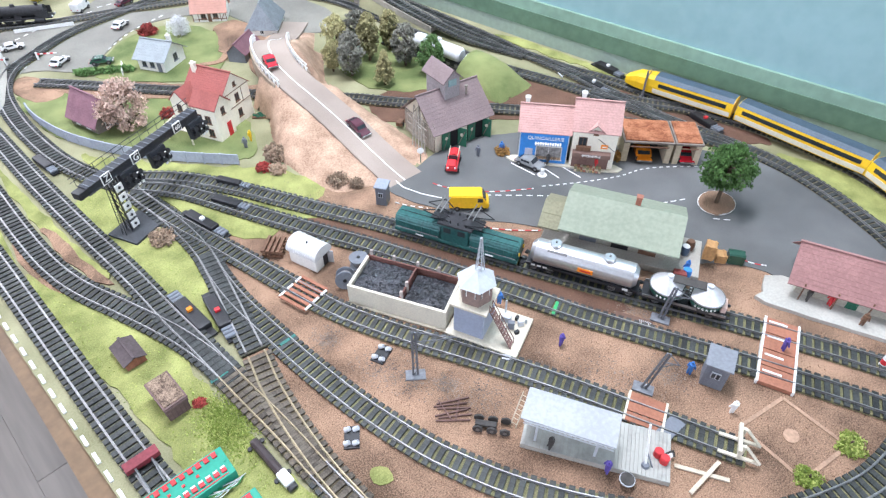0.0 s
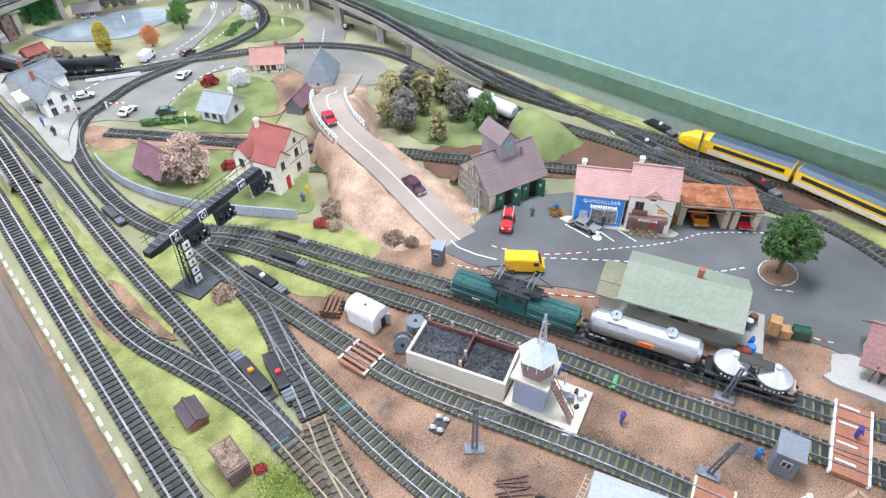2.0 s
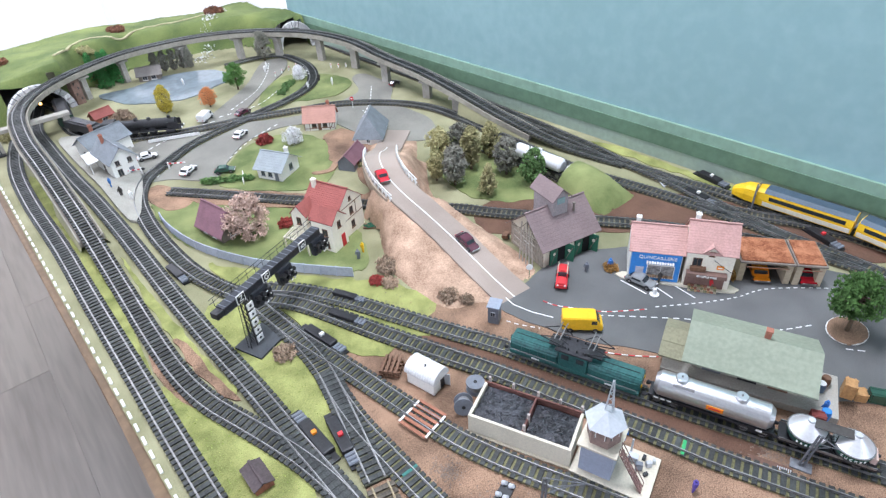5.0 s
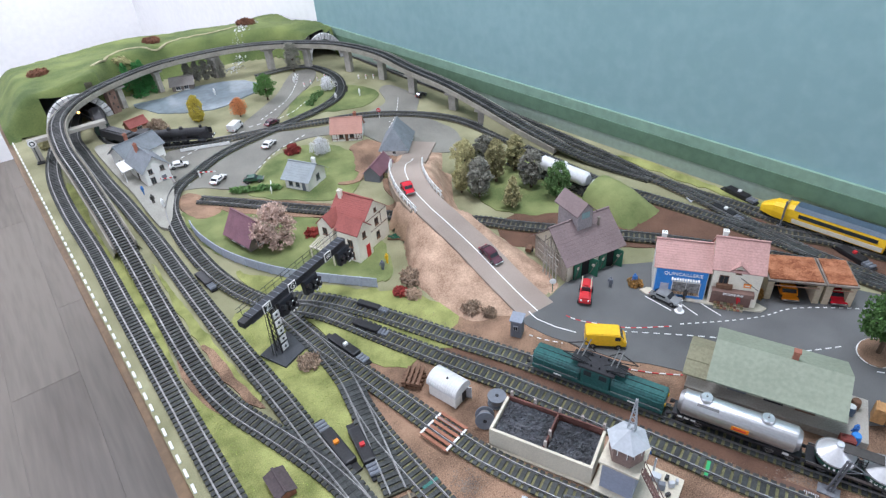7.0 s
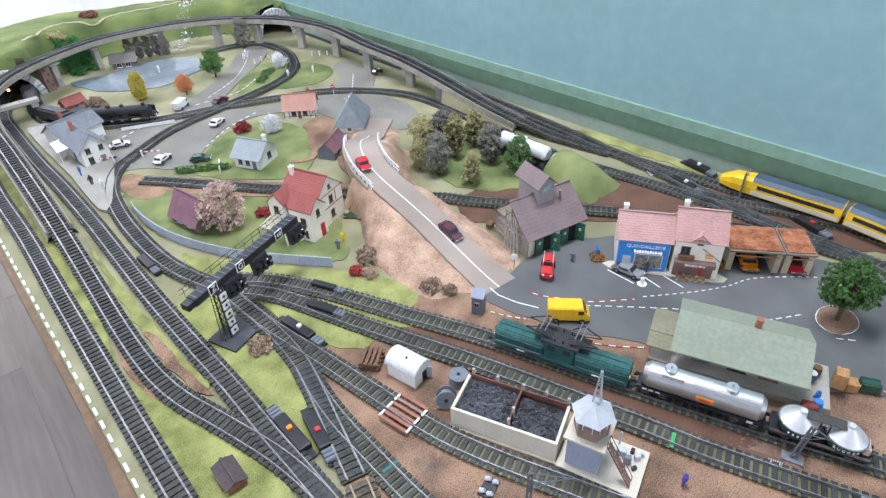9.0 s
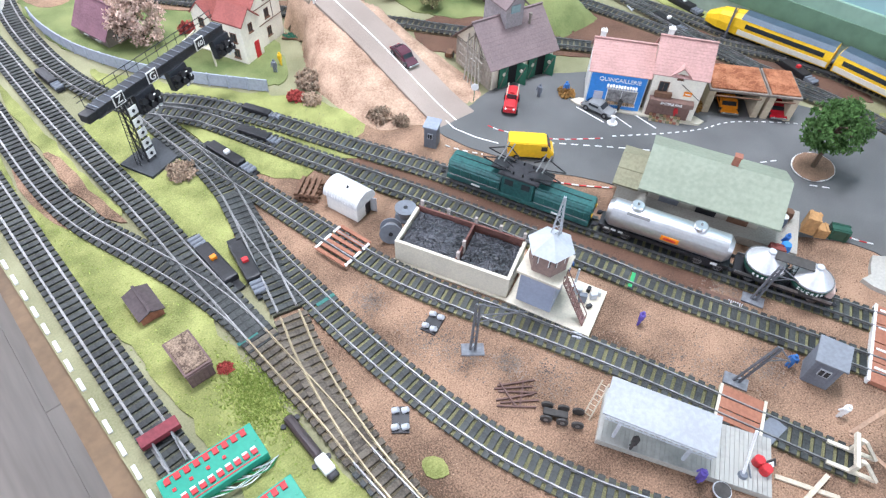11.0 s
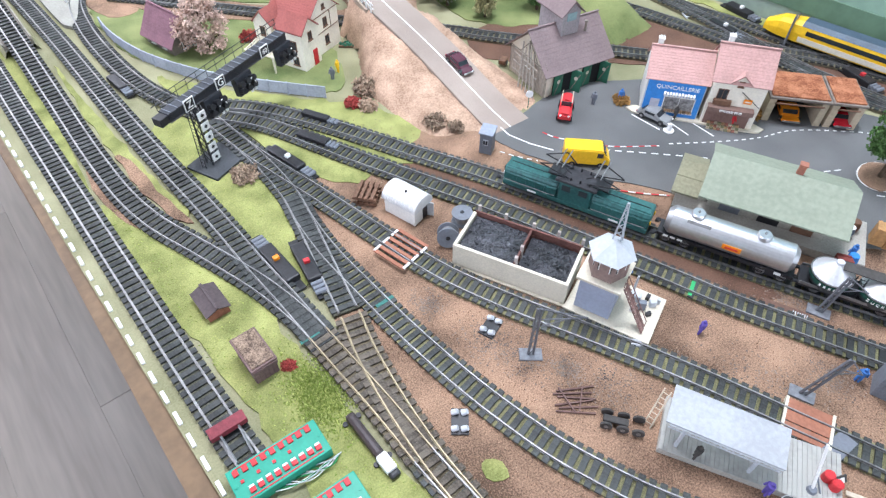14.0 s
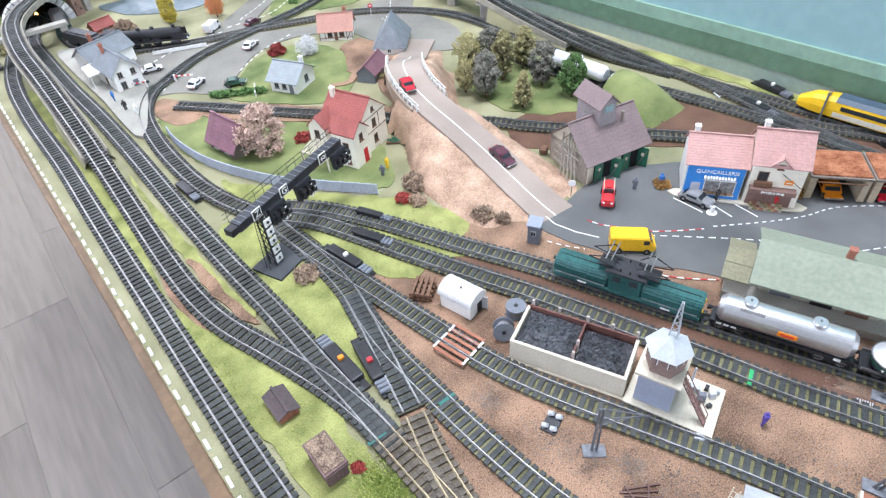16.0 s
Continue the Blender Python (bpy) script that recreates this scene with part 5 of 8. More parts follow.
for r in range(3):
    for k in range(9):
        c = part("fruit_box", boxm((-0.020 + k * 0.0042, -D1 / 2 - 0.0035 - r * 0.003, 0.0075 - r * 0.0022), (0.0034, 0.0026, 0.0022)), mat("fruit_" + str((k * 5 + r * 3) % 4), ((0.42, 0.27, 0.14), (0.32, 0.13, 0.09), (0.5, 0.44, 0.32), (0.24, 0.24, 0.13))[(k * 5 + r * 3) % 4], 0.6, 0.3), s2)
part("cable", rod(bm_new(), (0.004, -D1 / 2 - 0.001, 0.052), (0.029, -D1 / 2 - 0.001, 0.034), 0.0004, 4), BLACK, s2)
sp = [(0.612, 0.462), (0.632, 0.474), (0.716, 0.354), (0.705, 0.340)]
patch("shop_pavement", [(0.622, 0.468), (0.634, 0.476), (0.675, 0.415), (0.716, 0.356), (0.704, 0.343), (0.662, 0.405)], 0.002, 0.0042, PALE, "pale pavement slab before the shops", 0.0004)
for x, y, rr in ((0.628, 0.492, 12), (0.735, 0.366, 14)):
    bush("ochre dry scrub beside the shops", x, y, 0.013, mat("ochre_scrub", (0.36, 0.20, 0.06), 0.95, 0.4, island=0.6), int(x * 1000), 0.001)

# garages
ga = thing("garage", "double garage with rusty gravel flat roof", "garage", 0.790, 0.3315, 0.002, -51)
GW = mat("garage_wall", (0.48, 0.40, 0.28), 0.85, 0.12, 300, 30, 0.2)
for x0, x1 in ((-0.055, 0.013), (0.017, 0.053)):
    w = x1 - x0
    c = (x0 + x1) / 2
    for xx in (x0 + 0.004, x1 - 0.004):
        part("side_wall", boxm((xx, 0, 0.016), (0.008, 0.058, 0.032)), GW, ga)
    part("back_wall", boxm((c, 0.027, 0.016), (w - 0.016, 0.004, 0.032)), GW, ga)
    part("roof_slab", boxm((c, 0, 0.0335), (w + 0.003, 0.062, 0.003), bevel=0.0006), TIMBER, ga)
    part("roof_gravel", boxm((c, 0, 0.0358), (w - 0.002, 0.056, 0.0022), bevel=0.0006), RUST, ga, "reddish rusty gravel on the roof")
    part("garage_door", boxm((c, -0.0315, 0.0275), (w - 0.014, 0.010, 0.0012), (-38, 0, 0)), WOOD, ga, "half-raised brown garage door")


def car(label, x, y, rz, material, z=0.0022, kind="car", L=0.040, W=0.017, H=0.0130, group="parked cars"):
    o = thing("van" if kind == "van" else "car", label, kind, x, y, z, rz, group)
    hl = L / 2
    if kind == "van":
        prof = [(-hl, 0.004), (hl, 0.004), (hl, H * 0.5), (hl * 0.86, H * 0.62), (hl * 0.62, H), (-hl, H)]
    else:
        prof = [(-hl, 0.004), (hl, 0.004), (hl * 0.99, H * 0.5), (hl * 0.5, H * 0.6), (hl * 0.12, H), (-hl * 0.5, H * 0.98), (-hl * 0.85, H * 0.6), (-hl, H * 0.52)]
    bm = bm_new()
    extrude(bm, prof, -W / 2, W / 2, "y")
    bmesh.ops.bevel(bm, geom=list(bm.edges), offset=0.0011, segments=2, affect="EDGES")
    part("body", bm, material, o)
    for s in (-1, 1):
        if kind == "van":
            part("side_window", boxm((hl * 0.55, s * (W / 2), H * 0.74), (hl * 0.26, 0.0008, H * 0.24)), GLASSD, o)
        else:
            part("side_window", boxm((-hl * 0.16, s * (W / 2 - 0.0002), H * 0.79), (hl * 0.62, 0.0008, H * 0.22)), GLASSD, o)
    if kind == "van":
        part("windscreen", boxm((hl * 0.755, 0, H * 0.80), (0.0008, W * 0.8, H * 0.34), (0, -30, 0)), GLASSD, o)
    else:
        part("windscreen", boxm((hl * 0.32, 0, H * 0.81), (0.0008, W * 0.8, H * 0.42), (0, -48, 0)), GLASSD, o)
        part("rear_window", boxm((-hl * 0.68, 0, H * 0.80), (0.0008, W * 0.78, H * 0.40), (0, 46, 0)), GLASSD, o)
    for sx in (-0.6, 0.62):
        for s in (-1, 1):
            wh = part("wheel", cyl(bm_new(), (hl * sx, s * (W / 2 - 0.001), 0.0038), 0.0038, 0.0038, 0.003, (90, 0, 0), 14), BLACK, o)
            part("hubcap", cyl(bm_new(), (hl * sx, s * (W / 2 + 0.0004), 0.0038), 0.0018, 0.0018, 0.0008, (90, 0, 0), 10), RAIL, wh)
    for s in (-1, 1):
        part("headlight", boxm((hl - 0.0001, s * W * 0.33, H * 0.42), (0.0008, 0.0028, 0.0018)), WHITE, o)
        part("tail_light", boxm((-hl + 0.0001, s * W * 0.36, H * 0.42), (0.0008, 0.0024, 0.0018)), RED, o)
    part("bumper", boxm((hl, 0, 0.0055), (0.0014, W * 0.94, 0.0016)), RAIL, o)
    return o


REDCAR, MAROON, GREYCAR, WHITECAR, GREENCAR = (mat(n, c, 0.25, 0.08, 200, 20, 0.02, spec=0.6) for n, c in (("car_red", (0.62, 0.02, 0.035)), ("car_maroon", (0.10, 0.03, 0.045)), ("car_grey", (0.26, 0.27, 0.27)), ("car_white", (0.75, 0.75, 0.73)), ("car_green", (0.03, 0.09, 0.06))))
rc = car("small red car driving up the bridge road", 0.477, 0.872, -103, REDCAR, 0.071, L=0.035, W=0.017)
rc.matrix_basis = pose(0.4825, 0.852, 0.0685, 0, 7, -107)
mc = car("dark maroon car on the ramp road", 0.492, 0.655, -88, MAROON, 0.03, L=0.042)
mc.matrix_basis = pose(0.497, 0.660, 0.0265, 0, 13, -92)
car("light grey rounded car in a parking bay", 0.632, 0.443, -82, GREYCAR, L=0.043, W=0.018, H=0.014)
car("orange car inside the garage", 0.766, 0.341, -141, ORANGE, L=0.044, W=0.022)
car("red car inside the garage", 0.805, 0.295, -141, REDCAR, L=0.044, W=0.021)
car("bright yellow delivery van on the yard", 0.503, 0.443, -46, YELLOW, kind="van", L=0.052, W=0.022, H=0.024)
car("white car by the level crossing", 0.284, 1.252, 35, WHITECAR)
car("white police car before the station", 0.244, 1.378, -12, WHITECAR)
car("white car on the village road", 0.432, 1.333, 35, WHITECAR)
car("dark green car beside the hedge", 0.338, 1.20, -30, GREENCAR)
car("white minibus on the village road", 0.411, 1.478, 40, WHITECAR, kind="van", L=0.044, W=0.019, H=0.020)
car("dark red car on the village road", 0.489, 1.443, 20, MAROON)
car("dark motor tricycle on the far road", 0.846, 1.322, 10, DARKCLOTH, L=0.03, W=0.014, H=0.012)
# fire engine
fe = thing("fire_engine", "small red vintage fire engine before the shed", "fire engine", 0.556, 0.522, 0.0022, -143)
bm = boxm((0.0, 0, 0.008), (0.046, 0.016, 0.006), bevel=0.001)
box(bm, (0.014, 0, 0.0115), (0.016, 0.011, 0.006), (0, 0, 0), 0.001)
box(bm, (-0.012, 0, 0.0125), (0.020, 0.012, 0.005), (0, 0, 0), 0.001)
part("body", bm, RED, fe)
part("seat", boxm((0.001, 0, 0.0135), (0.006, 0.012, 0.004)), BLACK, fe)
part("windscreen", boxm((0.005, 0, 0.0165), (0.0008, 0.012, 0.005)), GLASSD, fe)
part("hose_locker", boxm((-0.012, 0, 0.0158), (0.016, 0.006, 0.002)), RED, fe)
for s in (-1, 1):
    part("ladder_rail", rod(bm_new(), (-0.024, s * 0.0065, 0.017), (0.004, s * 0.0065, 0.018), 0.0006, 5), PALEWOOD, fe)
    for x in (-0.013, 0.015):
        part("wheel", cyl(bm_new(), (x, s * 0.0085, 0.0045), 0.0045, 0.0045, 0.0026, (90, 0, 0), 16), BLACK, fe)
    part("headlight", cyl(bm_new(), (0.0232, s * 0.005, 0.011), 0.0014, 0.0014, 0.001, (0, 90, 0), 10), WHITE, fe)

# goods shed
gs = thing("goods_shed", "long goods shed with wide grey green roof", "goods shed", 0.576, 0.263, 0.002, -66.7)
part("platform", boxm((0.004, -0.002, 0.005), (0.185, 0.066, 0.010), bevel=0.0008), CONCRETE, gs)
WALLG = mat("shed_wall", (0.42, 0.40, 0.33), 0.85, 0.15)
part("wall", boxm((0, 0.004, 0.027), (0.112, 0.044, 0.034)), WALLG, gs)
for u in (-0.034, 0.004, 0.036):
    part("sliding_door", boxm((u, -0.0187, 0.022), (0.020, 0.0014, 0.023)), (GREYW, BLACK, WOOD)[int(u > 0) + int(u > 0.02)], gs)
for s in (-1, 1):
    part("roof", extrude(bm_new(), courses(0.047, 0.041, 0.0635, s, 1, 0.0010), -0.068, 0.068), MOSS, gs)
    for k in range(4):
        part("bracket", rod(bm_new(), (-0.055 + k * 0.037, s * 0.02, 0.030), (-0.055 + k * 0.037, s * 0.042, 0.042), 0.0008, 5), WOOD, gs)
bm = boxm((0.012, 0.004, 0.067), (0.006, 0.006, 0.014))
box(bm, (0.012, 0.004, 0.0745), (0.0075, 0.0075, 0.0014))
part("chimney", bm, BRICK, gs)
part("annex_wall", boxm((-0.075, 0.004, 0.018), (0.034, 0.036, 0.022)), WALLG, gs)
for s in (-1, 1):
    part("annex_roof", extrude(bm_new(), courses(0.034, 0.027, 0.044, s, 2, 0.001), -0.094, -0.067), mat("annex_olive", (0.23, 0.22, 0.14), 0.85, 0.15), gs)

# second station house
s3 = house("halt_house", "station house with dusky red roof and timber front", 0.690, 0.012, -72, 0.150, 0.050, 0.034, 0.056, mat("halt_wall", (0.45, 0.42, 0.34), 0.85, 0.15), mat("dusky_red", (0.31, 0.165, 0.15), 0.85, 0.15, island=0.3), 0.012,
           [("f", -0.05, 0.022, 0.010, 0.010), ("f", 0.015, 0.022, 0.010, 0.010), ("f", 0.055, 0.022, 0.010, 0.010)], [("f", -0.018, 0.011, 0.022, DOORGREEN), ("f", 0.036, 0.011, 0.022, DOORGREEN)], None, 0.002, WOOD, rows=9)
part("skylight", boxm((0.03, 0.012, 0.056), (0.03, 0.016, 0.002), (-34, 0, 0)), PLASTER, s3)
for k in range(5):
    part("canopy_post", rod(bm_new(), (-0.070 + k * 0.033, -0.035, 0.0), (-0.070 + k * 0.033, -0.035, 0.028), 0.0009, 5), WOOD, s3)
patch("halt_platform", [(0.606, 0.092), (0.62, 0.100), (0.66, 0.094), (0.69, -0.08), (0.66, -0.09), (0.645, -0.028)], 0.001, 0.006, mat("halt_stone", (0.44, 0.425, 0.375), 0.9, 0.1), "pale stone platform of the halt", 0.0006)


# ---- rolling stock ----
def wheelset(o, x, r=0.0055, dark=BLACK):
    for s in (-1, 1):
        w = part("wheel", cyl(bm_new(), (x, s * 0.0082, r), r, r, 0.0022, (90, 0, 0), 16), dark, o)
        part("tyre", cyl(bm_new(), (x, s * 0.0096, r), r * 0.8, r * 0.8, 0.0008, (90, 0, 0), 16), RAIL, w)


RT = 0.0078
lo = thing("electric_locomotive", "dark green electric locomotive with centre cab", "locomotive", 0.4370, 0.400, RT, -69)
bm = boxm((0, 0, 0.0075), (0.158, 0.028, 0.005), bevel=0.001)
part("frame", bm, LOCOGREEN, lo)
for s in (-1, 1):
    bm = bm_new()
    extrude(bm, [(-0.0125, 0.010), (0.0125, 0.010), (0.0125, 0.022), (0.009, 0.0275), (-0.009, 0.0275), (-0.0125, 0.022)], 0.018 * s, 0.079 * s)
    bmesh.ops.bevel(bm, geom=list(bm.edges), offset=0.0014, segments=2, affect="EDGES")
    hd = part("hood", bm, LOCOGREEN, lo)
    for k in range(5):
        for t in (-1, 1):
            part("vent_panel", boxm((s * (0.026 + k * 0.0105), t * 0.0127, 0.0165), (0.0085, 0.0008, 0.008)), LOCOGREEN, hd)
    part("hood_seam", boxm((s * 0.05, 0, 0.0277), (0.05, 0.0006, 0.0008)), BLACK, hd)
    for t in (-1, 1):
        part("headlight", cyl(bm_new(), (s * 0.0795, t * 0.008, 0.0165), 0.0022, 0.0022, 0.0015, (0, 90, 0), 12), YELLOW if s > 0 else WHITE, lo)
        part("buffer", cyl(bm_new(), (s * 0.0845, t * 0.0095, 0.0078), 0.0026, 0.0018, 0.004, (0, 90, 0), 10), BLACK, lo)
        part("handrail", rod(bm_new(), (s * 0.02, t * 0.0139, 0.0125), (s * 0.076, t * 0.0139, 0.0125), 0.0004, 4), RAIL, lo)
        part("number_plate", boxm((s * 0.045, t * 0.0142, 0.0078), (0.010, 0.0006, 0.0022)), WHITE, lo)
    part("bogie", boxm((s * 0.047, 0, 0.004), (0.052, 0.022, 0.006), bevel=0.001), BLACK, lo)
    for k in (-1, 1):
        wheelset(lo, s * 0.047 + k * 0.017, 0.0062)
bm = boxm((0, 0, 0.021), (0.035, 0.027, 0.024), bevel=0.002)
part("cab", bm, LOCOGREEN, lo)
part("cab_roof", boxm((0, 0, 0.0345), (0.044, 0.028, 0.003), bevel=0.001), mat("roof_soot", (0.03, 0.03, 0.033), 0.8, 0.3, 400, 60, 0.3), lo)
for t in (-1, 1):
    for x in (-0.009, 0.009):
        part("cab_window", boxm((x, t * 0.0136, 0.027), (0.009, 0.0006, 0.007)), GLASSD, lo)
for s in (-1, 1):
    pg = part("pantograph", boxm((s * 0.024, 0, 0.0365), (0.016, 0.018, 0.001)), BLACK, lo)
    for t in (-1, 1):
        bm = bm_new()
        rod(bm, (s * 0.010, t * 0.008, 0.037), (s * 0.042, t * 0.008, 0.044), 0.0007, 5)
        rod(bm, (s * 0.042, t * 0.008, 0.044), (s * 0.020, t * 0.010, 0.053), 0.0007, 5)
        rod(bm, (s * 0.008, t * 0.008, 0.044), (s * 0.020, t * 0.010, 0.053), 0.0007, 5)
        part("arm", bm, BLACK, pg)
    for k in (-1, 1):
        part("contact_strip", rod(bm_new(), (s * 0.020 + k * 0.003, -0.015, 0.0535), (s * 0.020 + k * 0.003, 0.015, 0.0535), 0.0008, 5), RAIL, pg)
for k in range(6):
    part("insulator", cyl(bm_new(), (-0.012 + k * 0.005, 0.009 * (-1) ** k, 0.0375), 0.0011, 0.0008, 0.004, n=8), BLACK, lo)

tk = thing("tank_wagon", "silver tank wagon with two domes and orange label", "tank wagon", 0.4936, 0.259, RT, -68)
part("frame", boxm((0, 0, 0.0085), (0.128, 0.020, 0.004), bevel=0.0008), BLACK, tk)
bm = bm_new()
cyl(bm, (0, 0, 0.0235), 0.0142, 0.0142, 0.110, (0, 90, 0), 32)
for s in (-1, 1):
    cyl(bm, (s * 0.0575, 0, 0.0235), 0.0142 if s > 0 else 0.0098, 0.0098 if s > 0 else 0.0142, 0.005, (0, 90, 0), 32)
part("tank", bm, SILVER, tk, smooth=False)
for x in (-0.034, 0.026):
    bm = cyl(bm_new(), (x, 0, 0.038), 0.0062, 0.0062, 0.005, n=20)
    cyl(bm, (x, 0, 0.041), 0.0068, 0.0060, 0.0014, n=20)
    dm = part("dome", bm, SILVER, tk)
    part("valve", cyl(bm_new(), (x, 0, 0.0425), 0.0012, 0.0010, 0.002, n=8), RAIL, dm)
part("catwalk", boxm((-0.03, -0.009, 0.0345), (0.022, 0.003, 0.0008), (50, 0, 0)), RAIL, tk)
part("label_plate", boxm((0.004, -0.0143, 0.0235), (0.017, 0.0008, 0.0055)), ORANGE, tk, "orange plate with a plain bar")
part("label_bar", boxm((0.004, -0.0149, 0.0235), (0.012, 0.0005, 0.0018)), RED, tk)
for k in range(3):
    part("frame_plate", boxm((-0.055 + k * 0.007, -0.0103, 0.0085), (0.005, 0.0005, 0.0022)), WHITE, tk)
part("end_plate", boxm((0.05, -0.0105, 0.009), (0.006, 0.0006, 0.003)), WHITE, tk)
for s in (-1, 1):
    part("bogie", boxm((s * 0.045, 0, 0.0045), (0.030, 0.020, 0.005), bevel=0.001), BLACK, tk)
    for k in (-1, 1):
        wheelset(tk, s * 0.045 + k * 0.0095)
    for t in (-1, 1):
        part("buffer", cyl(bm_new(), (s * 0.066, t * 0.0095, 0.008), 0.0024, 0.0016, 0.004, (0, 90, 0), 10), BLACK, tk)
    part("saddle", boxm((s * 0.045, 0, 0.0125), (0.010, 0.018, 0.005)), BLACK, tk)

hw = thing("hopper_wagon", "black silo wagon with two white conical sugar silos", "hopper wagon", 0.5355, 0.1555, RT, -68)
part("frame", boxm((0, 0, 0.008), (0.088, 0.024, 0.004), bevel=0.0008), BLACK, hw)
for i, x in enumerate((-0.0205, 0.0205)):
    bm = cyl(bm_new(), (x, 0, 0.0165), 0.0140, 0.0182, 0.014, n=28)
    sl = part("silo", bm, mat("silo_dark", (0.05, 0.055, 0.055), 0.5, 0.2), hw)
    part("cone", cyl(bm_new(), (x, 0, 0.0300), 0.0186, 0.003, 0.013, n=28), mat("silo_white", (0.70, 0.70, 0.70), 0.33, 0.06, metal=0.5), sl, "white conical silo lid")
    part("hatch", cyl(bm_new(), (x, 0, 0.0372), 0.0036, 0.0034, 0.0026, n=14), LIGHTGREY, sl)
    part("rim", cyl(bm_new(), (x, 0, 0.0236), 0.0190, 0.0190, 0.0012, n=28), RAIL, sl)
    band = part("band", cyl(bm_new(), (x, 0, 0.0195), 0.0176, 0.0187, 0.0045, n=28), mat("band_green", (0.015, 0.09, 0.06), 0.5, 0.2), sl)
    for j, ch in enumerate(("SANDER", "ZUCKER")[i]) if i else ():
        a = -90 + (j - 2.5) * 13
        words(ch, 0.0042, pose(x + 0.0186 * math.cos(radians(a)), 0.0186 * math.sin(radians(a)), 0.0195, 90, 0, a + 90), WHITE, sl, 0.0003)
    if not i:
        for j in range(5):
            a = radians(-90 + (j - 2) * 13)
            part("letter_bar", boxm((x + 0.0185 * math.cos(a), 0.0185 * math.sin(a), 0.0195), (0.0006, 0.0018, 0.0024), (0, 0, math.degrees(a))), WHITE, sl)
bm = bm_new()
for s in (-1, 1):
    rod(bm, (-0.006, s * 0.008, 0.010), (-0.004, s * 0.006, 0.034), 0.0006, 5)
    rod(bm, (0.004, s * 0.008, 0.010), (0.004, s * 0.006, 0.034), 0.0006, 5)
for k in range(6):
    rod(bm, (-0.005, -0.007, 0.012 + k * 0.004), (0.004, -0.007, 0.012 + k * 0.004), 0.0004, 4)
part("ladder", bm, BLACK, hw)
part("walkway", boxm((0, 0, 0.0355), (0.034, 0.012, 0.0009)), DARKCLOTH, hw)
for s in (-1, 1):
    part("side_rail", boxm((0, s * 0.0125, 0.0112), (0.086, 0.0008, 0.003)), RAIL, hw)
    for k in (-1, 1):
        wheelset(hw, s * 0.028)
    for t in (-1, 1):
        part("buffer", cyl(bm_new(), (s * 0.046, t * 0.0095, 0.008), 0.0024, 0.0016, 0.004, (0, 90, 0), 10), BLACK, hw)
part("brake_cabin", boxm((0.040, 0.002, 0.013), (0.006, 0.016, 0.010), bevel=0.0015), mat("pale_rose", (0.62, 0.45, 0.38), 0.7, 0.1), hw)


def coach(name, label, x, y, z, rz, L, roof, side, stripe, nose=0, group="express train"):
    o = thing(name, label, "train car", x, y, z, rz, group)
    prof = [(-0.0155, 0.006), (0.0155, 0.006), (0.0165, 0.018), (0.0150, 0.029), (0.008, 0.034), (-0.008, 0.034), (-0.0150, 0.029), (-0.0165, 0.018)]
    n = len(prof)
    bm = bm_new()
    rings = []
    stops = [-L / 2, L / 2 - 0.05, L / 2 - 0.02, L / 2] if nose else [-L / 2, L / 2]
    for i, xx in enumerate(stops):
        k = 1 if not nose else (1, 1, 0.86, 0.45)[i]
        rings.append([bm.verts.new((xx, p[0] * (k if nose else 1), 0.006 + (p[1] - 0.006) * k)) for p in prof])
    for a, b in zip(rings, rings[1:]):
        for i in range(n):
            bm.faces.new((a[i], a[(i + 1) % n], b[(i + 1) % n], b[i]))
    bm.faces.new(rings[0])
    bm.faces.new(rings[-1][::-1])
    bmesh.ops.recalc_face_normals(bm, faces=bm.faces)
    part("body", bm, side, o)
    E1 = L - (0.05 if nose else 0.0)
    cx = -0.025 if nose else 0
    part("roof", extrude(bm_new(), [(-0.0152, 0.0292), (0.0152, 0.0292), (0.009, 0.0347), (-0.009, 0.0347)], cx - E1 / 2 + 0.001, cx + E1 / 2 - 0.001), roof, o)
    for s in (-1, 1):
        part("window_band", boxm((cx, s * 0.0160, 0.0222), (E1 - 0.02, 0.0014, 0.006)), GLASSD, o)
        part("lower_stripe", boxm((cx, s * 0.0162, 0.0115), (E1 - 0.004, 0.0014, 0.007)), stripe, o)
    for s in (-1, 1):
        part("bogie", boxm((s * L * 0.36, 0, 0.004), (0.028, 0.020, 0.007), bevel=0.001), BLACK, o)
    return o


EXP = spline([(0.905, 0.68), (0.912, 0.58), (0.929, 0.493), (0.939, 0.389), (0.952, 0.291), (0.958, 0.211), (0.945, 0.117), (0.924, 0.055), (0.88, -0.03), (0.80, -0.13)], 0.004)
CREAMSTRIPE = mat("train_cream", (0.62, 0.58, 0.48), 0.4, 0.08)
for i, (y0, y1) in enumerate(((0.475, 0.29), (0.285, 0.09), (0.085, -0.09))):
    a, b = (EXP[np.abs(EXP[:, 1] - q).argmin()] for q in (y0, y1))
    L = float(np.hypot(*(b - a))) - 0.004
    m = (a + b) / 2
    ang = math.degrees(math.atan2(*(a - b)[::-1]))
    coach("train_power_car" if not i else "train_coach", "yellow and grey blue streamlined express power car" if not i else "yellow and grey blue express coach on the back track", m[0], m[1], 0.0072, ang, L, TRAINBLUE, YELLOW, CREAMSTRIPE, int(not i))

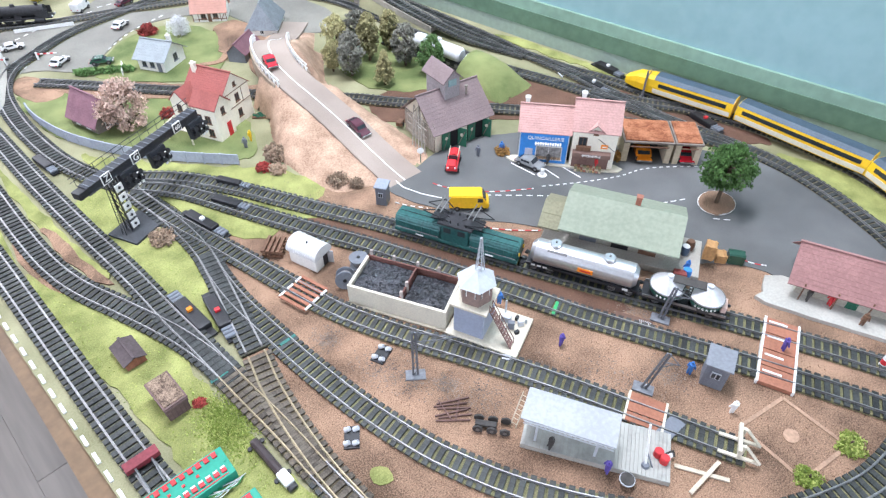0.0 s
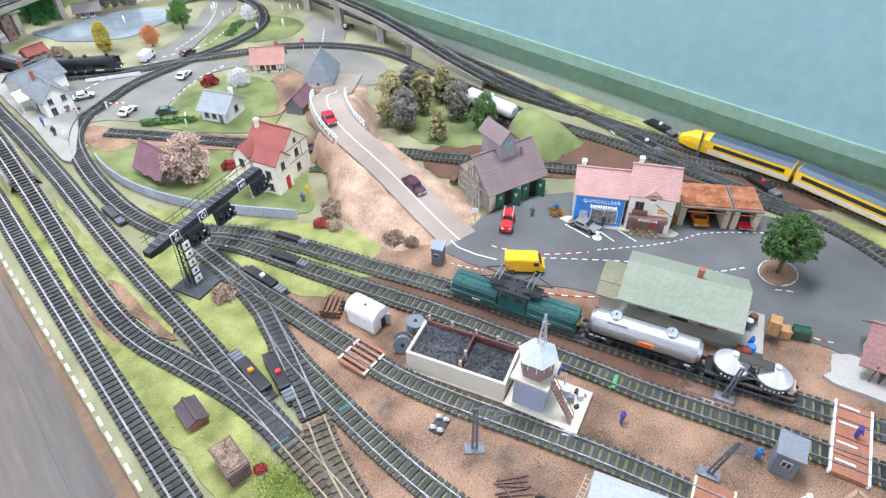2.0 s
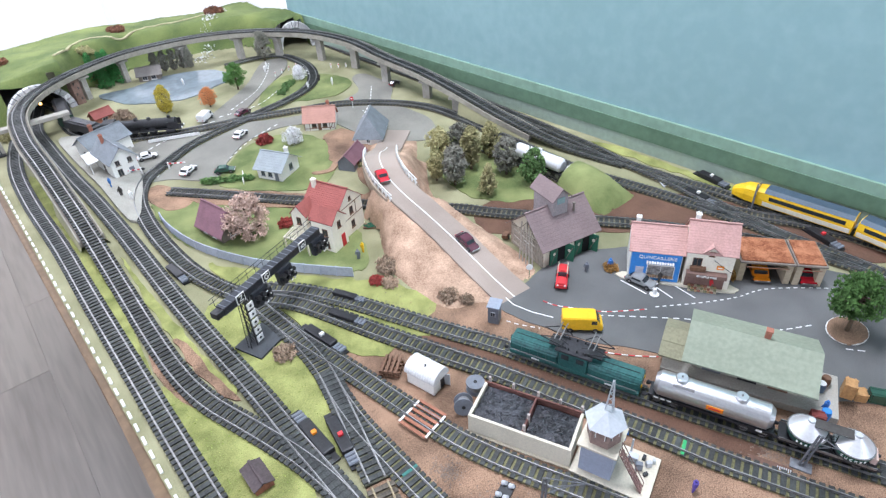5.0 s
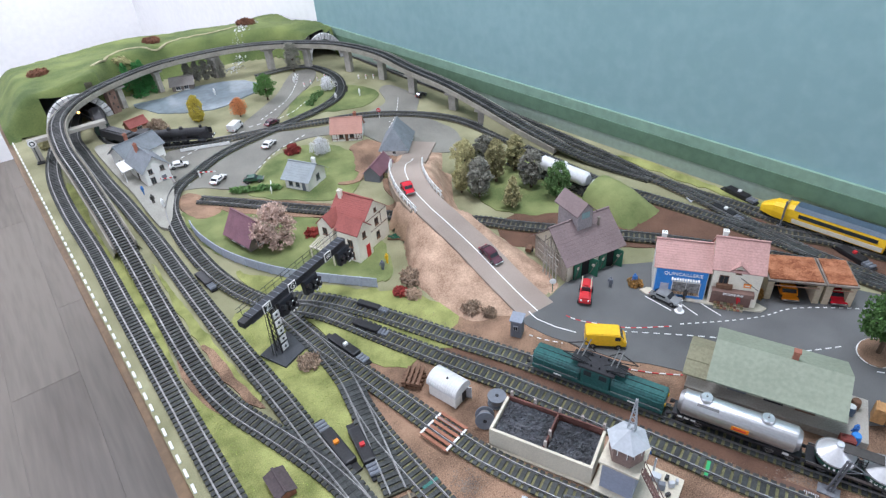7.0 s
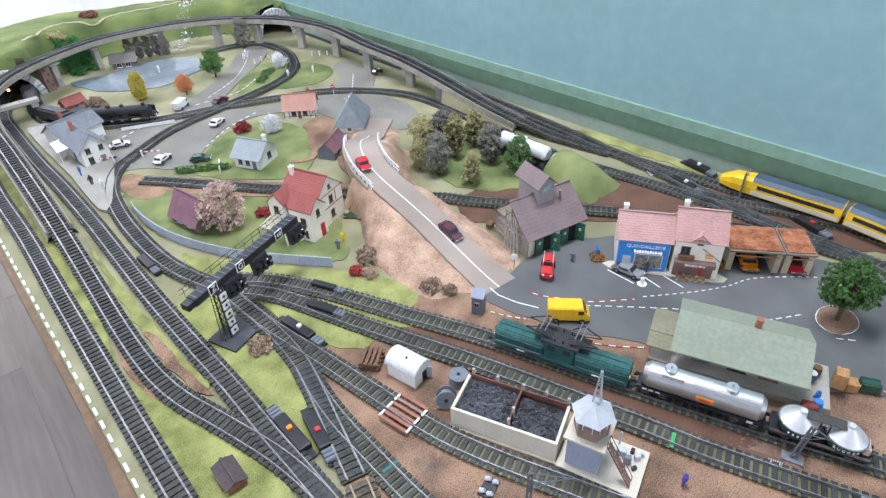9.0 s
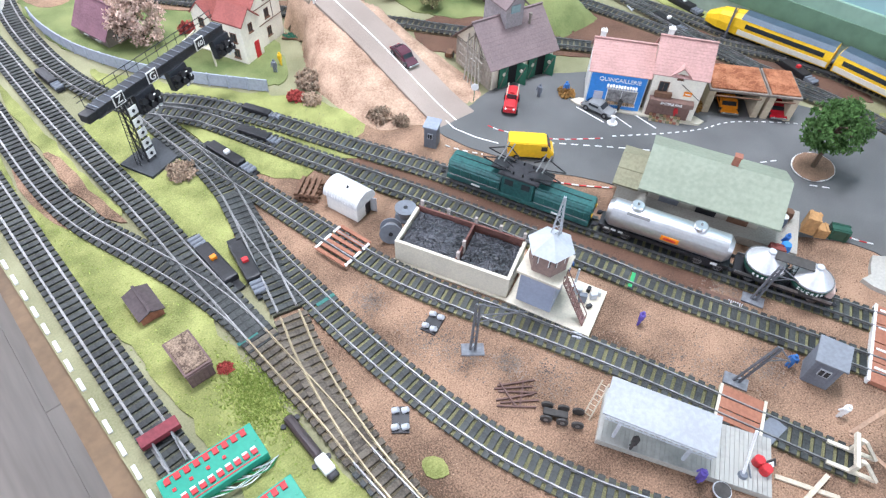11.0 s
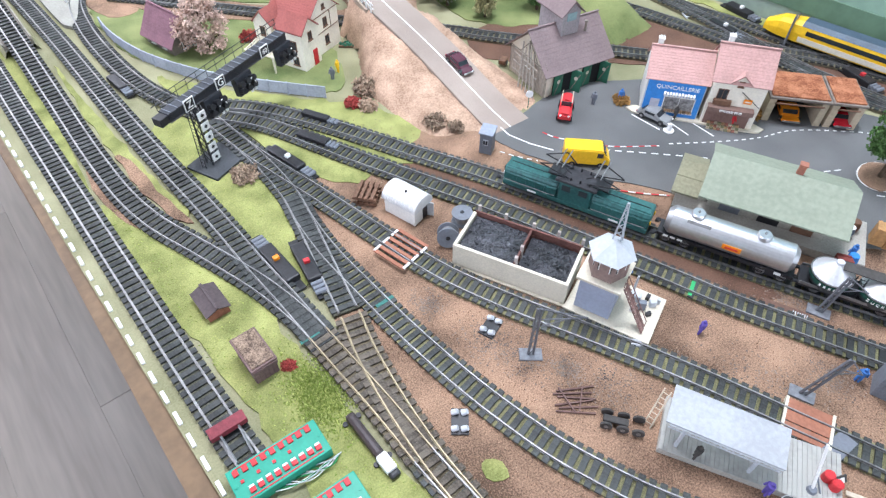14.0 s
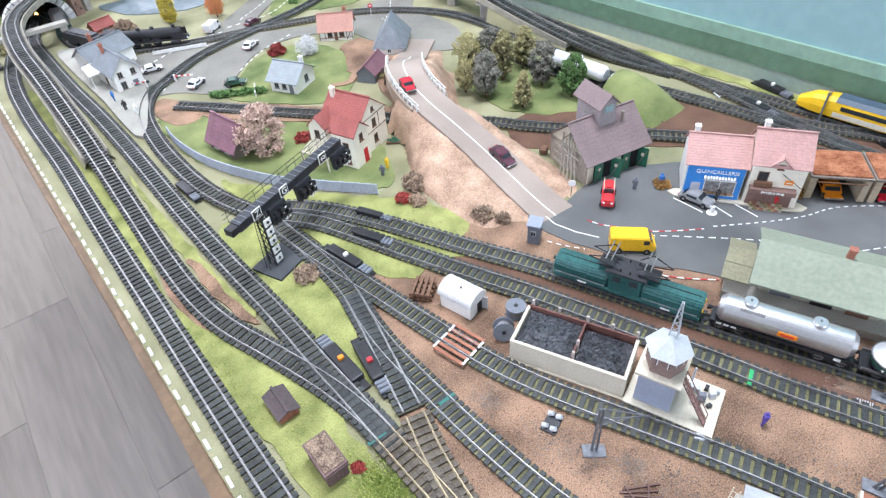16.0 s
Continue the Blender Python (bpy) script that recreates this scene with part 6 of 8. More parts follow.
# steam train at the tunnel
SOOTY = mat("sooty_black", (0.022, 0.022, 0.024), 0.6, 0.35, 300, 40, 0.15)
STEAM = spline([(0.15, 1.90), (0.172, 1.793), (0.160, 1.715), (0.168, 1.62), (0.22, 1.53), (0.298, 1.472), (0.378, 1.436), (0.48, 1.407)], 0.004)


def on_line(path, i0, i1):
    a, b = path[i0], path[i1]
    return (a + b) / 2, math.degrees(math.atan2(*(b - a)[::-1])), float(np.hypot(*(b - a)))


def idx(path, y):
    return int(np.abs(path[:, 1] - y).argmin())


c, ang, L = on_line(STEAM, idx(STEAM, 1.545), idx(STEAM, 1.447))
sl = thing("steam_locomotive", "black steam locomotive hauling out of the tunnel", "locomotive", c[0], c[1], 0.0074, ang)
part("running_board", boxm((0, 0, 0.011), (L, 0.027, 0.002)), SOOTY, sl)
bm = cyl(bm_new(), (0.012, 0, 0.0225), 0.0108, 0.0108, L * 0.72, (0, 90, 0), 24)
part("boiler", bm, SOOTY, sl)
part("smokebox_door", cyl(bm_new(), (0.012 + L * 0.36, 0, 0.0225), 0.0100, 0.0070, 0.003, (0, 90, 0), 24), BLACK, sl)
part("chimney", cyl(bm_new(), (L * 0.36, 0, 0.035), 0.003, 0.0036, 0.006, n=14), SOOTY, sl)
for x in (-0.01, 0.018):
    part("dome", cyl(bm_new(), (x, 0, 0.0345), 0.0048, 0.0036, 0.005, n=14), SOOTY, sl)
part("cab", boxm((-L * 0.40, 0, 0.0235), (0.026, 0.027, 0.024), bevel=0.0015), SOOTY, sl)
for s in (-1, 1):
    part("smoke_deflector", boxm((L * 0.40, s * 0.0125, 0.020), (0.024, 0.0008, 0.014)), SOOTY, sl)
    part("cylinder", cyl(bm_new(), (L * 0.36, s * 0.0125, 0.007), 0.0045, 0.0045, 0.018, (0, 90, 0), 14), SOOTY, sl)
    for k in range(4):
        part("driving_wheel", cyl(bm_new(), (-0.040 + k * 0.021, s * 0.0088, 0.0092), 0.0092, 0.0092, 0.0024, (90, 0, 0), 20), SOOTY, sl)
    part("coupling_rod", boxm((-0.008, s * 0.0108, 0.008), (0.07, 0.0008, 0.0016)), RAIL, sl)
    part("lamp", cyl(bm_new(), (L * 0.5, s * 0.008, 0.0125), 0.0018, 0.0018, 0.002, (0, 90, 0), 10), WHITE, sl)
c, ang, L = on_line(STEAM, idx(STEAM, 1.655), idx(STEAM, 1.552))
td = thing("tender", "black steam locomotive tender full of coal", "tender", c[0], c[1], 0.0074, ang)
part("tank", boxm((0, 0, 0.017), (L, 0.027, 0.018), bevel=0.0015), SOOTY, td)
part("coal", boxm((0.004, 0, 0.027), (L * 0.7, 0.020, 0.005), bevel=0.002), COAL, td)
for s in (-1, 1):
    part("bogie", boxm((s * L * 0.3, 0, 0.0045), (0.030, 0.020, 0.008)), BLACK, td)
c, ang, L = on_line(STEAM, idx(STEAM, 1.79), idx(STEAM, 1.665))
coach("train_coach", "dark green coach coming out of the tunnel", c[0], c[1], 0.0074, ang, L, SOOTY, mat("coach_green", (0.02, 0.05, 0.035), 0.5, 0.2), mat("coach_green_dark", (0.015, 0.035, 0.025), 0.5, 0.2), group="steam train")

# flower beds between the villa and the hill
for (x, y, m, lb) in ((0.499, 0.872, RED, "small red flower bed beside the villa"), (0.484, 0.862, YELLOW, "small yellow flower bed beside the villa"), (0.469, 0.847, DOORGREEN, "small green flower bed beside the villa"), (0.441, 0.833, DOORGREEN, "small green flower bed beside the villa")):
    o = thing("flower_bed", lb, "flower bed", x, y, 0.0012, -41, "flower beds beside the villa")
    rb = random.Random(int(x * 1e4))
    part("border", boxm((0, 0, 0.0012), (0.034, 0.013, 0.0024), bevel=0.0005), WOOD, o)
    bm = bm_new()
    for k in range(64):
        cyl(bm, (rb.uniform(-0.0155, 0.0155), rb.uniform(-0.0055, 0.0055), 0.003 + rb.uniform(0, 0.001)), 0.0018, 0.0006, 0.0026, n=6)
    part("flowers", bm, m, o)



# ---- yard things ----
def mark(o, path_pts, w, material, name="strip"):
    v, f = ribbon(np.array(path_pts, float), 0, w, 0, 0.0008)
    return raw(name, v, f, material, o)


# coal bunker
cb = thing("coal_bunker", "cream walled coal bunker with two heaped bays", "coal bunker", 0.332, 0.381, 0.0012, -65.7)
part("front_wall", boxm((0, -0.0248, 0.0145), (0.114, 0.0032, 0.029), bevel=0.0004), PALE, cb)
for x in (-0.0555, 0.0555):
    part("end_wall", boxm((x, 0.0005, 0.0145), (0.0032, 0.047, 0.029), bevel=0.0004), PALE, cb)
for k in range(4):
    part("back_board", boxm((0, 0.0245, 0.0045 + k * 0.0075), (0.110, 0.0018, 0.0068)), mat("bunker_boards", (0.17, 0.075, 0.06), 0.85, 0.25, 300, 40, 0.3), cb)
    part("divider_board", boxm((0.004, 0.0, 0.0045 + k * 0.0075), (0.0018, 0.046, 0.0068)), MATS["bunker_boards"], cb)
for x, y in ((-0.052, 0.0265), (-0.024, 0.0265), (0.005, 0.0265), (0.030, 0.0265), (0.054, 0.0265), (0.005, -0.006), (0.005, -0.021)):
    part("post", boxm((x, y, 0.0185), (0.0028, 0.0028, 0.037)), mat("pale_post", (0.46, 0.40, 0.36), 0.8, 0.15), cb)
part("base_strip", boxm((0, -0.0275, 0.001), (0.118, 0.004, 0.002)), PALE, cb)
rc_ = random.Random(77)
for x0, x1, top in ((-0.053, 0.002, 0.0245), (0.006, 0.053, 0.021)):
    v, f = [], []
    for k in range(1500):
        x, y = rc_.uniform(x0, x1), rc_.uniform(-0.022, 0.022)
        z = top + 0.0035 * math.sin((x - x0) / (x1 - x0) * 3.14) * math.cos(y * 55) + rc_.uniform(-0.001, 0.0008)
        s, b0 = rc_.uniform(0.0006, 0.0014), len(v)
        v += [(x + rc_.uniform(-s, s), y + rc_.uniform(-s, s), z + rc_.uniform(-s, s)) for _ in range(4)]
        f += [(b0, b0 + 1, b0 + 2), (b0, b0 + 2, b0 + 3), (b0, b0 + 3, b0 + 1), (b0 + 1, b0 + 3, b0 + 2)]
    n = 14
    g0 = len(v)
    for j in range(n):
        for i in range(n):
            x, y = x0 + (x1 - x0) * i / (n - 1), -0.0225 + 0.045 * j / (n - 1)
            v.append((x, y, top + 0.0035 * math.sin((x - x0) / (x1 - x0) * 3.14) * math.cos(y * 55) + rc_.uniform(-0.0006, 0.0006)))
    f += [(g0 + j * n + i, g0 + j * n + i + 1, g0 + (j + 1) * n + i + 1, g0 + (j + 1) * n + i) for j in range(n - 1) for i in range(n - 1)]
    raw("coal", v, f, COAL, cb, "", "heap of black coal lumps")

# watch tower with sanding plant
tw = thing("watch_tower", "square watch tower with a six-sided brown cabin", "tower", 0.366, 0.287, 0.0012, -70)
part("plinth", boxm((0, 0, 0.003), (0.080, 0.056, 0.006), bevel=0.0006), PALE, tw, "pale stone plinth")
part("base_block", boxm((-0.016, -0.004, 0.026), (0.033, 0.034, 0.040), bevel=0.0005), mat("tower_blue_grey", (0.36, 0.40, 0.48), 0.7, 0.08), tw, "blue grey base block")
part("front_sheet", boxm((-0.0155, -0.0213, 0.0255), (0.029, 0.0008, 0.036)), mat("tower_sheet", (0.34, 0.38, 0.47), 0.6, 0.08), tw)
part("slab", boxm((-0.016, -0.004, 0.0475), (0.040, 0.041, 0.003), bevel=0.0006), PALE, tw)
bm = cyl(bm_new(), (-0.016, -0.003, 0.061), 0.0172, 0.0172, 0.024, (0, 0, -90), 6)
cabn = part("cabin", bm, mat("cabin_brown", (0.24, 0.17, 0.145), 0.8, 0.15, 300, 40, 0.2), tw, "six-sided brown boarded cabin")
for k, a in enumerate((-120, -60, 0, 180)):
    wi = part("window", boxm((0, 0, 0), (0.0075, 0.0012, 0.0085)), WHITE, tw)
    wi.matrix_basis = pose(-0.016 + 0.0150 * math.cos(radians(a)), -0.003 + 0.0150 * math.sin(radians(a)), 0.0645, 0, 0, a + 90)
    for sx in (-1, 1):
        for sz in (-1, 1):
            part("pane", boxm((sx * 0.0018, -0.0006, sz * 0.0021), (0.0027, 0.0006, 0.0032)), GLASSD, wi)
part("roof", cyl(bm_new(), (-0.016, -0.003, 0.0785), 0.0212, 0.0015, 0.012, (0, 0, -90), 6), TIN, tw, "pale grey six-sided tin roof")
bm = bm_new()
top = (-0.016, 0.004, 0.122)
for sx in (-1, 1):
    for sy in (-1, 1):
        rod(bm, (-0.016 + sx * 0.004, 0.004 + sy * 0.004, 0.074), (top[0] + sx * 0.0006, top[1] + sy * 0.0006, top[2]), 0.0006, 5)
for k in range(5):
    z, w = 0.080 + k * 0.008, 0.0035 * (1 - k / 6)
    rod(bm, (-0.016 - w, 0.004 - w, z), (-0.016 + w, 0.004 - w, z + 0.006), 0.0004, 4)
    rod(bm, (-0.016 + w, 0.004 + w, z), (-0.016 - w, 0.004 + w, z + 0.006), 0.0004, 4)
part("lattice_mast", bm, TIN, tw, "pale lattice mast on the roof")
for k in range(10):
    part("step", boxm((0.006 + k * 0.0026, -0.012 - k * 0.0004, 0.046 - k * 0.0042), (0.0028, 0.008, 0.0008)), mat("stair_brown", (0.22, 0.13, 0.11), 0.8, 0.2), tw)
for s in (-1, 1):
    bm = bm_new()
    rod(bm, (0.004, -0.012 + s * 0.0042, 0.048), (0.031, -0.016 + s * 0.0042, 0.006), 0.0007, 5)
    rod(bm, (0.004, -0.012 + s * 0.0042, 0.056), (0.031, -0.016 + s * 0.0042, 0.014), 0.0005, 5)
    for k in range(4):
        x, z = 0.004 + k * 0.009, 0.048 - k * 0.014
        rod(bm, (x, -0.012 - k * 0.0013 + s * 0.0042, z), (x, -0.012 - k * 0.0013 + s * 0.0042, z + 0.008), 0.0004, 4)
    part("stair_rail", bm, MATS["stair_brown"], tw)
for k, (x, y, w, h, m) in enumerate(((0.014, 0.014, 0.010, 0.008, LIGHTGREY), (0.022, 0.006, 0.007, 0.010, GREYW), (0.030, 0.014, 0.006, 0.007, LIGHTGREY), (0.030, 0.002, 0.005, 0.004, BLACK), (0.016, 0.000, 0.005, 0.005, PLASTER), (0.024, 0.020, 0.005, 0.005, BLACK), (0.034, 0.020, 0.004, 0.006, LIGHTGREY))):
    part("tool_chest", boxm((x, y, 0.006 + h / 2), (w, w * 0.7, h), (0, 0, k * 17), 0.0006), m, tw)
part("hose_post", cyl(bm_new(), (0.010, 0.022, 0.014), 0.0012, 0.0010, 0.028, n=8), LIGHTGREY, tw)

# corrugated hut
hut = thing("tin_hut", "white hut with a rounded corrugated tin roof", "hut", 0.296, 0.509, 0.0012, -76)
part("wall", boxm((0, 0, 0.011), (0.040, 0.026, 0.022)), PLASTER, hut)
bm = bm_new()
pr = [(0.0152 * math.cos(a), 0.0195 + 0.0125 * math.sin(a)) for a in np.linspace(0, math.pi, 19)]
extrude(bm, pr + [(-0.0145, 0.0180), (0.0145, 0.0180)], -0.022, 0.022)
part("roof", bm, mat("hut_white", (0.66, 0.66, 0.64), 0.6, 0.06, 300, 60, 0.1), hut, "rounded white tin roof")
for k in range(13):
    bm = bm_new()
    x = -0.021 + k * 0.0035
    pr2 = [(0.0156 * math.cos(a), 0.0195 + 0.0129 * math.sin(a)) for a in np.linspace(0.02, math.pi - 0.02, 13)]
    extrude(bm, pr2, x - 0.0005, x + 0.0005)
    part("roof_rib", bm, MATS["hut_white"], hut)
# No real opening: a black sheet gives the shaded inside behind the door.
part("doorway", boxm((0.0204, 0.004, 0.010), (0.0008, 0.007, 0.018)), BLACK, hut)
part("door", boxm((0.0235, 0.0095, 0.010), (0.0068, 0.001, 0.018), (0, 0, 20)), LIGHTGREY, hut)
part("vent", cyl(bm_new(), (0.002, -0.003, 0.0325), 0.0014, 0.0010, 0.003, n=8), BLACK, hut)


def reel(x, y, z, m):
    o = new("cable_reel")
    o.empty_display_size = 0.01
    o.matrix_basis = m
    tagged(o, "grey cable reel standing on the yard", "cable reel", "cable reels")
    for s in (-1, 1):
        fl_ = part("flange", cyl(bm_new(), (0, 0, s * 0.0058), 0.0112, 0.0112, 0.0016, n=24), GREYW, o)
        part("hub", cyl(bm_new(), (0, 0, s * 0.0068), 0.0022, 0.0022, 0.0008, n=12), BLACK, fl_)
    part("drum", cyl(bm_new(), (0, 0, 0), 0.0072, 0.0072, 0.011, n=20), mat("reel_cable", (0.20, 0.20, 0.20), 0.8, 0.2), o)


reel(0, 0, 0, pose(0.331, 0.461, 0.0078))
reel(0, 0, 0, pose(0.300, 0.447, 0.0125, 74, 0, -40))
ts = thing("sleeper_stack", "stack of brown wooden sleepers crosswise", "timber stack", 0.275, 0.553, 0.0012, -52)
for lv in range(4):
    for k in range(4):
        if lv % 2:
            part("sleeper", boxm((-0.009 + k * 0.006, 0, 0.0016 + lv * 0.0032), (0.0034, 0.028, 0.003)), WOOD, ts)
        else:
            part("sleeper", boxm((0, -0.010 + k * 0.0068, 0.0016 + lv * 0.0032), (0.026, 0.0034, 0.003)), WOOD, ts)

# open shelter with platform
sh = thing("loading_shelter", "open loading shelter with whitish tin roof on posts", "shelter", 0.334, 0.131, 0.0012, -62)
part("platform", boxm((0, 0, 0.003), (0.130, 0.048, 0.006), bevel=0.0006), CONCRETE, sh, "pale grey boarded platform")
for k in range(38):
    part("plank", boxm((-0.0630 + k * 0.0034, 0, 0.0064), (0.0031, 0.0475, 0.0012)), mat("platform_planks", (0.36, 0.355, 0.32), 0.85, 0.12, 200, 40, 0.2, island=0.3), sh)
part("roof", boxm((-0.0265, -0.006, 0.0410), (0.082, 0.032, 0.0016), (5, 0, -4), 0.0004), mat("whitish_tin", (0.37, 0.385, 0.395), 0.6, 0.10, 300, 30, 0.15), sh, "whitish corrugated tin roof")
for k in range(20):
    part("roof_rib", boxm((-0.0655 + k * 0.0041, -0.006 - (k - 9.5) * 0.00028, 0.0418), (0.0010, 0.0315, 0.0004), (5, 0, -4)), MATS["whitish_tin"], sh)
for x in (-0.053, 0.000):
    for y in (-0.017, 0.004):
        part("post", boxm((x, y, 0.0232), (0.0022, 0.0022, 0.0345)), LIGHTGREY, sh)
bm = bm_new()
for z in (0.0345, 0.0385):
    rod(bm, (-0.0655, -0.0195, z), (0.0125, -0.0245, z), 0.0006, 4)
for k in range(18):
    xa, xb = -0.0655 + k * 0.0043, -0.0612 + k * 0.0043
    rod(bm, (xa, -0.0195 - (xa + 0.0655) * 0.064, 0.0345 if k % 2 else 0.0385), (xb, -0.0195 - (xb + 0.0655) * 0.064, 0.0385 if k % 2 else 0.0345), 0.0004, 4)
part("truss", bm, LIGHTGREY, sh, "fine lattice truss below the roof edge")
ld = thing("ladder", "straw coloured ladder leaning at the shelter", "ladder", 0.302, 0.196, 0.0012, 10)
for s in (-1, 1):
    part("stile", rod(bm_new(), (-0.008, s * 0.0028, 0), (0.012, s * 0.0028, 0.030), 0.0006, 5), PALEWOOD, ld)
for k in range(7):
    part("rung", rod(bm_new(), (-0.006 + k * 0.0027, -0.0028, 0.003 + k * 0.004), (-0.006 + k * 0.0027, 0.0028, 0.003 + k * 0.004), 0.0004, 4), PALEWOOD, ld)
cr = thing("loading_crane", "white hand crane post on the loading platform", "crane", 0.342, 0.086, 0.007, -60)
part("foot", cyl(bm_new(), (0, 0, 0.002), 0.004, 0.003, 0.004, n=12), GREYW, cr)
part("jib", rod(bm_new(), (0, 0, 0.002), (-0.004, 0.018, 0.038), 0.0011, 6), WHITE, cr)
part("brace", rod(bm_new(), (0.006, 0, 0.001), (0.0, 0.006, 0.012), 0.0007, 5), GREYW, cr)
for i, (x, y) in enumerate(((0.3585, 0.0835), (0.3565, 0.0765))):
    b_ = thing("red_barrel", "small bright red barrel on the platform", "barrel", x, y, 0.0085, 30 * i, "red barrels")
    part("shell", cyl(bm_new(), (0, 0, 0.0035), 0.0040, 0.0040, 0.007, n=16), RED, b_)
    part("lid", cyl(bm_new(), (0, 0, 0.0073), 0.0035, 0.0035, 0.0008, n=16), RED, b_)
mh = thing("round_hatch", "dark round hatch cover on the platform", "hatch", 0.3205, 0.0905, 0.0075)
part("ring", cyl(bm_new(), (0, 0, 0.0005), 0.0068, 0.0068, 0.001, n=24), LIGHTGREY, mh)
part("cover", cyl(bm_new(), (0, 0, 0.0014), 0.0060, 0.0060, 0.001, n=24), DARKCLOTH, mh)
sg = thing("small_sign", "small grey sign board with a white square", "sign", 0.367, 0.076, 0.004, -25)
part("board", boxm((0, 0, 0.003), (0.010, 0.001, 0.006), (-40, 0, 0)), DARKCLOTH, sg)
part("square", boxm((0, -0.0009, 0.003), (0.005, 0.0006, 0.004), (-40, 0, 0)), WHITE, sg)
part("ramp_end", boxm((0.006, 0.018, 0.001), (0.05, 0.014, 0.004), (0, 0, 20)), GREYW, sg)
for i, (x, y, rz, L) in enumerate(((0.374, 0.048, -43, 0.046), (0.371, 0.044, 14, 0.044))):
    p = thing("loose_plank", "pale loose wooden plank on the ground", "plank", x, y, 0.0016 + i * 0.0024, rz - 20, "loose planks")
    part("board", boxm((0, 0, 0.001), (L, 0.0036, 0.002), bevel=0.0003), PALEWOOD, p)
wb = thing("wooden_buffer", "whitish wooden buffer stop at the siding end", "buffer stop", 0.417, 0.030, 0.0078, -68)
for s in (-1, 1):
    part("strut", rod(bm_new(), (0.012, s * 0.009, 0.0), (-0.004, s * 0.009, 0.018), 0.0017, 4), PALE, wb)
    part("post", boxm((-0.006, s * 0.009, 0.009), (0.003, 0.003, 0.020)), PALE, wb)
    part("foot_beam", boxm((-0.006, s * 0.009, 0.0005), (0.034, 0.003, 0.002)), PALE, wb)
part("beam", boxm((-0.009, 0, 0.016), (0.003, 0.030, 0.0045), bevel=0.0004), PALE, wb)
rb = thing("red_buffer", "dark red buffer stop at the end of the siding", "buffer stop", 0.0375, 0.4015, 0.0078, 88)
part("beam", boxm((0, 0, 0.004), (0.010, 0.030, 0.006), bevel=0.0005), mat("buffer_red", (0.20, 0.03, 0.04), 0.6, 0.2), rb)
for s in (-1, 1):
    part("bent_rail", rod(bm_new(), (0.0, s * 0.0075, 0.005), (-0.030, s * 0.0065, 0.0), 0.0010, 5), RAIL, rb)

# small sheds on the meadow
sd = house("plank_shed", "tiny brown plank shed with a dark roof", 0.081, 0.525, -90, 0.032, 0.020, 0.0095, 0.0135, BRICK, mat("shed_roof", (0.085, 0.065, 0.065), 0.85, 0.2), 0.002, rows=2, category="shed", z=0.0016)
sk = thing("gravel_roof_shack", "small brown shack with gravel covered flat roof", "shack", 0.0845, 0.4435, 0.0016, -90)
part("wall", boxm((0, 0, 0.010), (0.036, 0.021, 0.020), bevel=0.0004), mat("shack_wall", (0.14, 0.09, 0.085), 0.85, 0.2), sk)
part("roof", boxm((0, 0, 0.0208), (0.040, 0.0235, 0.0024), bevel=0.0006), mat("shack_roof", (0.17, 0.11, 0.10), 0.85, 0.2), sk)
part("roof_gravel", boxm((0, 0, 0.0225), (0.036, 0.020, 0.0018), bevel=0.0006), mat("shack_gravel", (0.13, 0.085, 0.06), 0.95, 0.4, 700, 120, 0.9, col2=(0.36, 0.26, 0.185)), sk)
part("eave_board", boxm((0.0202, 0, 0.018), (0.0012, 0.022, 0.004)), MATS["shack_wall"], sk)
for k in range(5):
    part("slat", boxm((0.0183, -0.008 + k * 0.004, 0.009), (0.0008, 0.0026, 0.016)), MATS["shack_roof"], sk)

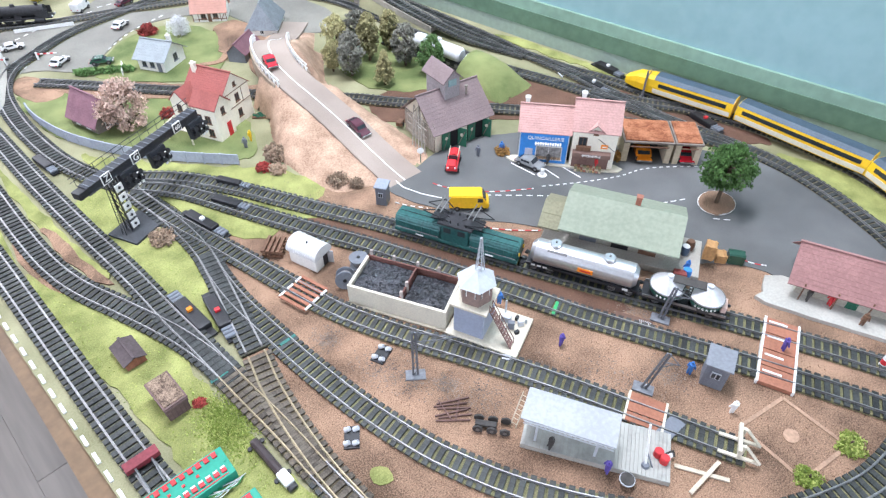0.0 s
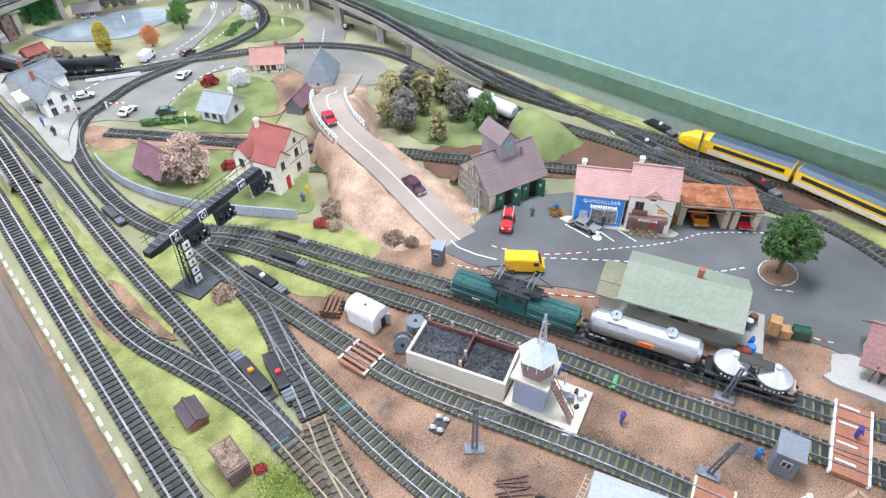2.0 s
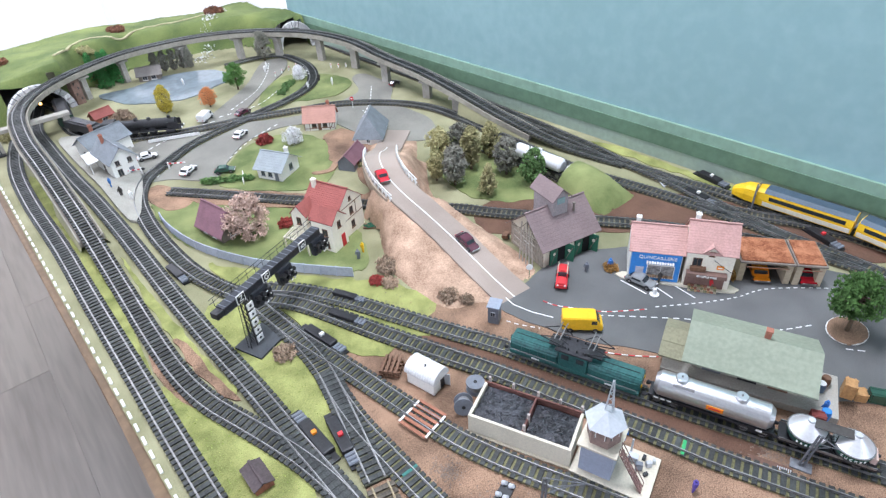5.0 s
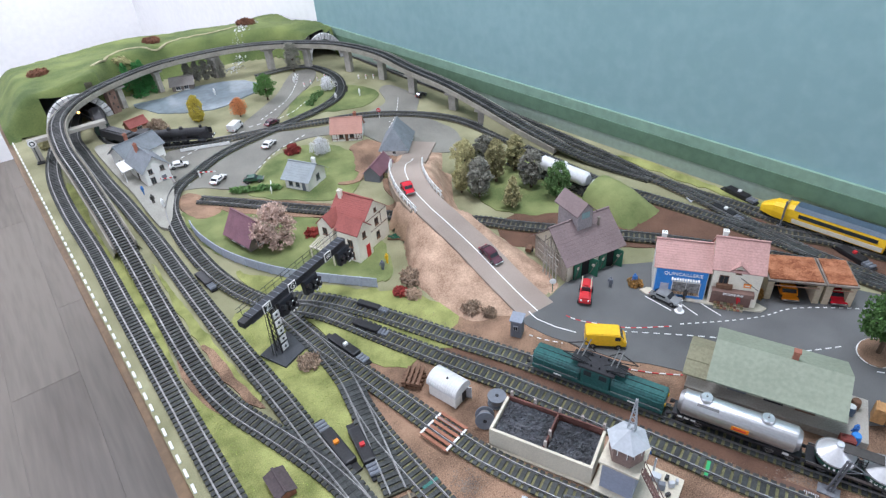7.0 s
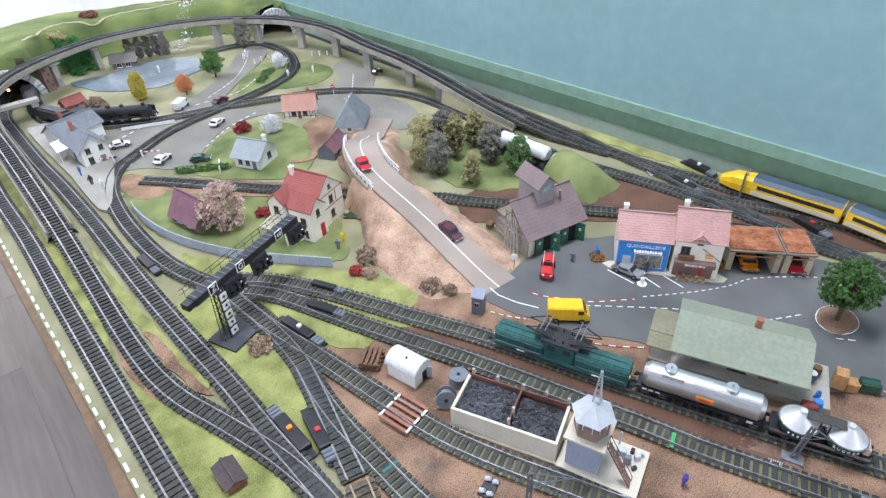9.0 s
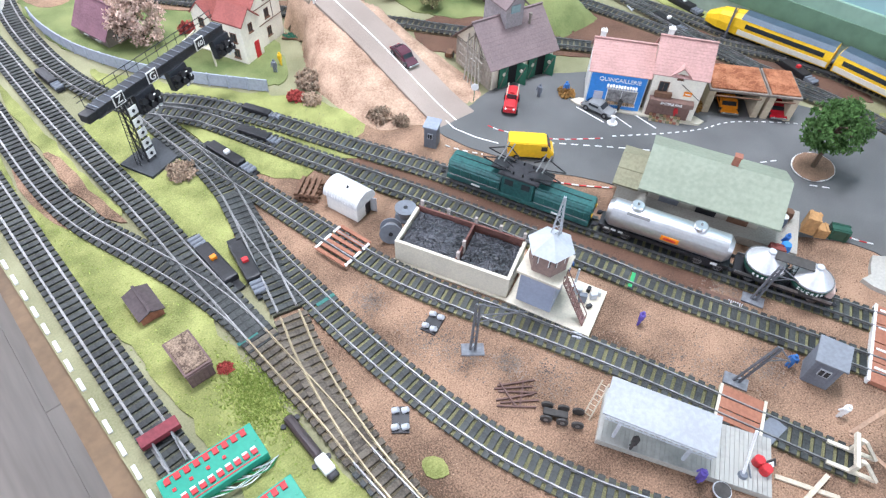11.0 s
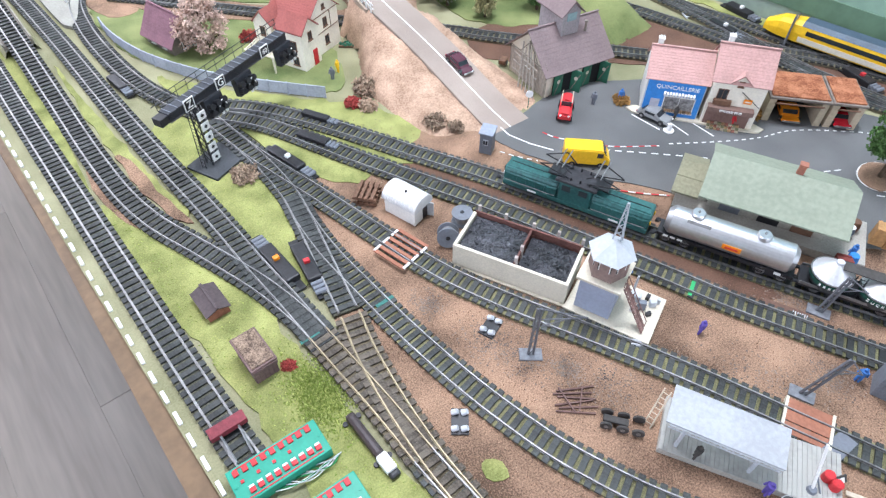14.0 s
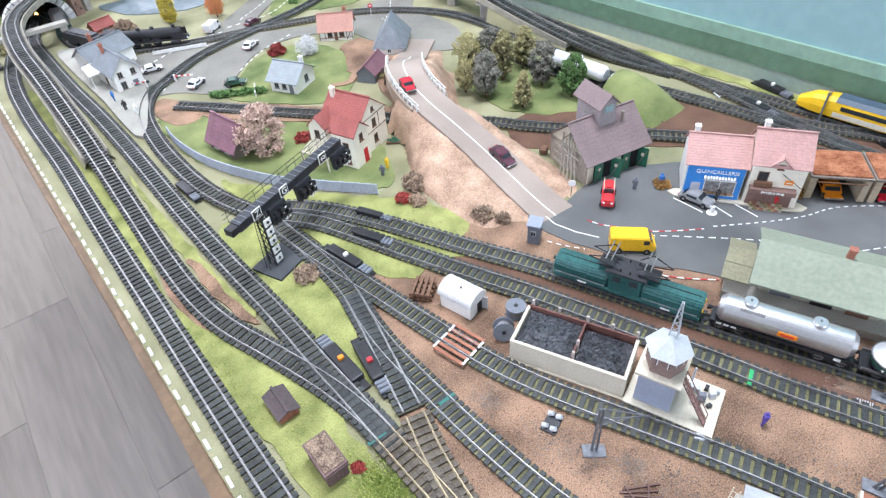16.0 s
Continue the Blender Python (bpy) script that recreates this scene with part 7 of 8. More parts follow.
# control panels
for i, (x, y, rz) in enumerate(((0.0545, 0.3505, -3.5), (0.056, 0.2965, -3.0))):
    cp = thing("control_console", "green control panel with rows of red switches", "control panel", x, y, 0.0016, rz, "control panels")
    part("case", boxm((0, 0, 0.006), (0.073, 0.030, 0.012), bevel=0.001), PANELGREEN, cp)
    for r in (-1, 1):
        part("red_strip", boxm((0, r * 0.0128, 0.0122), (0.062, 0.0008, 0.0006)), RED, cp)
    for k in range(9):
        b = part("push_switch", boxm((-0.030 + k * 0.0073, 0.0095, 0.0128), (0.0042, 0.0048, 0.0018), bevel=0.0004), RED, cp)
        b2 = part("rocker_switch", boxm((-0.024 + k * 0.0066, -0.0082, 0.0130), (0.0044, 0.0044, 0.0026), (12, 0, 0), 0.0004), RED, cp)
        part("white_cap", boxm((-0.024 + k * 0.0066, -0.0062, 0.0146), (0.0040, 0.0016, 0.0006), (12, 0, 0)), WHITE, b2)
    for k in range(4):
        part("indicator", boxm((-0.028 + k * 0.0125, 0.0015, 0.0124), (0.0026, 0.0024, 0.0010)), RED, cp)
    for k in (-1, 1):
        part("screw", cyl(bm_new(), (k * 0.0335, 0.0, 0.0122), 0.0014, 0.0014, 0.0008, n=10), PANELGREEN, cp)
    for k in range(9):
        cu = bpy.data.curves.new("wire", "CURVE")
        cu.dimensions, cu.bevel_depth, cu.bevel_resolution, cu.resolution_u = "3D", 0.0005, 1, 6
        s_ = cu.splines.new("BEZIER")
        s_.bezier_points.add(2)
        x0 = -0.012 + k * 0.0042
        for bp, co in zip(s_.bezier_points, ((x0, -0.0150, 0.003), (x0 + 0.012, -0.0195 - 0.0012 * (k % 4), 0.004 + 0.001 * (k % 3)), (0.034 + 0.001 * k, -0.0165, 0.001))):
            bp.co, bp.handle_left_type, bp.handle_right_type = co, "AUTO", "AUTO"
        t_ = bpy.data.objects.new("wire", cu)
        scene.collection.objects.link(t_)
        me = bpy.data.meshes.new_from_object(t_.evaluated_get(bpy.context.evaluated_depsgraph_get()))
        bpy.data.objects.remove(t_)
        me.materials.clear()
        me.materials.append((WHITE, mat("wire_green", (0.02, 0.25, 0.08), 0.4, 0.1), LIGHTGREY)[k % 3])
        wq = new("wire", me)
        wq.parent = cp


def motor(x0, y0, x1, y1, dot, label, w=0.015):
    L = math.hypot(x1 - x0, y1 - y0)
    o = thing("switch_motor", label, "switch motor", (x0 + x1) / 2, (y0 + y1) / 2, 0.0016, math.degrees(math.atan2(y1 - y0, x1 - x0)), "turnout motors")
    part("cover", boxm((0.06 * L, 0, 0.0045), (L * 0.62, w, 0.009), bevel=0.0020), BLACK, o)
    part("base", boxm((0, 0, 0.001), (L, w * 0.8, 0.002)), BLACK, o)
    if dot:
        dm_ = {"r": RED, "o": ORANGE, "w": WHITE}[dot]
        part("lantern", boxm((L * 0.02, 0, 0.0105), (0.005, 0.006, 0.0040), bevel=0.0008), dm_, o)
    for k in range(3):
        part("terminal", cyl(bm_new(), (-L * 0.42 + k * 0.0055, 0.0, 0.0042), 0.0026, 0.0026, w * 0.85, (90, 0, 0), 10), GREYW, o)


motor(0.1515, 0.577, 0.1535, 0.488, "o", "black turnout motor with an orange lantern")
motor(0.166, 0.466, 0.180, 0.548, "r", "black turnout motor with a red lantern")
motor(0.2475, 0.615, 0.2315, 0.700, "w", "black turnout motor with a white square lantern", 0.013)
motor(0.2965, 0.640, 0.270, 0.702, "", "black turnout motor beside the track", 0.012)
motor(0.322, 0.680, 0.296, 0.735, "", "long black turnout motor between tracks", 0.010)
motor(0.148, 0.905, 0.142, 0.97, "", "black turnout motor in the gravel", 0.012)
motor(0.955, 0.49, 0.965, 0.56, "w", "black turnout motor with a white lantern")
motor(0.888, 0.475, 0.897, 0.545, "w", "black turnout motor with a white lantern", 0.012)
motor(0.978, 0.29, 0.992, 0.36, "r", "black turnout motor with a red lantern")
motor(0.905, 0.285, 0.925, 0.35, "r", "black turnout motor with a red lantern")
mt = thing("switch_lever_box", "long dark turnout machine with a white end", "switch machine", 0.1165, 0.322, 0.0016, -90)
part("housing", boxm((-0.008, 0, 0.004), (0.044, 0.0085, 0.007), bevel=0.003), mat("dark_brown_plastic", (0.035, 0.022, 0.022), 0.4, 0.2), mt)
part("white_end", boxm((0.021, 0, 0.0042), (0.016, 0.0095, 0.0075), bevel=0.002), WHITE, mt, "white plastic end block")
part("tip", boxm((0.031, 0, 0.003), (0.006, 0.009, 0.005), bevel=0.002), BLACK, mt)
for x in (-0.026, 0.016):
    for s in (-1, 1):
        part("lug", cyl(bm_new(), (x, s * 0.0062, 0.001), 0.0022, 0.0022, 0.002, n=10), BLACK, mt)

# level crossings
def crossing(label, x, y, rz, L, W, boards, slab, z=0.0068, bars=WHITE, ends=True):
    o = thing("level_crossing", label, "level crossing", x, y, 0, rz, "level crossings")
    for k in range(boards):
        part("board", boxm((-L / 2 + L * (k + 0.5) / boards, 0, z / 2 + 0.001), (L / boards - 0.0012, W, z - 0.002)), slab, o)
    if ends:
        for s in (-1, 1):
            part("white_edge", boxm((0, s * W / 2, z / 2 + 0.0014), (L, 0.0022, z - 0.001)), bars, o)
    return o


SLABRED = mat("crossing_red", (0.33, 0.14, 0.085), 0.85, 0.15, 400, 40, 0.2)
c1 = crossing("reddish brown level crossing with white painted edges", 0.5465, 0.0525, 17.5, 0.092, 0.033, 4, SLABRED)
for k in (-0.030, -0.008, 0.018, 0.040):
    part("white_dash", boxm((k, 0.004, 0.0071), (0.0022, 0.018, 0.0008)), WHITE, c1)
crossing("reddish brown plank crossing at the siding", 0.391, 0.114, 20, 0.034, 0.035, 3, SLABRED, bars=PALE)
c0 = thing("track_crossing", "open plank crossing of red strips with white ends", "level crossing", 0.2555, 0.4665, 0, 12, "level crossings")
for k in range(6):
    part("red_strip", boxm((-0.018 + k * 0.0072, 0, 0.0072), (0.0036, 0.038, 0.0016)), SLABRED, c0)
for s in (-1, 1):
    for k in range(3):
        part("white_end", boxm((-0.014 + k * 0.013, s * 0.019, 0.0076), (0.009, 0.0024, 0.0014)), WHITE, c0)

# signal gantry
gn = thing("signal_gantry", "tall black signal gantry reaching over the tracks", "signal gantry", 0.172, 0.714, 0.0018, 22)
part("foot_plate", extrude(bm_new(), [(-0.022, 0.0), (0.030, 0.0), (0.030, 0.003), (-0.022, 0.003)], -0.026, 0.020, "y"), mat("gantry_grey", (0.05, 0.055, 0.06), 0.7, 0.2), gn)
bm = bm_new()
for sx in (-1, 1):
    for sy in (-1, 1):
        rod(bm, (sx * 0.005, sy * 0.005, 0.002), (sx * 0.004, sy * 0.004, 0.082), 0.0010, 5)
for k in range(8):
    z = 0.006 + k * 0.0094
    for s in (-1, 1):
        rod(bm, (-0.005, s * 0.0048, z), (0.005, s * 0.0048, z + 0.0096), 0.0006, 4)
        rod(bm, (s * 0.0048, -0.005, z), (s * 0.0048, 0.005, z + 0.0096), 0.0006, 4)
part("lattice_column", bm, BLACK, gn)
for k in range(5):
    b = part("sign_plate", boxm((0.0005, -0.0075, 0.013 + k * 0.0138), (0.0104, 0.0012, 0.0096)), WHITE, gn)
    part("black_diamond", boxm((0.0005, -0.0082, 0.013 + k * 0.0138), (0.0034, 0.0006, 0.0034), (0, 45, 0)), BLACK, b)
X0, X1 = -0.036, 0.150
TOP = 0.0175
bm = bm_new()
for y in (-0.006, 0.006):
    for z in (0.064 + TOP, 0.073 + TOP):
        rod(bm, (X0, y, z), (X1, y, z), 0.0009, 5)
for k in range(20):
    x = X0 + k * 0.0093
    for y in (-0.006, 0.006):
        rod(bm, (x, y, (0.064 if k % 2 else 0.073) + TOP), (x + 0.0093, y, (0.073 if k % 2 else 0.064) + TOP), 0.0006, 4)
part("beam", bm, BLACK, gn)
part("beam_sheet", boxm(((X0 + X1) / 2, -0.0058, 0.0685 + TOP), (X1 - X0, 0.0012, 0.0085)), mat("gantry_black", (0.02, 0.022, 0.027), 0.5, 0.25), gn)
part("deck", boxm(((X0 + X1) / 2, 0, 0.0735 + TOP), (X1 - X0, 0.0135, 0.0012)), mat("gantry_deck", (0.035, 0.038, 0.045), 0.6, 0.25), gn)
for y in (0.0075,):
    for z in (0.081 + TOP, 0.087 + TOP):
        part("handrail", rod(bm_new(), (X0 - 0.006, y, z), (X1 + 0.002, y, z), 0.0005, 4), BLACK, gn)
    for k in range(14):
        x = X0 + k * (X1 - X0) / 13
        part("rail_post", rod(bm_new(), (x, y, 0.073 + TOP), (x, y, 0.087 + TOP), 0.0004, 4), BLACK, gn)
for x, ch in ((-0.009, "Z"), (0.037, "G"), (0.110, "60")):
    b = part("letter_board", boxm((x, -0.0072, 0.0705 + TOP), (0.0135, 0.0010, 0.013)), WHITE, gn)
    part("black_field", boxm((x, -0.0078, 0.0705 + TOP), (0.0112, 0.0006, 0.0107)), BLACK, b)
    words(ch, 0.0115 if len(ch) == 1 else 0.0082, pose(x, -0.0083, 0.0705 + TOP, 90, 0, 0), WHITE, b, 0.0003)
for x in (0.020, 0.068, 0.140):
    hd = part("signal_head", boxm((x, -0.007, 0.070), (0.026, 0.008, 0.022), (-8, 0, 0), 0.001), mat("gantry_black", (0.02, 0.022, 0.027), 0.5, 0.25), gn)
    part("hanger", boxm((x, -0.003, 0.080), (0.010, 0.006, 0.006)), BLACK, gn)
    for k in range(6):
        part("hood", cyl(bm_new(), (x - 0.009 + (k % 3) * 0.009, -0.0135, 0.0745 - (k // 3) * 0.0085), 0.0028, 0.0034, 0.008, (72, 0, 0), 10), BLACK, hd)
    bm = bm_new()
    pts = [(x + 0.005 + 0.005 * math.cos(a), -0.0165, 0.070 + 0.0065 * math.sin(a)) for a in np.linspace(-0.6, 3.1, 8)]
    for a, b in zip(pts, pts[1:]):
        rod(bm, a, b, 0.0007, 5)
    part("white_wire", bm, WHITE, hd)
    for k in range(2):
        part("white_plug", boxm((x + 0.003 + k * 0.006, -0.0150, 0.0605), (0.0034, 0.0016, 0.0028)), WHITE, hd)
for k in range(20):
    part("deck_rib", boxm((X0 + 0.004 + k * 0.0094, 0, 0.0744 + TOP), (0.0010, 0.0135, 0.0008)), GREYW, gn)
part("end_box", boxm((X0 - 0.004, 0, 0.0685 + TOP), (0.014, 0.012, 0.009), bevel=0.001), BLACK, gn)
bm = bm_new()
for s in (-1, 1):
    rod(bm, (-0.014, s * 0.003, 0.003), (-0.008, s * 0.003, 0.084), 0.0005, 4)
for k in range(18):
    rod(bm, (-0.0138 + k * 0.00034, -0.003, 0.006 + k * 0.0044), (-0.0138 + k * 0.00034, 0.003, 0.006 + k * 0.0044), 0.0004, 4)
part("ladder", bm, BLACK, gn)

# overhead-line masts
MASTM = mat("mast_grey", (0.13, 0.135, 0.145), 0.6, 0.2)


def mast(label, x, y, h, rz, lean=0.0, arm=0.04):
    o = thing("line_mast", label, "mast", x, y, 0.0012, rz, "overhead line masts")
    part("foot", boxm((0, 0, 0.001), (0.020, 0.012, 0.002), bevel=0.0006), mat("mast_foot", (0.19, 0.20, 0.215), 0.8, 0.2), o)
    bm = bm_new()
    top = (lean, 0, h)
    for s in (-1, 1):
        rod(bm, (s * 0.0022, 0, 0), (top[0] + s * 0.0014, 0, h), 0.0012, 5)
    for k in range(8):
        t0, t1 = k / 8, (k + 1) / 8
        s = 1 if k % 2 else -1
        rod(bm, (lean * t0 + s * 0.002, 0, h * t0), (lean * t1 - s * 0.0018, 0, h * t1), 0.0005, 4)
    part("pole", bm, MASTM, o)
    bm = bm_new()
    rod(bm, top, (lean + arm, 0, h * 0.82), 0.0006, 5)
    rod(bm, (lean * 0.8, 0, h * 0.78), (lean + arm, 0, h * 0.82), 0.0006, 5)
    rod(bm, (lean * 0.6, 0, h * 0.62), (lean + arm * 0.7, 0, h * 0.82), 0.0005, 5)
    part("bracket", bm, MASTM, o)


mast("grey lattice line mast beside the siding", 0.270, 0.300, 0.068, -40)
mast("leaning dark line mast on the yard", 0.415, 0.130, 0.062, -70, 0.010, 0.012)
mast("dark line mast between the tracks", 0.506, 0.163, 0.052, -70, 0.004, 0.018)
mast("dark line mast between the back tracks", 0.915, 0.43, 0.05, 10, 0.0, 0.03)

# cabins, crates, barrels
def cabin(label, x, y, rz, w, h, roofm):
    o = thing("cabin", label, "cabin", x, y, 0.0012, rz, "small grey cabins")
    part("wall", boxm((0, 0, h * 0.45), (w, w, h * 0.9)), GREYW, o)
    for k in range(6):
        part("board", boxm((-w / 2 + w * (k + 0.5) / 6, -w / 2, h * 0.44), (w / 6 - 0.0005, 0.0008, h * 0.86)), GREYW, o)
    part("roof", boxm((0, 0, h * 0.95), (w * 1.22, w * 1.25, 0.002), (8, 0, 0), 0.0005), roofm, o)
    wi = part("window", boxm((0, -w / 2 - 0.0008, h * 0.55), (w * 0.42, 0.0010, h * 0.24)), LIGHTGREY, o)
    for s in (-1, 1):
        part("pane", boxm((s * w * 0.10, -w / 2 - 0.0015, h * 0.55), (w * 0.15, 0.0006, h * 0.18)), GLASSD, wi)


cabin("small grey boarded cabin beside the crossing", 0.4725, 0.0875, -72, 0.021, 0.036, mat("cabin_roof", (0.20, 0.215, 0.235), 0.7, 0.1))
cabin("narrow grey kiosk at the foot of the ramp", 0.4305, 0.531, -60, 0.0145, 0.031, mat("kiosk_roof", (0.26, 0.29, 0.34), 0.7, 0.1))
for i, (x, y, z, s, rz, m, lb) in enumerate(((0.622, 0.170, 0.012, (0.014, 0.012, 0.020), 20, CRATE, "tall brown wooden crate on the goods platform"), (0.638, 0.160, 0.002, (0.013, 0.012, 0.011), 35, CRATE, "brown wooden crate beside the goods shed"), (0.649, 0.146, 0.002, (0.018, 0.013, 0.013), -60, GREENCAR, "dark green machine crate on the yard"), (0.563, 0.176, 0.0125, (0.014, 0.011, 0.011), -60, mat("crate_red", (0.22, 0.05, 0.04), 0.7, 0.2), "dark red crate on the goods platform"), (0.348, 0.2475, 0.0012, (0.010, 0.007, 0.005), -50, LIGHTGREY, "small grey trough on the ground"))):
    o = thing("crate", lb, "crate", x, y, z, rz, "crates")
    part("box", boxm((0, 0, s[2] / 2), s, bevel=0.0004), m, o)
    for k in (-1, 1):
        part("batten", boxm((0, k * s[1] * 0.3, s[2] + 0.0003), (s[0] * 1.02, 0.0014, 0.0008)), m, o)
        part("side_batten", boxm((k * s[0] * 0.36, -s[1] / 2 - 0.0003, s[2] / 2), (0.0014, 0.0008, s[2])), m, o)
for i, (x, y, z, m) in enumerate(((0.607, 0.192, 0.012, mat("barrel_blue", (0.05, 0.08, 0.12), 0.4, 0.2)), (0.619, 0.192, 0.012, WOOD), (0.5725, 0.172, 0.012, BLUE))):
    o = thing("barrel", "steel or wooden barrel on the goods platform", "barrel", x, y, z, 0, "barrels")
    bm = cyl(bm_new(), (0, 0, 0.003), 0.0046, 0.0054, 0.006, n=18)
    cyl(bm, (0, 0, 0.009), 0.0054, 0.0046, 0.006, n=18)
    part("shell", bm, m, o)
    part("lid", cyl(bm_new(), (0, 0, 0.0122), 0.0042, 0.0042, 0.0008, n=18), WHITE if i == 0 else m, o)
tp = thing("log_pile", "loose pile of brown timber beams", "timber pile", 0.266, 0.247, 0.0012, -38)
for k in range(6):
    part("beam", boxm((0.003 * (k % 2), -0.011 + k * 0.0042, 0.0012), (0.032, 0.0013, 0.0016), (0, 0, (k % 3 - 1) * 6)), mat("beam_brown_old", (0.15, 0.09, 0.075), 0.85, 0.2), tp)
for k in range(2):
    part("bearer", boxm((-0.006 + k * 0.012, 0, 0.0026), (0.0013, 0.024, 0.0013), (0, 0, 24 - 40 * k)), MATS["beam_brown_old"], tp)
bg = thing("spare_wheels", "dark spare bogie with loose wheels", "bogie", 0.278, 0.210, 0.0012, -55)
part("frame", boxm((-0.003, 0, 0.0055), (0.020, 0.006, 0.003), bevel=0.001), DARKCLOTH, bg)
for x in (-0.010, 0.003, 0.015):
    for s in (-1, 1):
        wq_ = part("wheel", cyl(bm_new(), (x, s * 0.006, 0.0048), 0.0048, 0.0048, 0.0018, (90, 0, 0), 18), DARKCLOTH, bg)
        part("hub", cyl(bm_new(), (x, s * 0.0071, 0.0048), 0.0018, 0.0018, 0.0006, (90, 0, 0), 10), RAIL, wq_)
for i, (x, y, rz) in enumerate(((0.182, 0.292, 50), (0.263, 0.343, 20))):
    o = thing("lamp_cluster", "small grey ground lamps on a dark base", "ground lamp", x, y, 0.0012, rz, "ground lamps")
    part("base", boxm((0, 0, 0.001), (0.022, 0.014, 0.002)), BLACK, o)
    for k in range(4):
        part("lamp", cyl(bm_new(), (-0.007 + (k % 2) * 0.014, -0.004 + (k // 2) * 0.008, 0.004), 0.0026, 0.0022, 0.005, (60, 0, 0), 12), LIGHTGREY, o)
gr = thing("drain_grate", "rusty drain with a slotted grate", "drain", 0.487, 0.171, 0.0012, -68)
part("slab", boxm((-0.012, 0, 0.0006), (0.040, 0.016, 0.0012)), mat("drain_brown", (0.15, 0.085, 0.06), 0.85, 0.2), gr)
for k in range(7):
    part("slot", boxm((-0.006 + k * 0.002, 0, 0.0016), (0.0009, 0.009, 0.0008)), LIGHTGREY, gr)
for x, y, rz in ((0.4365, 0.2525, -68), (0.118, 0.815, 88), (0.131, 0.435, 90), (0.205, 0.425, 90)):
    o = thing("green_marker", "bright green mark across the rails", "rail marker", x, y, 0, rz, "green rail marks", "structure")
    part("paint", boxm((0, 0, 0.0056), (0.0035, 0.019, 0.0006)), mat("marker_green", (0.03, 0.38, 0.12), 0.5, 0.1) if x > 0.4 else mat("marker_teal", (0.03, 0.16, 0.13), 0.6, 0.2), o)

# grey garden fence
fp = spline([(0.183, 1.127, 0.001), (0.181, 1.065, 0.001), (0.197, 0.976, 0.001), (0.238, 0.883, 0.001), (0.289, 0.810, 0.001), (0.353, 0.732, 0.001)], 0.01)
gf = thing("garden_fence", "low blue grey panel fence round the garden", "fence", 0, 0)
FENCE = mat("fence_blue_grey", (0.36, 0.39, 0.45), 0.8, 0.12)
ev = even(fp, 0.026)
for a, b in zip(ev, ev[1:]):
    v, f = ribbon(np.array([a, b]), 0, 0.0016, 0, 0.0165)
    raw("panel", v, f, FENCE, gf)
    part("post", boxm((a[0], a[1], 0.009), (0.0026, 0.0026, 0.018)), FENCE, gf)
hg = thing("hedge", "long clipped green hedge beside the road", "hedge", 0.325, 1.16, 0.001, -35)
v, f = foliage(random.Random(5), 120, 0.0022, lambda g: (g.uniform(-0.05, 0.05), g.uniform(-0.004, 0.004), g.uniform(0.002, 0.010), 0.004), 14)
raw("leaves", v, f, L_GREEN, hg)
wf = thing("white_fence", "low white board fence behind the station", "fence", 0, 0)
ev = even(spline([(0.262, 1.455, 0.0018), (0.31, 1.435, 0.0018), (0.37, 1.408, 0.0018)], 0.01), 0.018)
for a, b in zip(ev, ev[1:]):
    v, f = ribbon(np.array([a, b]), 0, 0.001, 0.001, 0.008)
    raw("board", v, f, WHITE, wf)

# green mound with a tunnel mouth, and a white tank wagon before it
tn = thing("mound_portal", "arched pale stone tunnel mouth in the green mound", "tunnel portal", 0.776, 0.692, 0, 2)
for i in range(13):
    a0, a1 = math.pi * i / 13 + 0.02, math.pi * (i + 1) / 13 - 0.02
    pr = [(r * math.cos(q), (r + 0.010) * math.sin(q)) for r, q in ((0.0235, a0), (0.0305, a0), (0.0305, a1), (0.0235, a1))]
    part("stone", extrude(bm_new(), pr, -0.006, 0.004, "y"), STONE, tn)
bm = bm_new()
va = [[bm.verts.new((0.0238 * math.cos(q), yy, 0.0338 * math.sin(q))) for q in np.linspace(0, math.pi, 19)] for yy in (0.0, -0.05)]
for i in range(18):
    bm.faces.new((va[0][i], va[0][i + 1], va[1][i + 1], va[1][i]))
bm.faces.new(va[1])
part("tunnel_lining", bm, TUNNELDARK, tn)


def mound_z(x, y):
    across = max(0.0, 1 - ((x - 0.780) / 0.046) ** 2)
    back = min(max((y - 0.585) / 0.085, 0), 1)
    return 0.044 * across ** 0.55 * back * (2 - back) - 0.0005 + 0.0012 * noise.noise(Vector((x * 90, y * 90, 1)))


grid("green_mound", 0.728, 0.832, 0.58, 0.694, 0.0045, mound_z, GREEN, "rounded green flocked mound over the tunnel mouth", lambda x, y: mound_z(x, y) > 0.0005 and not (y > 0.65 and abs(x - 0.776) < 0.020 and mound_z(x, y) < 0.03))
track("short siding into the green mound", [(0.762, 0.90), (0.768, 0.82), (0.775, 0.74), (0.776, 0.66)], BED_DIM, False, 0.0012)
tk2 = thing("tank_wagon", "white tank wagon standing at the tunnel mouth", "tank wagon", 0.7712, 0.765, 0.0085, 94)
part("frame", boxm((0, 0, 0.0085), (0.116, 0.020, 0.004), bevel=0.0008), BLACK, tk2)
bm = cyl(bm_new(), (0, 0, 0.0230), 0.0132, 0.0132, 0.100, (0, 90, 0), 28)
for s in (-1, 1):
    cyl(bm, (s * 0.0525, 0, 0.0230), 0.0132 if s > 0 else 0.0090, 0.0090 if s > 0 else 0.0132, 0.005, (0, 90, 0), 28)
part("tank", bm, mat("white_tank", (0.70, 0.71, 0.71), 0.35, 0.06, 300, 30, 0.03), tk2, "white painted tank barrel")
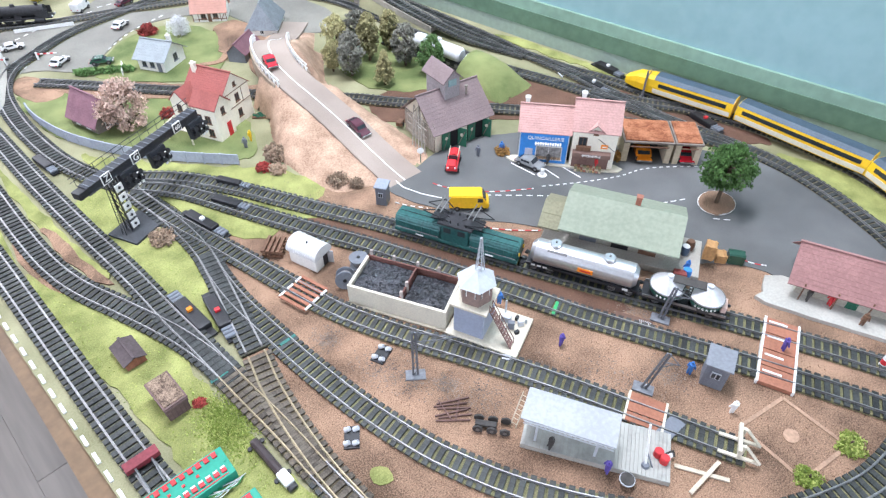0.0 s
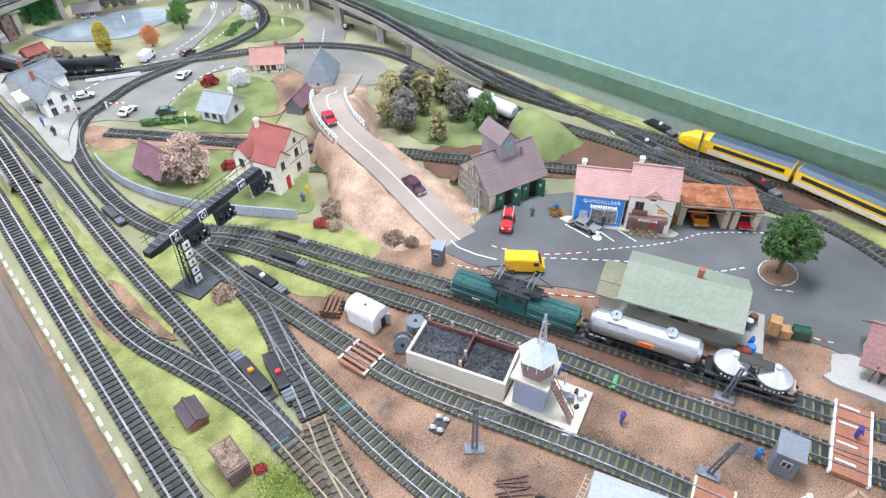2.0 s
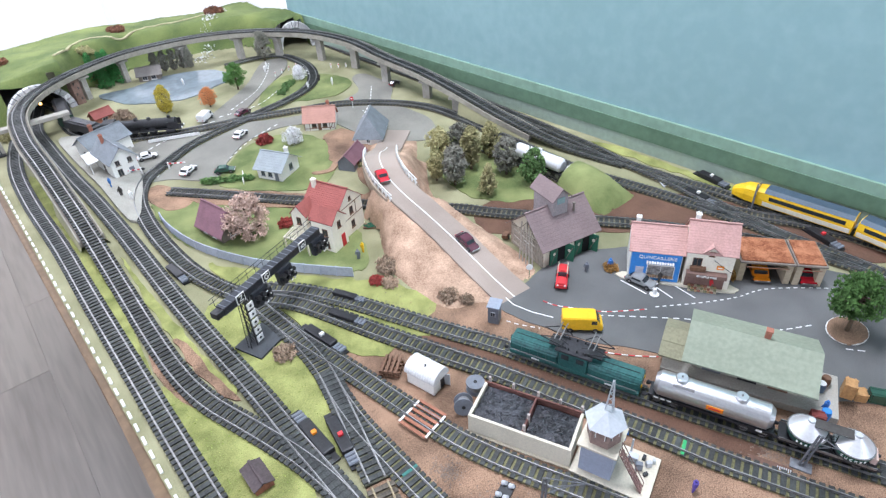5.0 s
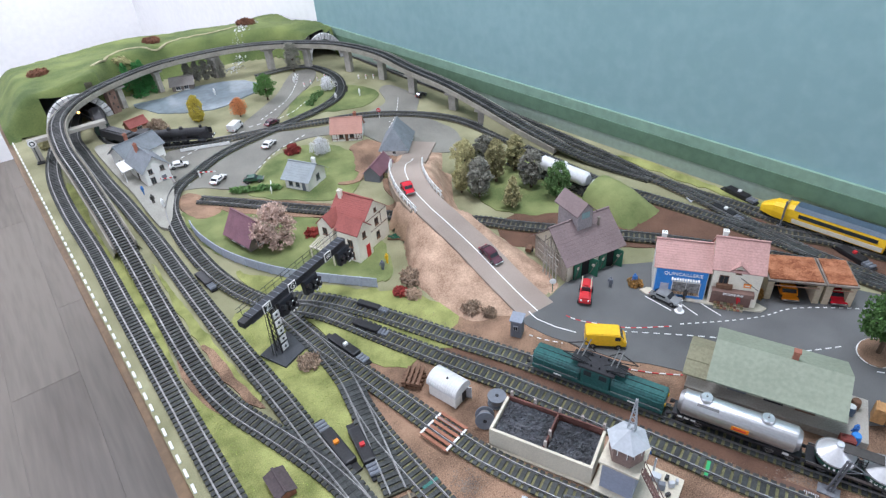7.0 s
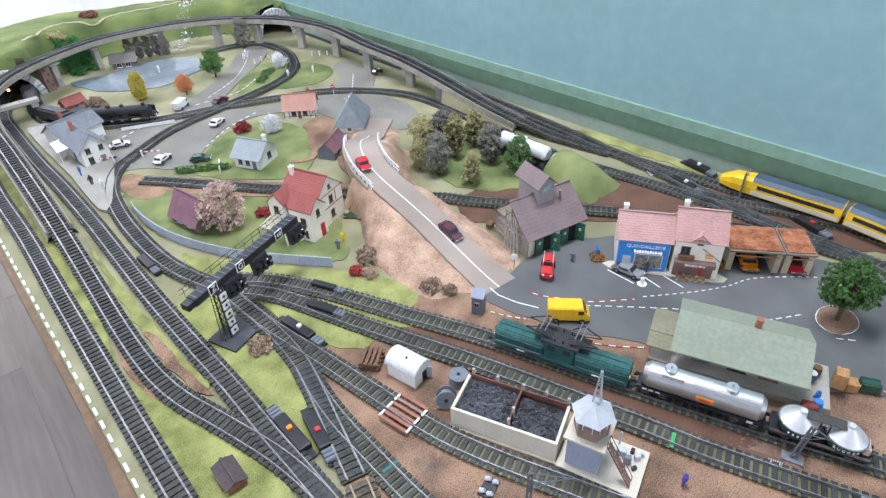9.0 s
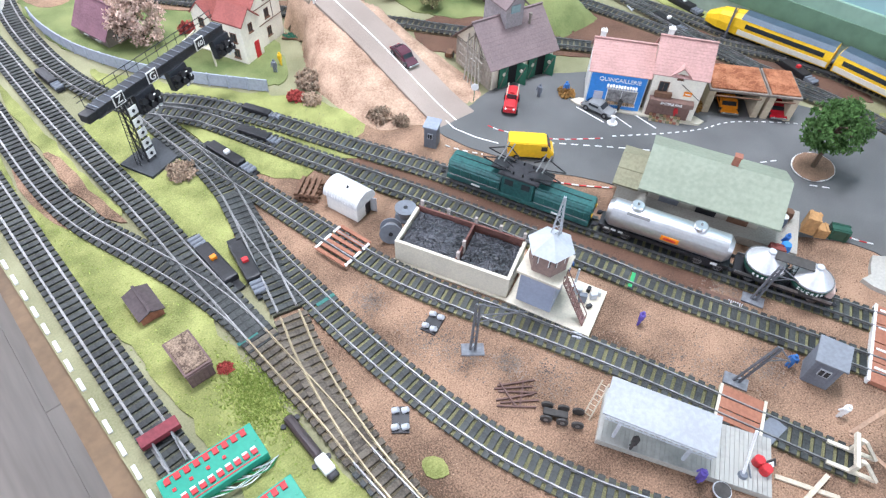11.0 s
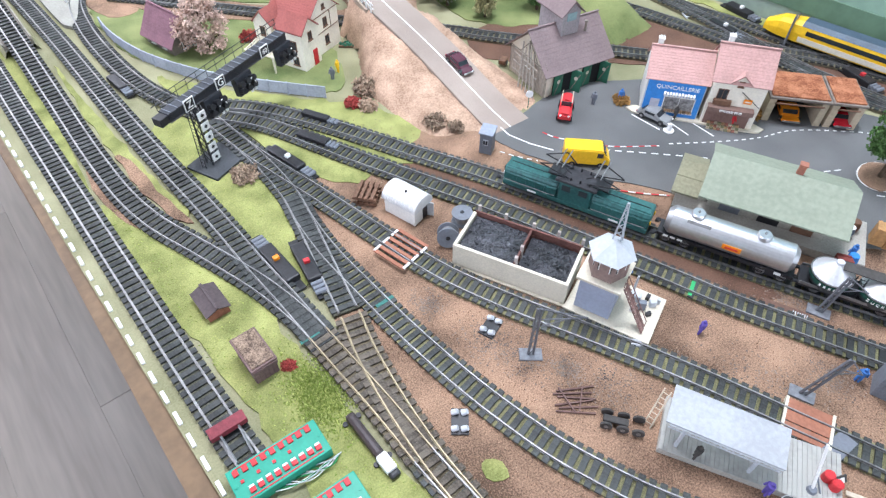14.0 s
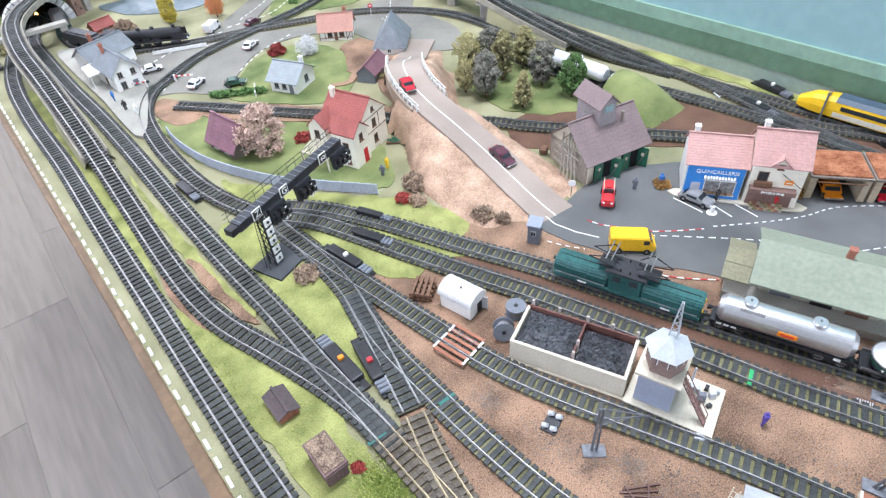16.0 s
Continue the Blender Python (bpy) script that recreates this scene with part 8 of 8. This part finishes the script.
part("dome", cyl(bm_new(), (0, 0, 0.0372), 0.0056, 0.0054, 0.005, n=18), MATS["white_tank"], tk2)
for s in (-1, 1):
    part("bogie", boxm((s * 0.040, 0, 0.0045), (0.028, 0.019, 0.005), bevel=0.001), BLACK, tk2)
    for k in (-1, 1):
        wheelset(tk2, s * 0.040 + k * 0.009)
    part("saddle", boxm((s * 0.040, 0, 0.0120), (0.009, 0.017, 0.004)), BLACK, tk2)

# things round the pond and at the far end
st_ = thing("brick_tower", "square brown brick tower beside the viaduct", "tower", 0.222, 1.835, 0, 20)
part("shaft", boxm((0, 0, 0.034), (0.022, 0.020, 0.068), bevel=0.0006), mat("tower_brick", (0.22, 0.14, 0.11), 0.9, 0.25, 300, 60, 0.3), st_)
# Slots are dark plates on the shaft, the shade of holes as colour.
for k in range(4):
    part("slot", boxm((0.004 * (-1) ** k, -0.0102, 0.014 + k * 0.013), (0.0035, 0.0008, 0.006)), DARKCLOTH, st_)
part("cap", boxm((0, 0, 0.069), (0.025, 0.023, 0.003), bevel=0.0006), MATS["tower_brick"], st_)
house("boat_house", "dark timber boat house at the pond shore", 0.415, 1.875, -22, 0.056, 0.036, 0.020, 0.034, TIMBER, mat("boat_roof", (0.17, 0.155, 0.14), 0.85, 0.15), 0.006, [("f", -0.012, 0.010, 0.012, 0.012), ("f", 0.010, 0.010, 0.012, 0.012)], rows=5, category="boat house")
FIR = leafmat("leaf_fir", (0.055, 0.21, 0.055))
for i, (x, y, h) in enumerate(((0.292, 1.955, 0.075), (0.318, 1.935, 0.085), (0.345, 1.915, 0.075), (0.305, 1.905, 0.06), (0.335, 1.955, 0.085))):
    tree("bright green fir behind the pond", x, y, h, 0.022, FIR, 300 + i, max(far_z(x, y), 0), "cone", "firs behind the pond", 0.08)
for i, (x, y) in enumerate(((0.445, 1.915), (0.468, 1.905), (0.490, 1.900), (0.512, 1.892), (0.53, 1.88))):
    tree("grey leafless little tree behind the pond", x, y, 0.058, 0.012, L_GREY, 320 + i, max(far_z(x, y), 0), "column", "grey trees behind the pond", 0.1)
for i, (x, y) in enumerate(((0.664, 1.618), (0.688, 1.626), (0.712, 1.632), (0.738, 1.638), (0.802, 1.558), (0.818, 1.545), (0.834, 1.532))):
    o = thing("road_post", "white road post beside the village road", "road post", x, y, 0.0016, 0, "white road posts")
    part("shaft", boxm((0, 0, 0.006), (0.0034, 0.0026, 0.012), bevel=0.0005), WHITE, o)
    part("reflector", boxm((0, -0.0015, 0.0095), (0.0026, 0.0006, 0.002)), RED, o)
hg2 = thing("hedge", "low green hedge strip inside the road bend", "hedge", 0.640, 1.515, 0.001, 42)
v, f = foliage(random.Random(6), 110, 0.0022, lambda g: (g.uniform(-0.045, 0.045), g.gauss(0, 0.005), g.uniform(0.001, 0.006), 0.004), 14)
raw("leaves", v, f, L_GREEN, hg2)
sd_ = thing("disc_signal", "round white disc signal on a dark post", "signal", 0.0135, 1.632, 0.001, -10)
part("foot", boxm((0, 0, 0.0015), (0.016, 0.012, 0.003), bevel=0.0006), BLACK, sd_)
part("post", cyl(bm_new(), (0, 0, 0.024), 0.0014, 0.0012, 0.046, n=8), MATS["gantry_grey"], sd_)
dd_ = part("disc", cyl(bm_new(), (0, -0.002, 0.048), 0.0085, 0.0085, 0.0016, (90, 0, 0), 24), WHITE, sd_)
part("ring", cyl(bm_new(), (0, -0.003, 0.048), 0.0055, 0.0055, 0.0008, (90, 0, 0), 20), BLACK, dd_)
part("spot", cyl(bm_new(), (0, -0.0036, 0.048), 0.0032, 0.0032, 0.0008, (90, 0, 0), 16), WHITE, dd_)
for x, y, rz in ((0.2138, 1.318, 150), (0.262, 1.300, -35)):
    o = thing("crossing_gate", "white and red level crossing gate", "crossing gate", x, y, 0.0016, rz, "level crossing gates")
    part("post", boxm((0, 0, 0.007), (0.003, 0.003, 0.014)), WHITE, o)
    for k in range(6):
        part("bar_section", boxm((0.004 + k * 0.0055, 0, 0.0105), (0.0055, 0.0016, 0.0020)), (RED, WHITE)[k % 2], o)
    part("counterweight", boxm((-0.004, 0, 0.0105), (0.005, 0.003, 0.004)), BLACK, o)
wp = thing("white_fence", "short white board fence beside the bungalow", "fence", 0, 0)
ev = np.array([(0.344, 1.128, 0.001), (0.352, 1.146, 0.001), (0.360, 1.164, 0.001)])
for a, b in zip(ev, ev[1:]):
    v, f = ribbon(np.array([a, b]), 0, 0.0014, 0, 0.010)
    raw("board", v, f, WHITE, wp)
tl_ = thing("tunnel_lamp", "small warm lamp glowing in the tunnel mouth", "lamp", 0.1335, 1.775, 0.048)
part("socket", cyl(bm_new(), (0, 0, 0.004), 0.0016, 0.0016, 0.012, n=8), BLACK, tl_)
part("bulb", cyl(bm_new(), (0, 0, -0.004), 0.0034, 0.0020, 0.005, n=12), mat("lamp_glow", (1.0, 0.55, 0.15), 0.5, 0.0, emit=6.0), tl_)
patch("village_earth", [(0.515, 1.085), (0.545, 1.15), (0.565, 1.20), (0.605, 1.20), (0.62, 1.14), (0.60, 1.06), (0.555, 1.03)], 0.0, 0.0026, EARTH, "trodden brown ground between the village houses", 0.004)
patch("garden_path", [(0.462, 1.072), (0.490, 1.06), (0.52, 1.085), (0.525, 1.075), (0.495, 1.048), (0.460, 1.06)], 0.0, 0.0030, EARTH, "brown garden path beside the bungalow", 0.001)
cw = thing("cart", "small brown wooden cart on the ground", "cart", 0.575, 0.655, 0.0016, 30)
part("box", boxm((0, 0, 0.006), (0.014, 0.009, 0.006), bevel=0.0005), WOOD, cw)
for s in (-1, 1):
    part("wheel", cyl(bm_new(), (0, s * 0.0055, 0.0035), 0.0035, 0.0035, 0.001, (90, 0, 0), 12), BLACK, cw)
ws = thing("track_ladder", "grey metal ladder lying between back tracks", "ladder", 0.90, 0.585, 0.0016, 60)
for s in (-1, 1):
    part("stile", boxm((0, s * 0.008, 0.002), (0.05, 0.0016, 0.002)), LIGHTGREY, ws)
for k in range(5):
    part("rung", boxm((-0.02 + k * 0.01, 0, 0.002), (0.0014, 0.016, 0.0012)), LIGHTGREY, ws)
for x, y, m, lb in ((0.695, 1.285, RED, "red and white stop sign on a post"), (0.528, 0.560, WHITE, "small round white sign on a green post")):
    o = thing("road_sign", lb, "road sign", x, y, 0.0015, -45)
    part("post", cyl(bm_new(), (0, 0, 0.010), 0.0006, 0.0006, 0.020, n=6), DOORGREEN if m is WHITE else WHITE, o)
    part("disc", cyl(bm_new(), (0, -0.0008, 0.021), 0.0048, 0.0048, 0.0010, (90, 0, 0), 18), m, o)
    if m is RED:
        part("bar", boxm((0, -0.0016, 0.021), (0.006, 0.0006, 0.0014)), WHITE, o)
bx = thing("signal_post", "red and white shunting post beside the track", "post", 0.607, -0.028, 0.001, 0)
for k in range(4):
    part("band", cyl(bm_new(), (0, 0, 0.003 + k * 0.006), 0.0035, 0.0035, 0.006, n=12), (WHITE, RED)[k % 2], bx)

# ---- tiny figurines ----
def figurine(x, y, z, rz, m, label, h=0.019):
    bm = bm_new()
    for s in (-1, 1):
        cyl(bm, (s * h * 0.07, 0, h * 0.22), h * 0.055, h * 0.075, h * 0.44, n=7)
        rod(bm, (s * h * 0.15, 0, h * 0.78), (s * h * 0.20, -h * 0.08, h * 0.46), h * 0.045, 6)
    cyl(bm, (0, 0, h * 0.62), h * 0.13, h * 0.15, h * 0.38, n=9)
    bmesh.ops.create_icosphere(bm, subdivisions=1, radius=h * 0.095, matrix=pose(0, 0, h * 0.92))
    ob = part("figurine", bm, m)
    ob.matrix_basis = pose(x, y, z, 0, 0, rz)
    tagged(ob, label, "figurine", "figurines")


for i, (x, y, z, m, lb) in enumerate(((0.402, 0.2195, 0.0012, PURPLE, "tiny painted figurine standing on the yard"), (0.5525, 0.0515, 0.007, PURPLE, "tiny painted figurine standing on the level crossing"), (0.463, 0.107, 0.0012, BLUECLOTH, "tiny blue painted figurine beside the cabin"), (0.4505, 0.0565, 0.0012, WHITE, "tiny white painted figurine on the yard"), (0.297, 0.155, 0.0085, DARKCLOTH, "tiny dark figurine under the shelter"), (0.313, 0.107, 0.0085, PURPLE, "tiny violet figurine on the loading platform"),
                                  (0.598, 0.512, 0.0022, GREYW, "tiny grey figurine before the engine shed"), (0.629, 0.494, 0.0022, BLUECLOTH, "tiny blue figurine before the engine shed"), (0.651, 0.426, 0.0022, DARKCLOTH, "tiny dark figurine at the parking bay"), (0.690, 0.372, 0.0042, RED, "tiny red figurine before the grocery"), (0.397, 0.300, 0.0072, BLUECLOTH, "tiny blue figurine on the tower plinth"), (0.580, 0.176, 0.012, BLUECLOTH, "tiny blue figurine on the goods platform"),
                                  (0.640, 0.060, 0.006, DARKCLOTH, "tiny dark figurine on the halt platform"), (0.650, 0.040, 0.006, RED, "tiny red figurine on the halt platform"), (0.645, 0.005, 0.006, WOOD, "tiny brown figurine on the halt platform"), (0.155, 1.25, 0.006, DARKCLOTH, "tiny dark figurine on the station platform"), (0.165, 1.22, 0.006, WHITE, "tiny white figurine on the station platform"), (0.150, 1.30, 0.006, BLUECLOTH, "tiny blue figurine on the station platform"),
                                  (0.68, 1.47, 0.0014, WHITE, "tiny white figurine on the pasture"), (0.73, 1.50, 0.0014, DARKCLOTH, "tiny dark figurine on the pasture"), (0.74, 1.45, 0.0014, WHITE, "tiny white figurine on the pasture"), (0.388, 0.785, 0.0012, YELLOW, "tiny yellow figurine in the villa garden"), (0.373, 0.775, 0.0012, GREYW, "tiny grey figurine in the villa garden"), (0.66, 1.67, 0.0016, WHITE, "tiny white road post figure"), (0.675, 1.69, 0.0016, WHITE, "tiny white road post figure"), (0.46, 1.75, 0.002, WHITE, "tiny white figurine in a boat"))):
    figurine(x, y, z, i * 47, m, lb)
bl = thing("bollard", "white conical bollard at the parking bays", "bollard", 0.626, 0.416, 0.0022)
part("cone", cyl(bm_new(), (0, 0, 0.005), 0.0034, 0.0022, 0.010, n=14), WHITE, bl)
part("foot", cyl(bm_new(), (0, 0, 0.0006), 0.0065, 0.0065, 0.0012, n=14), WHITE, bl)
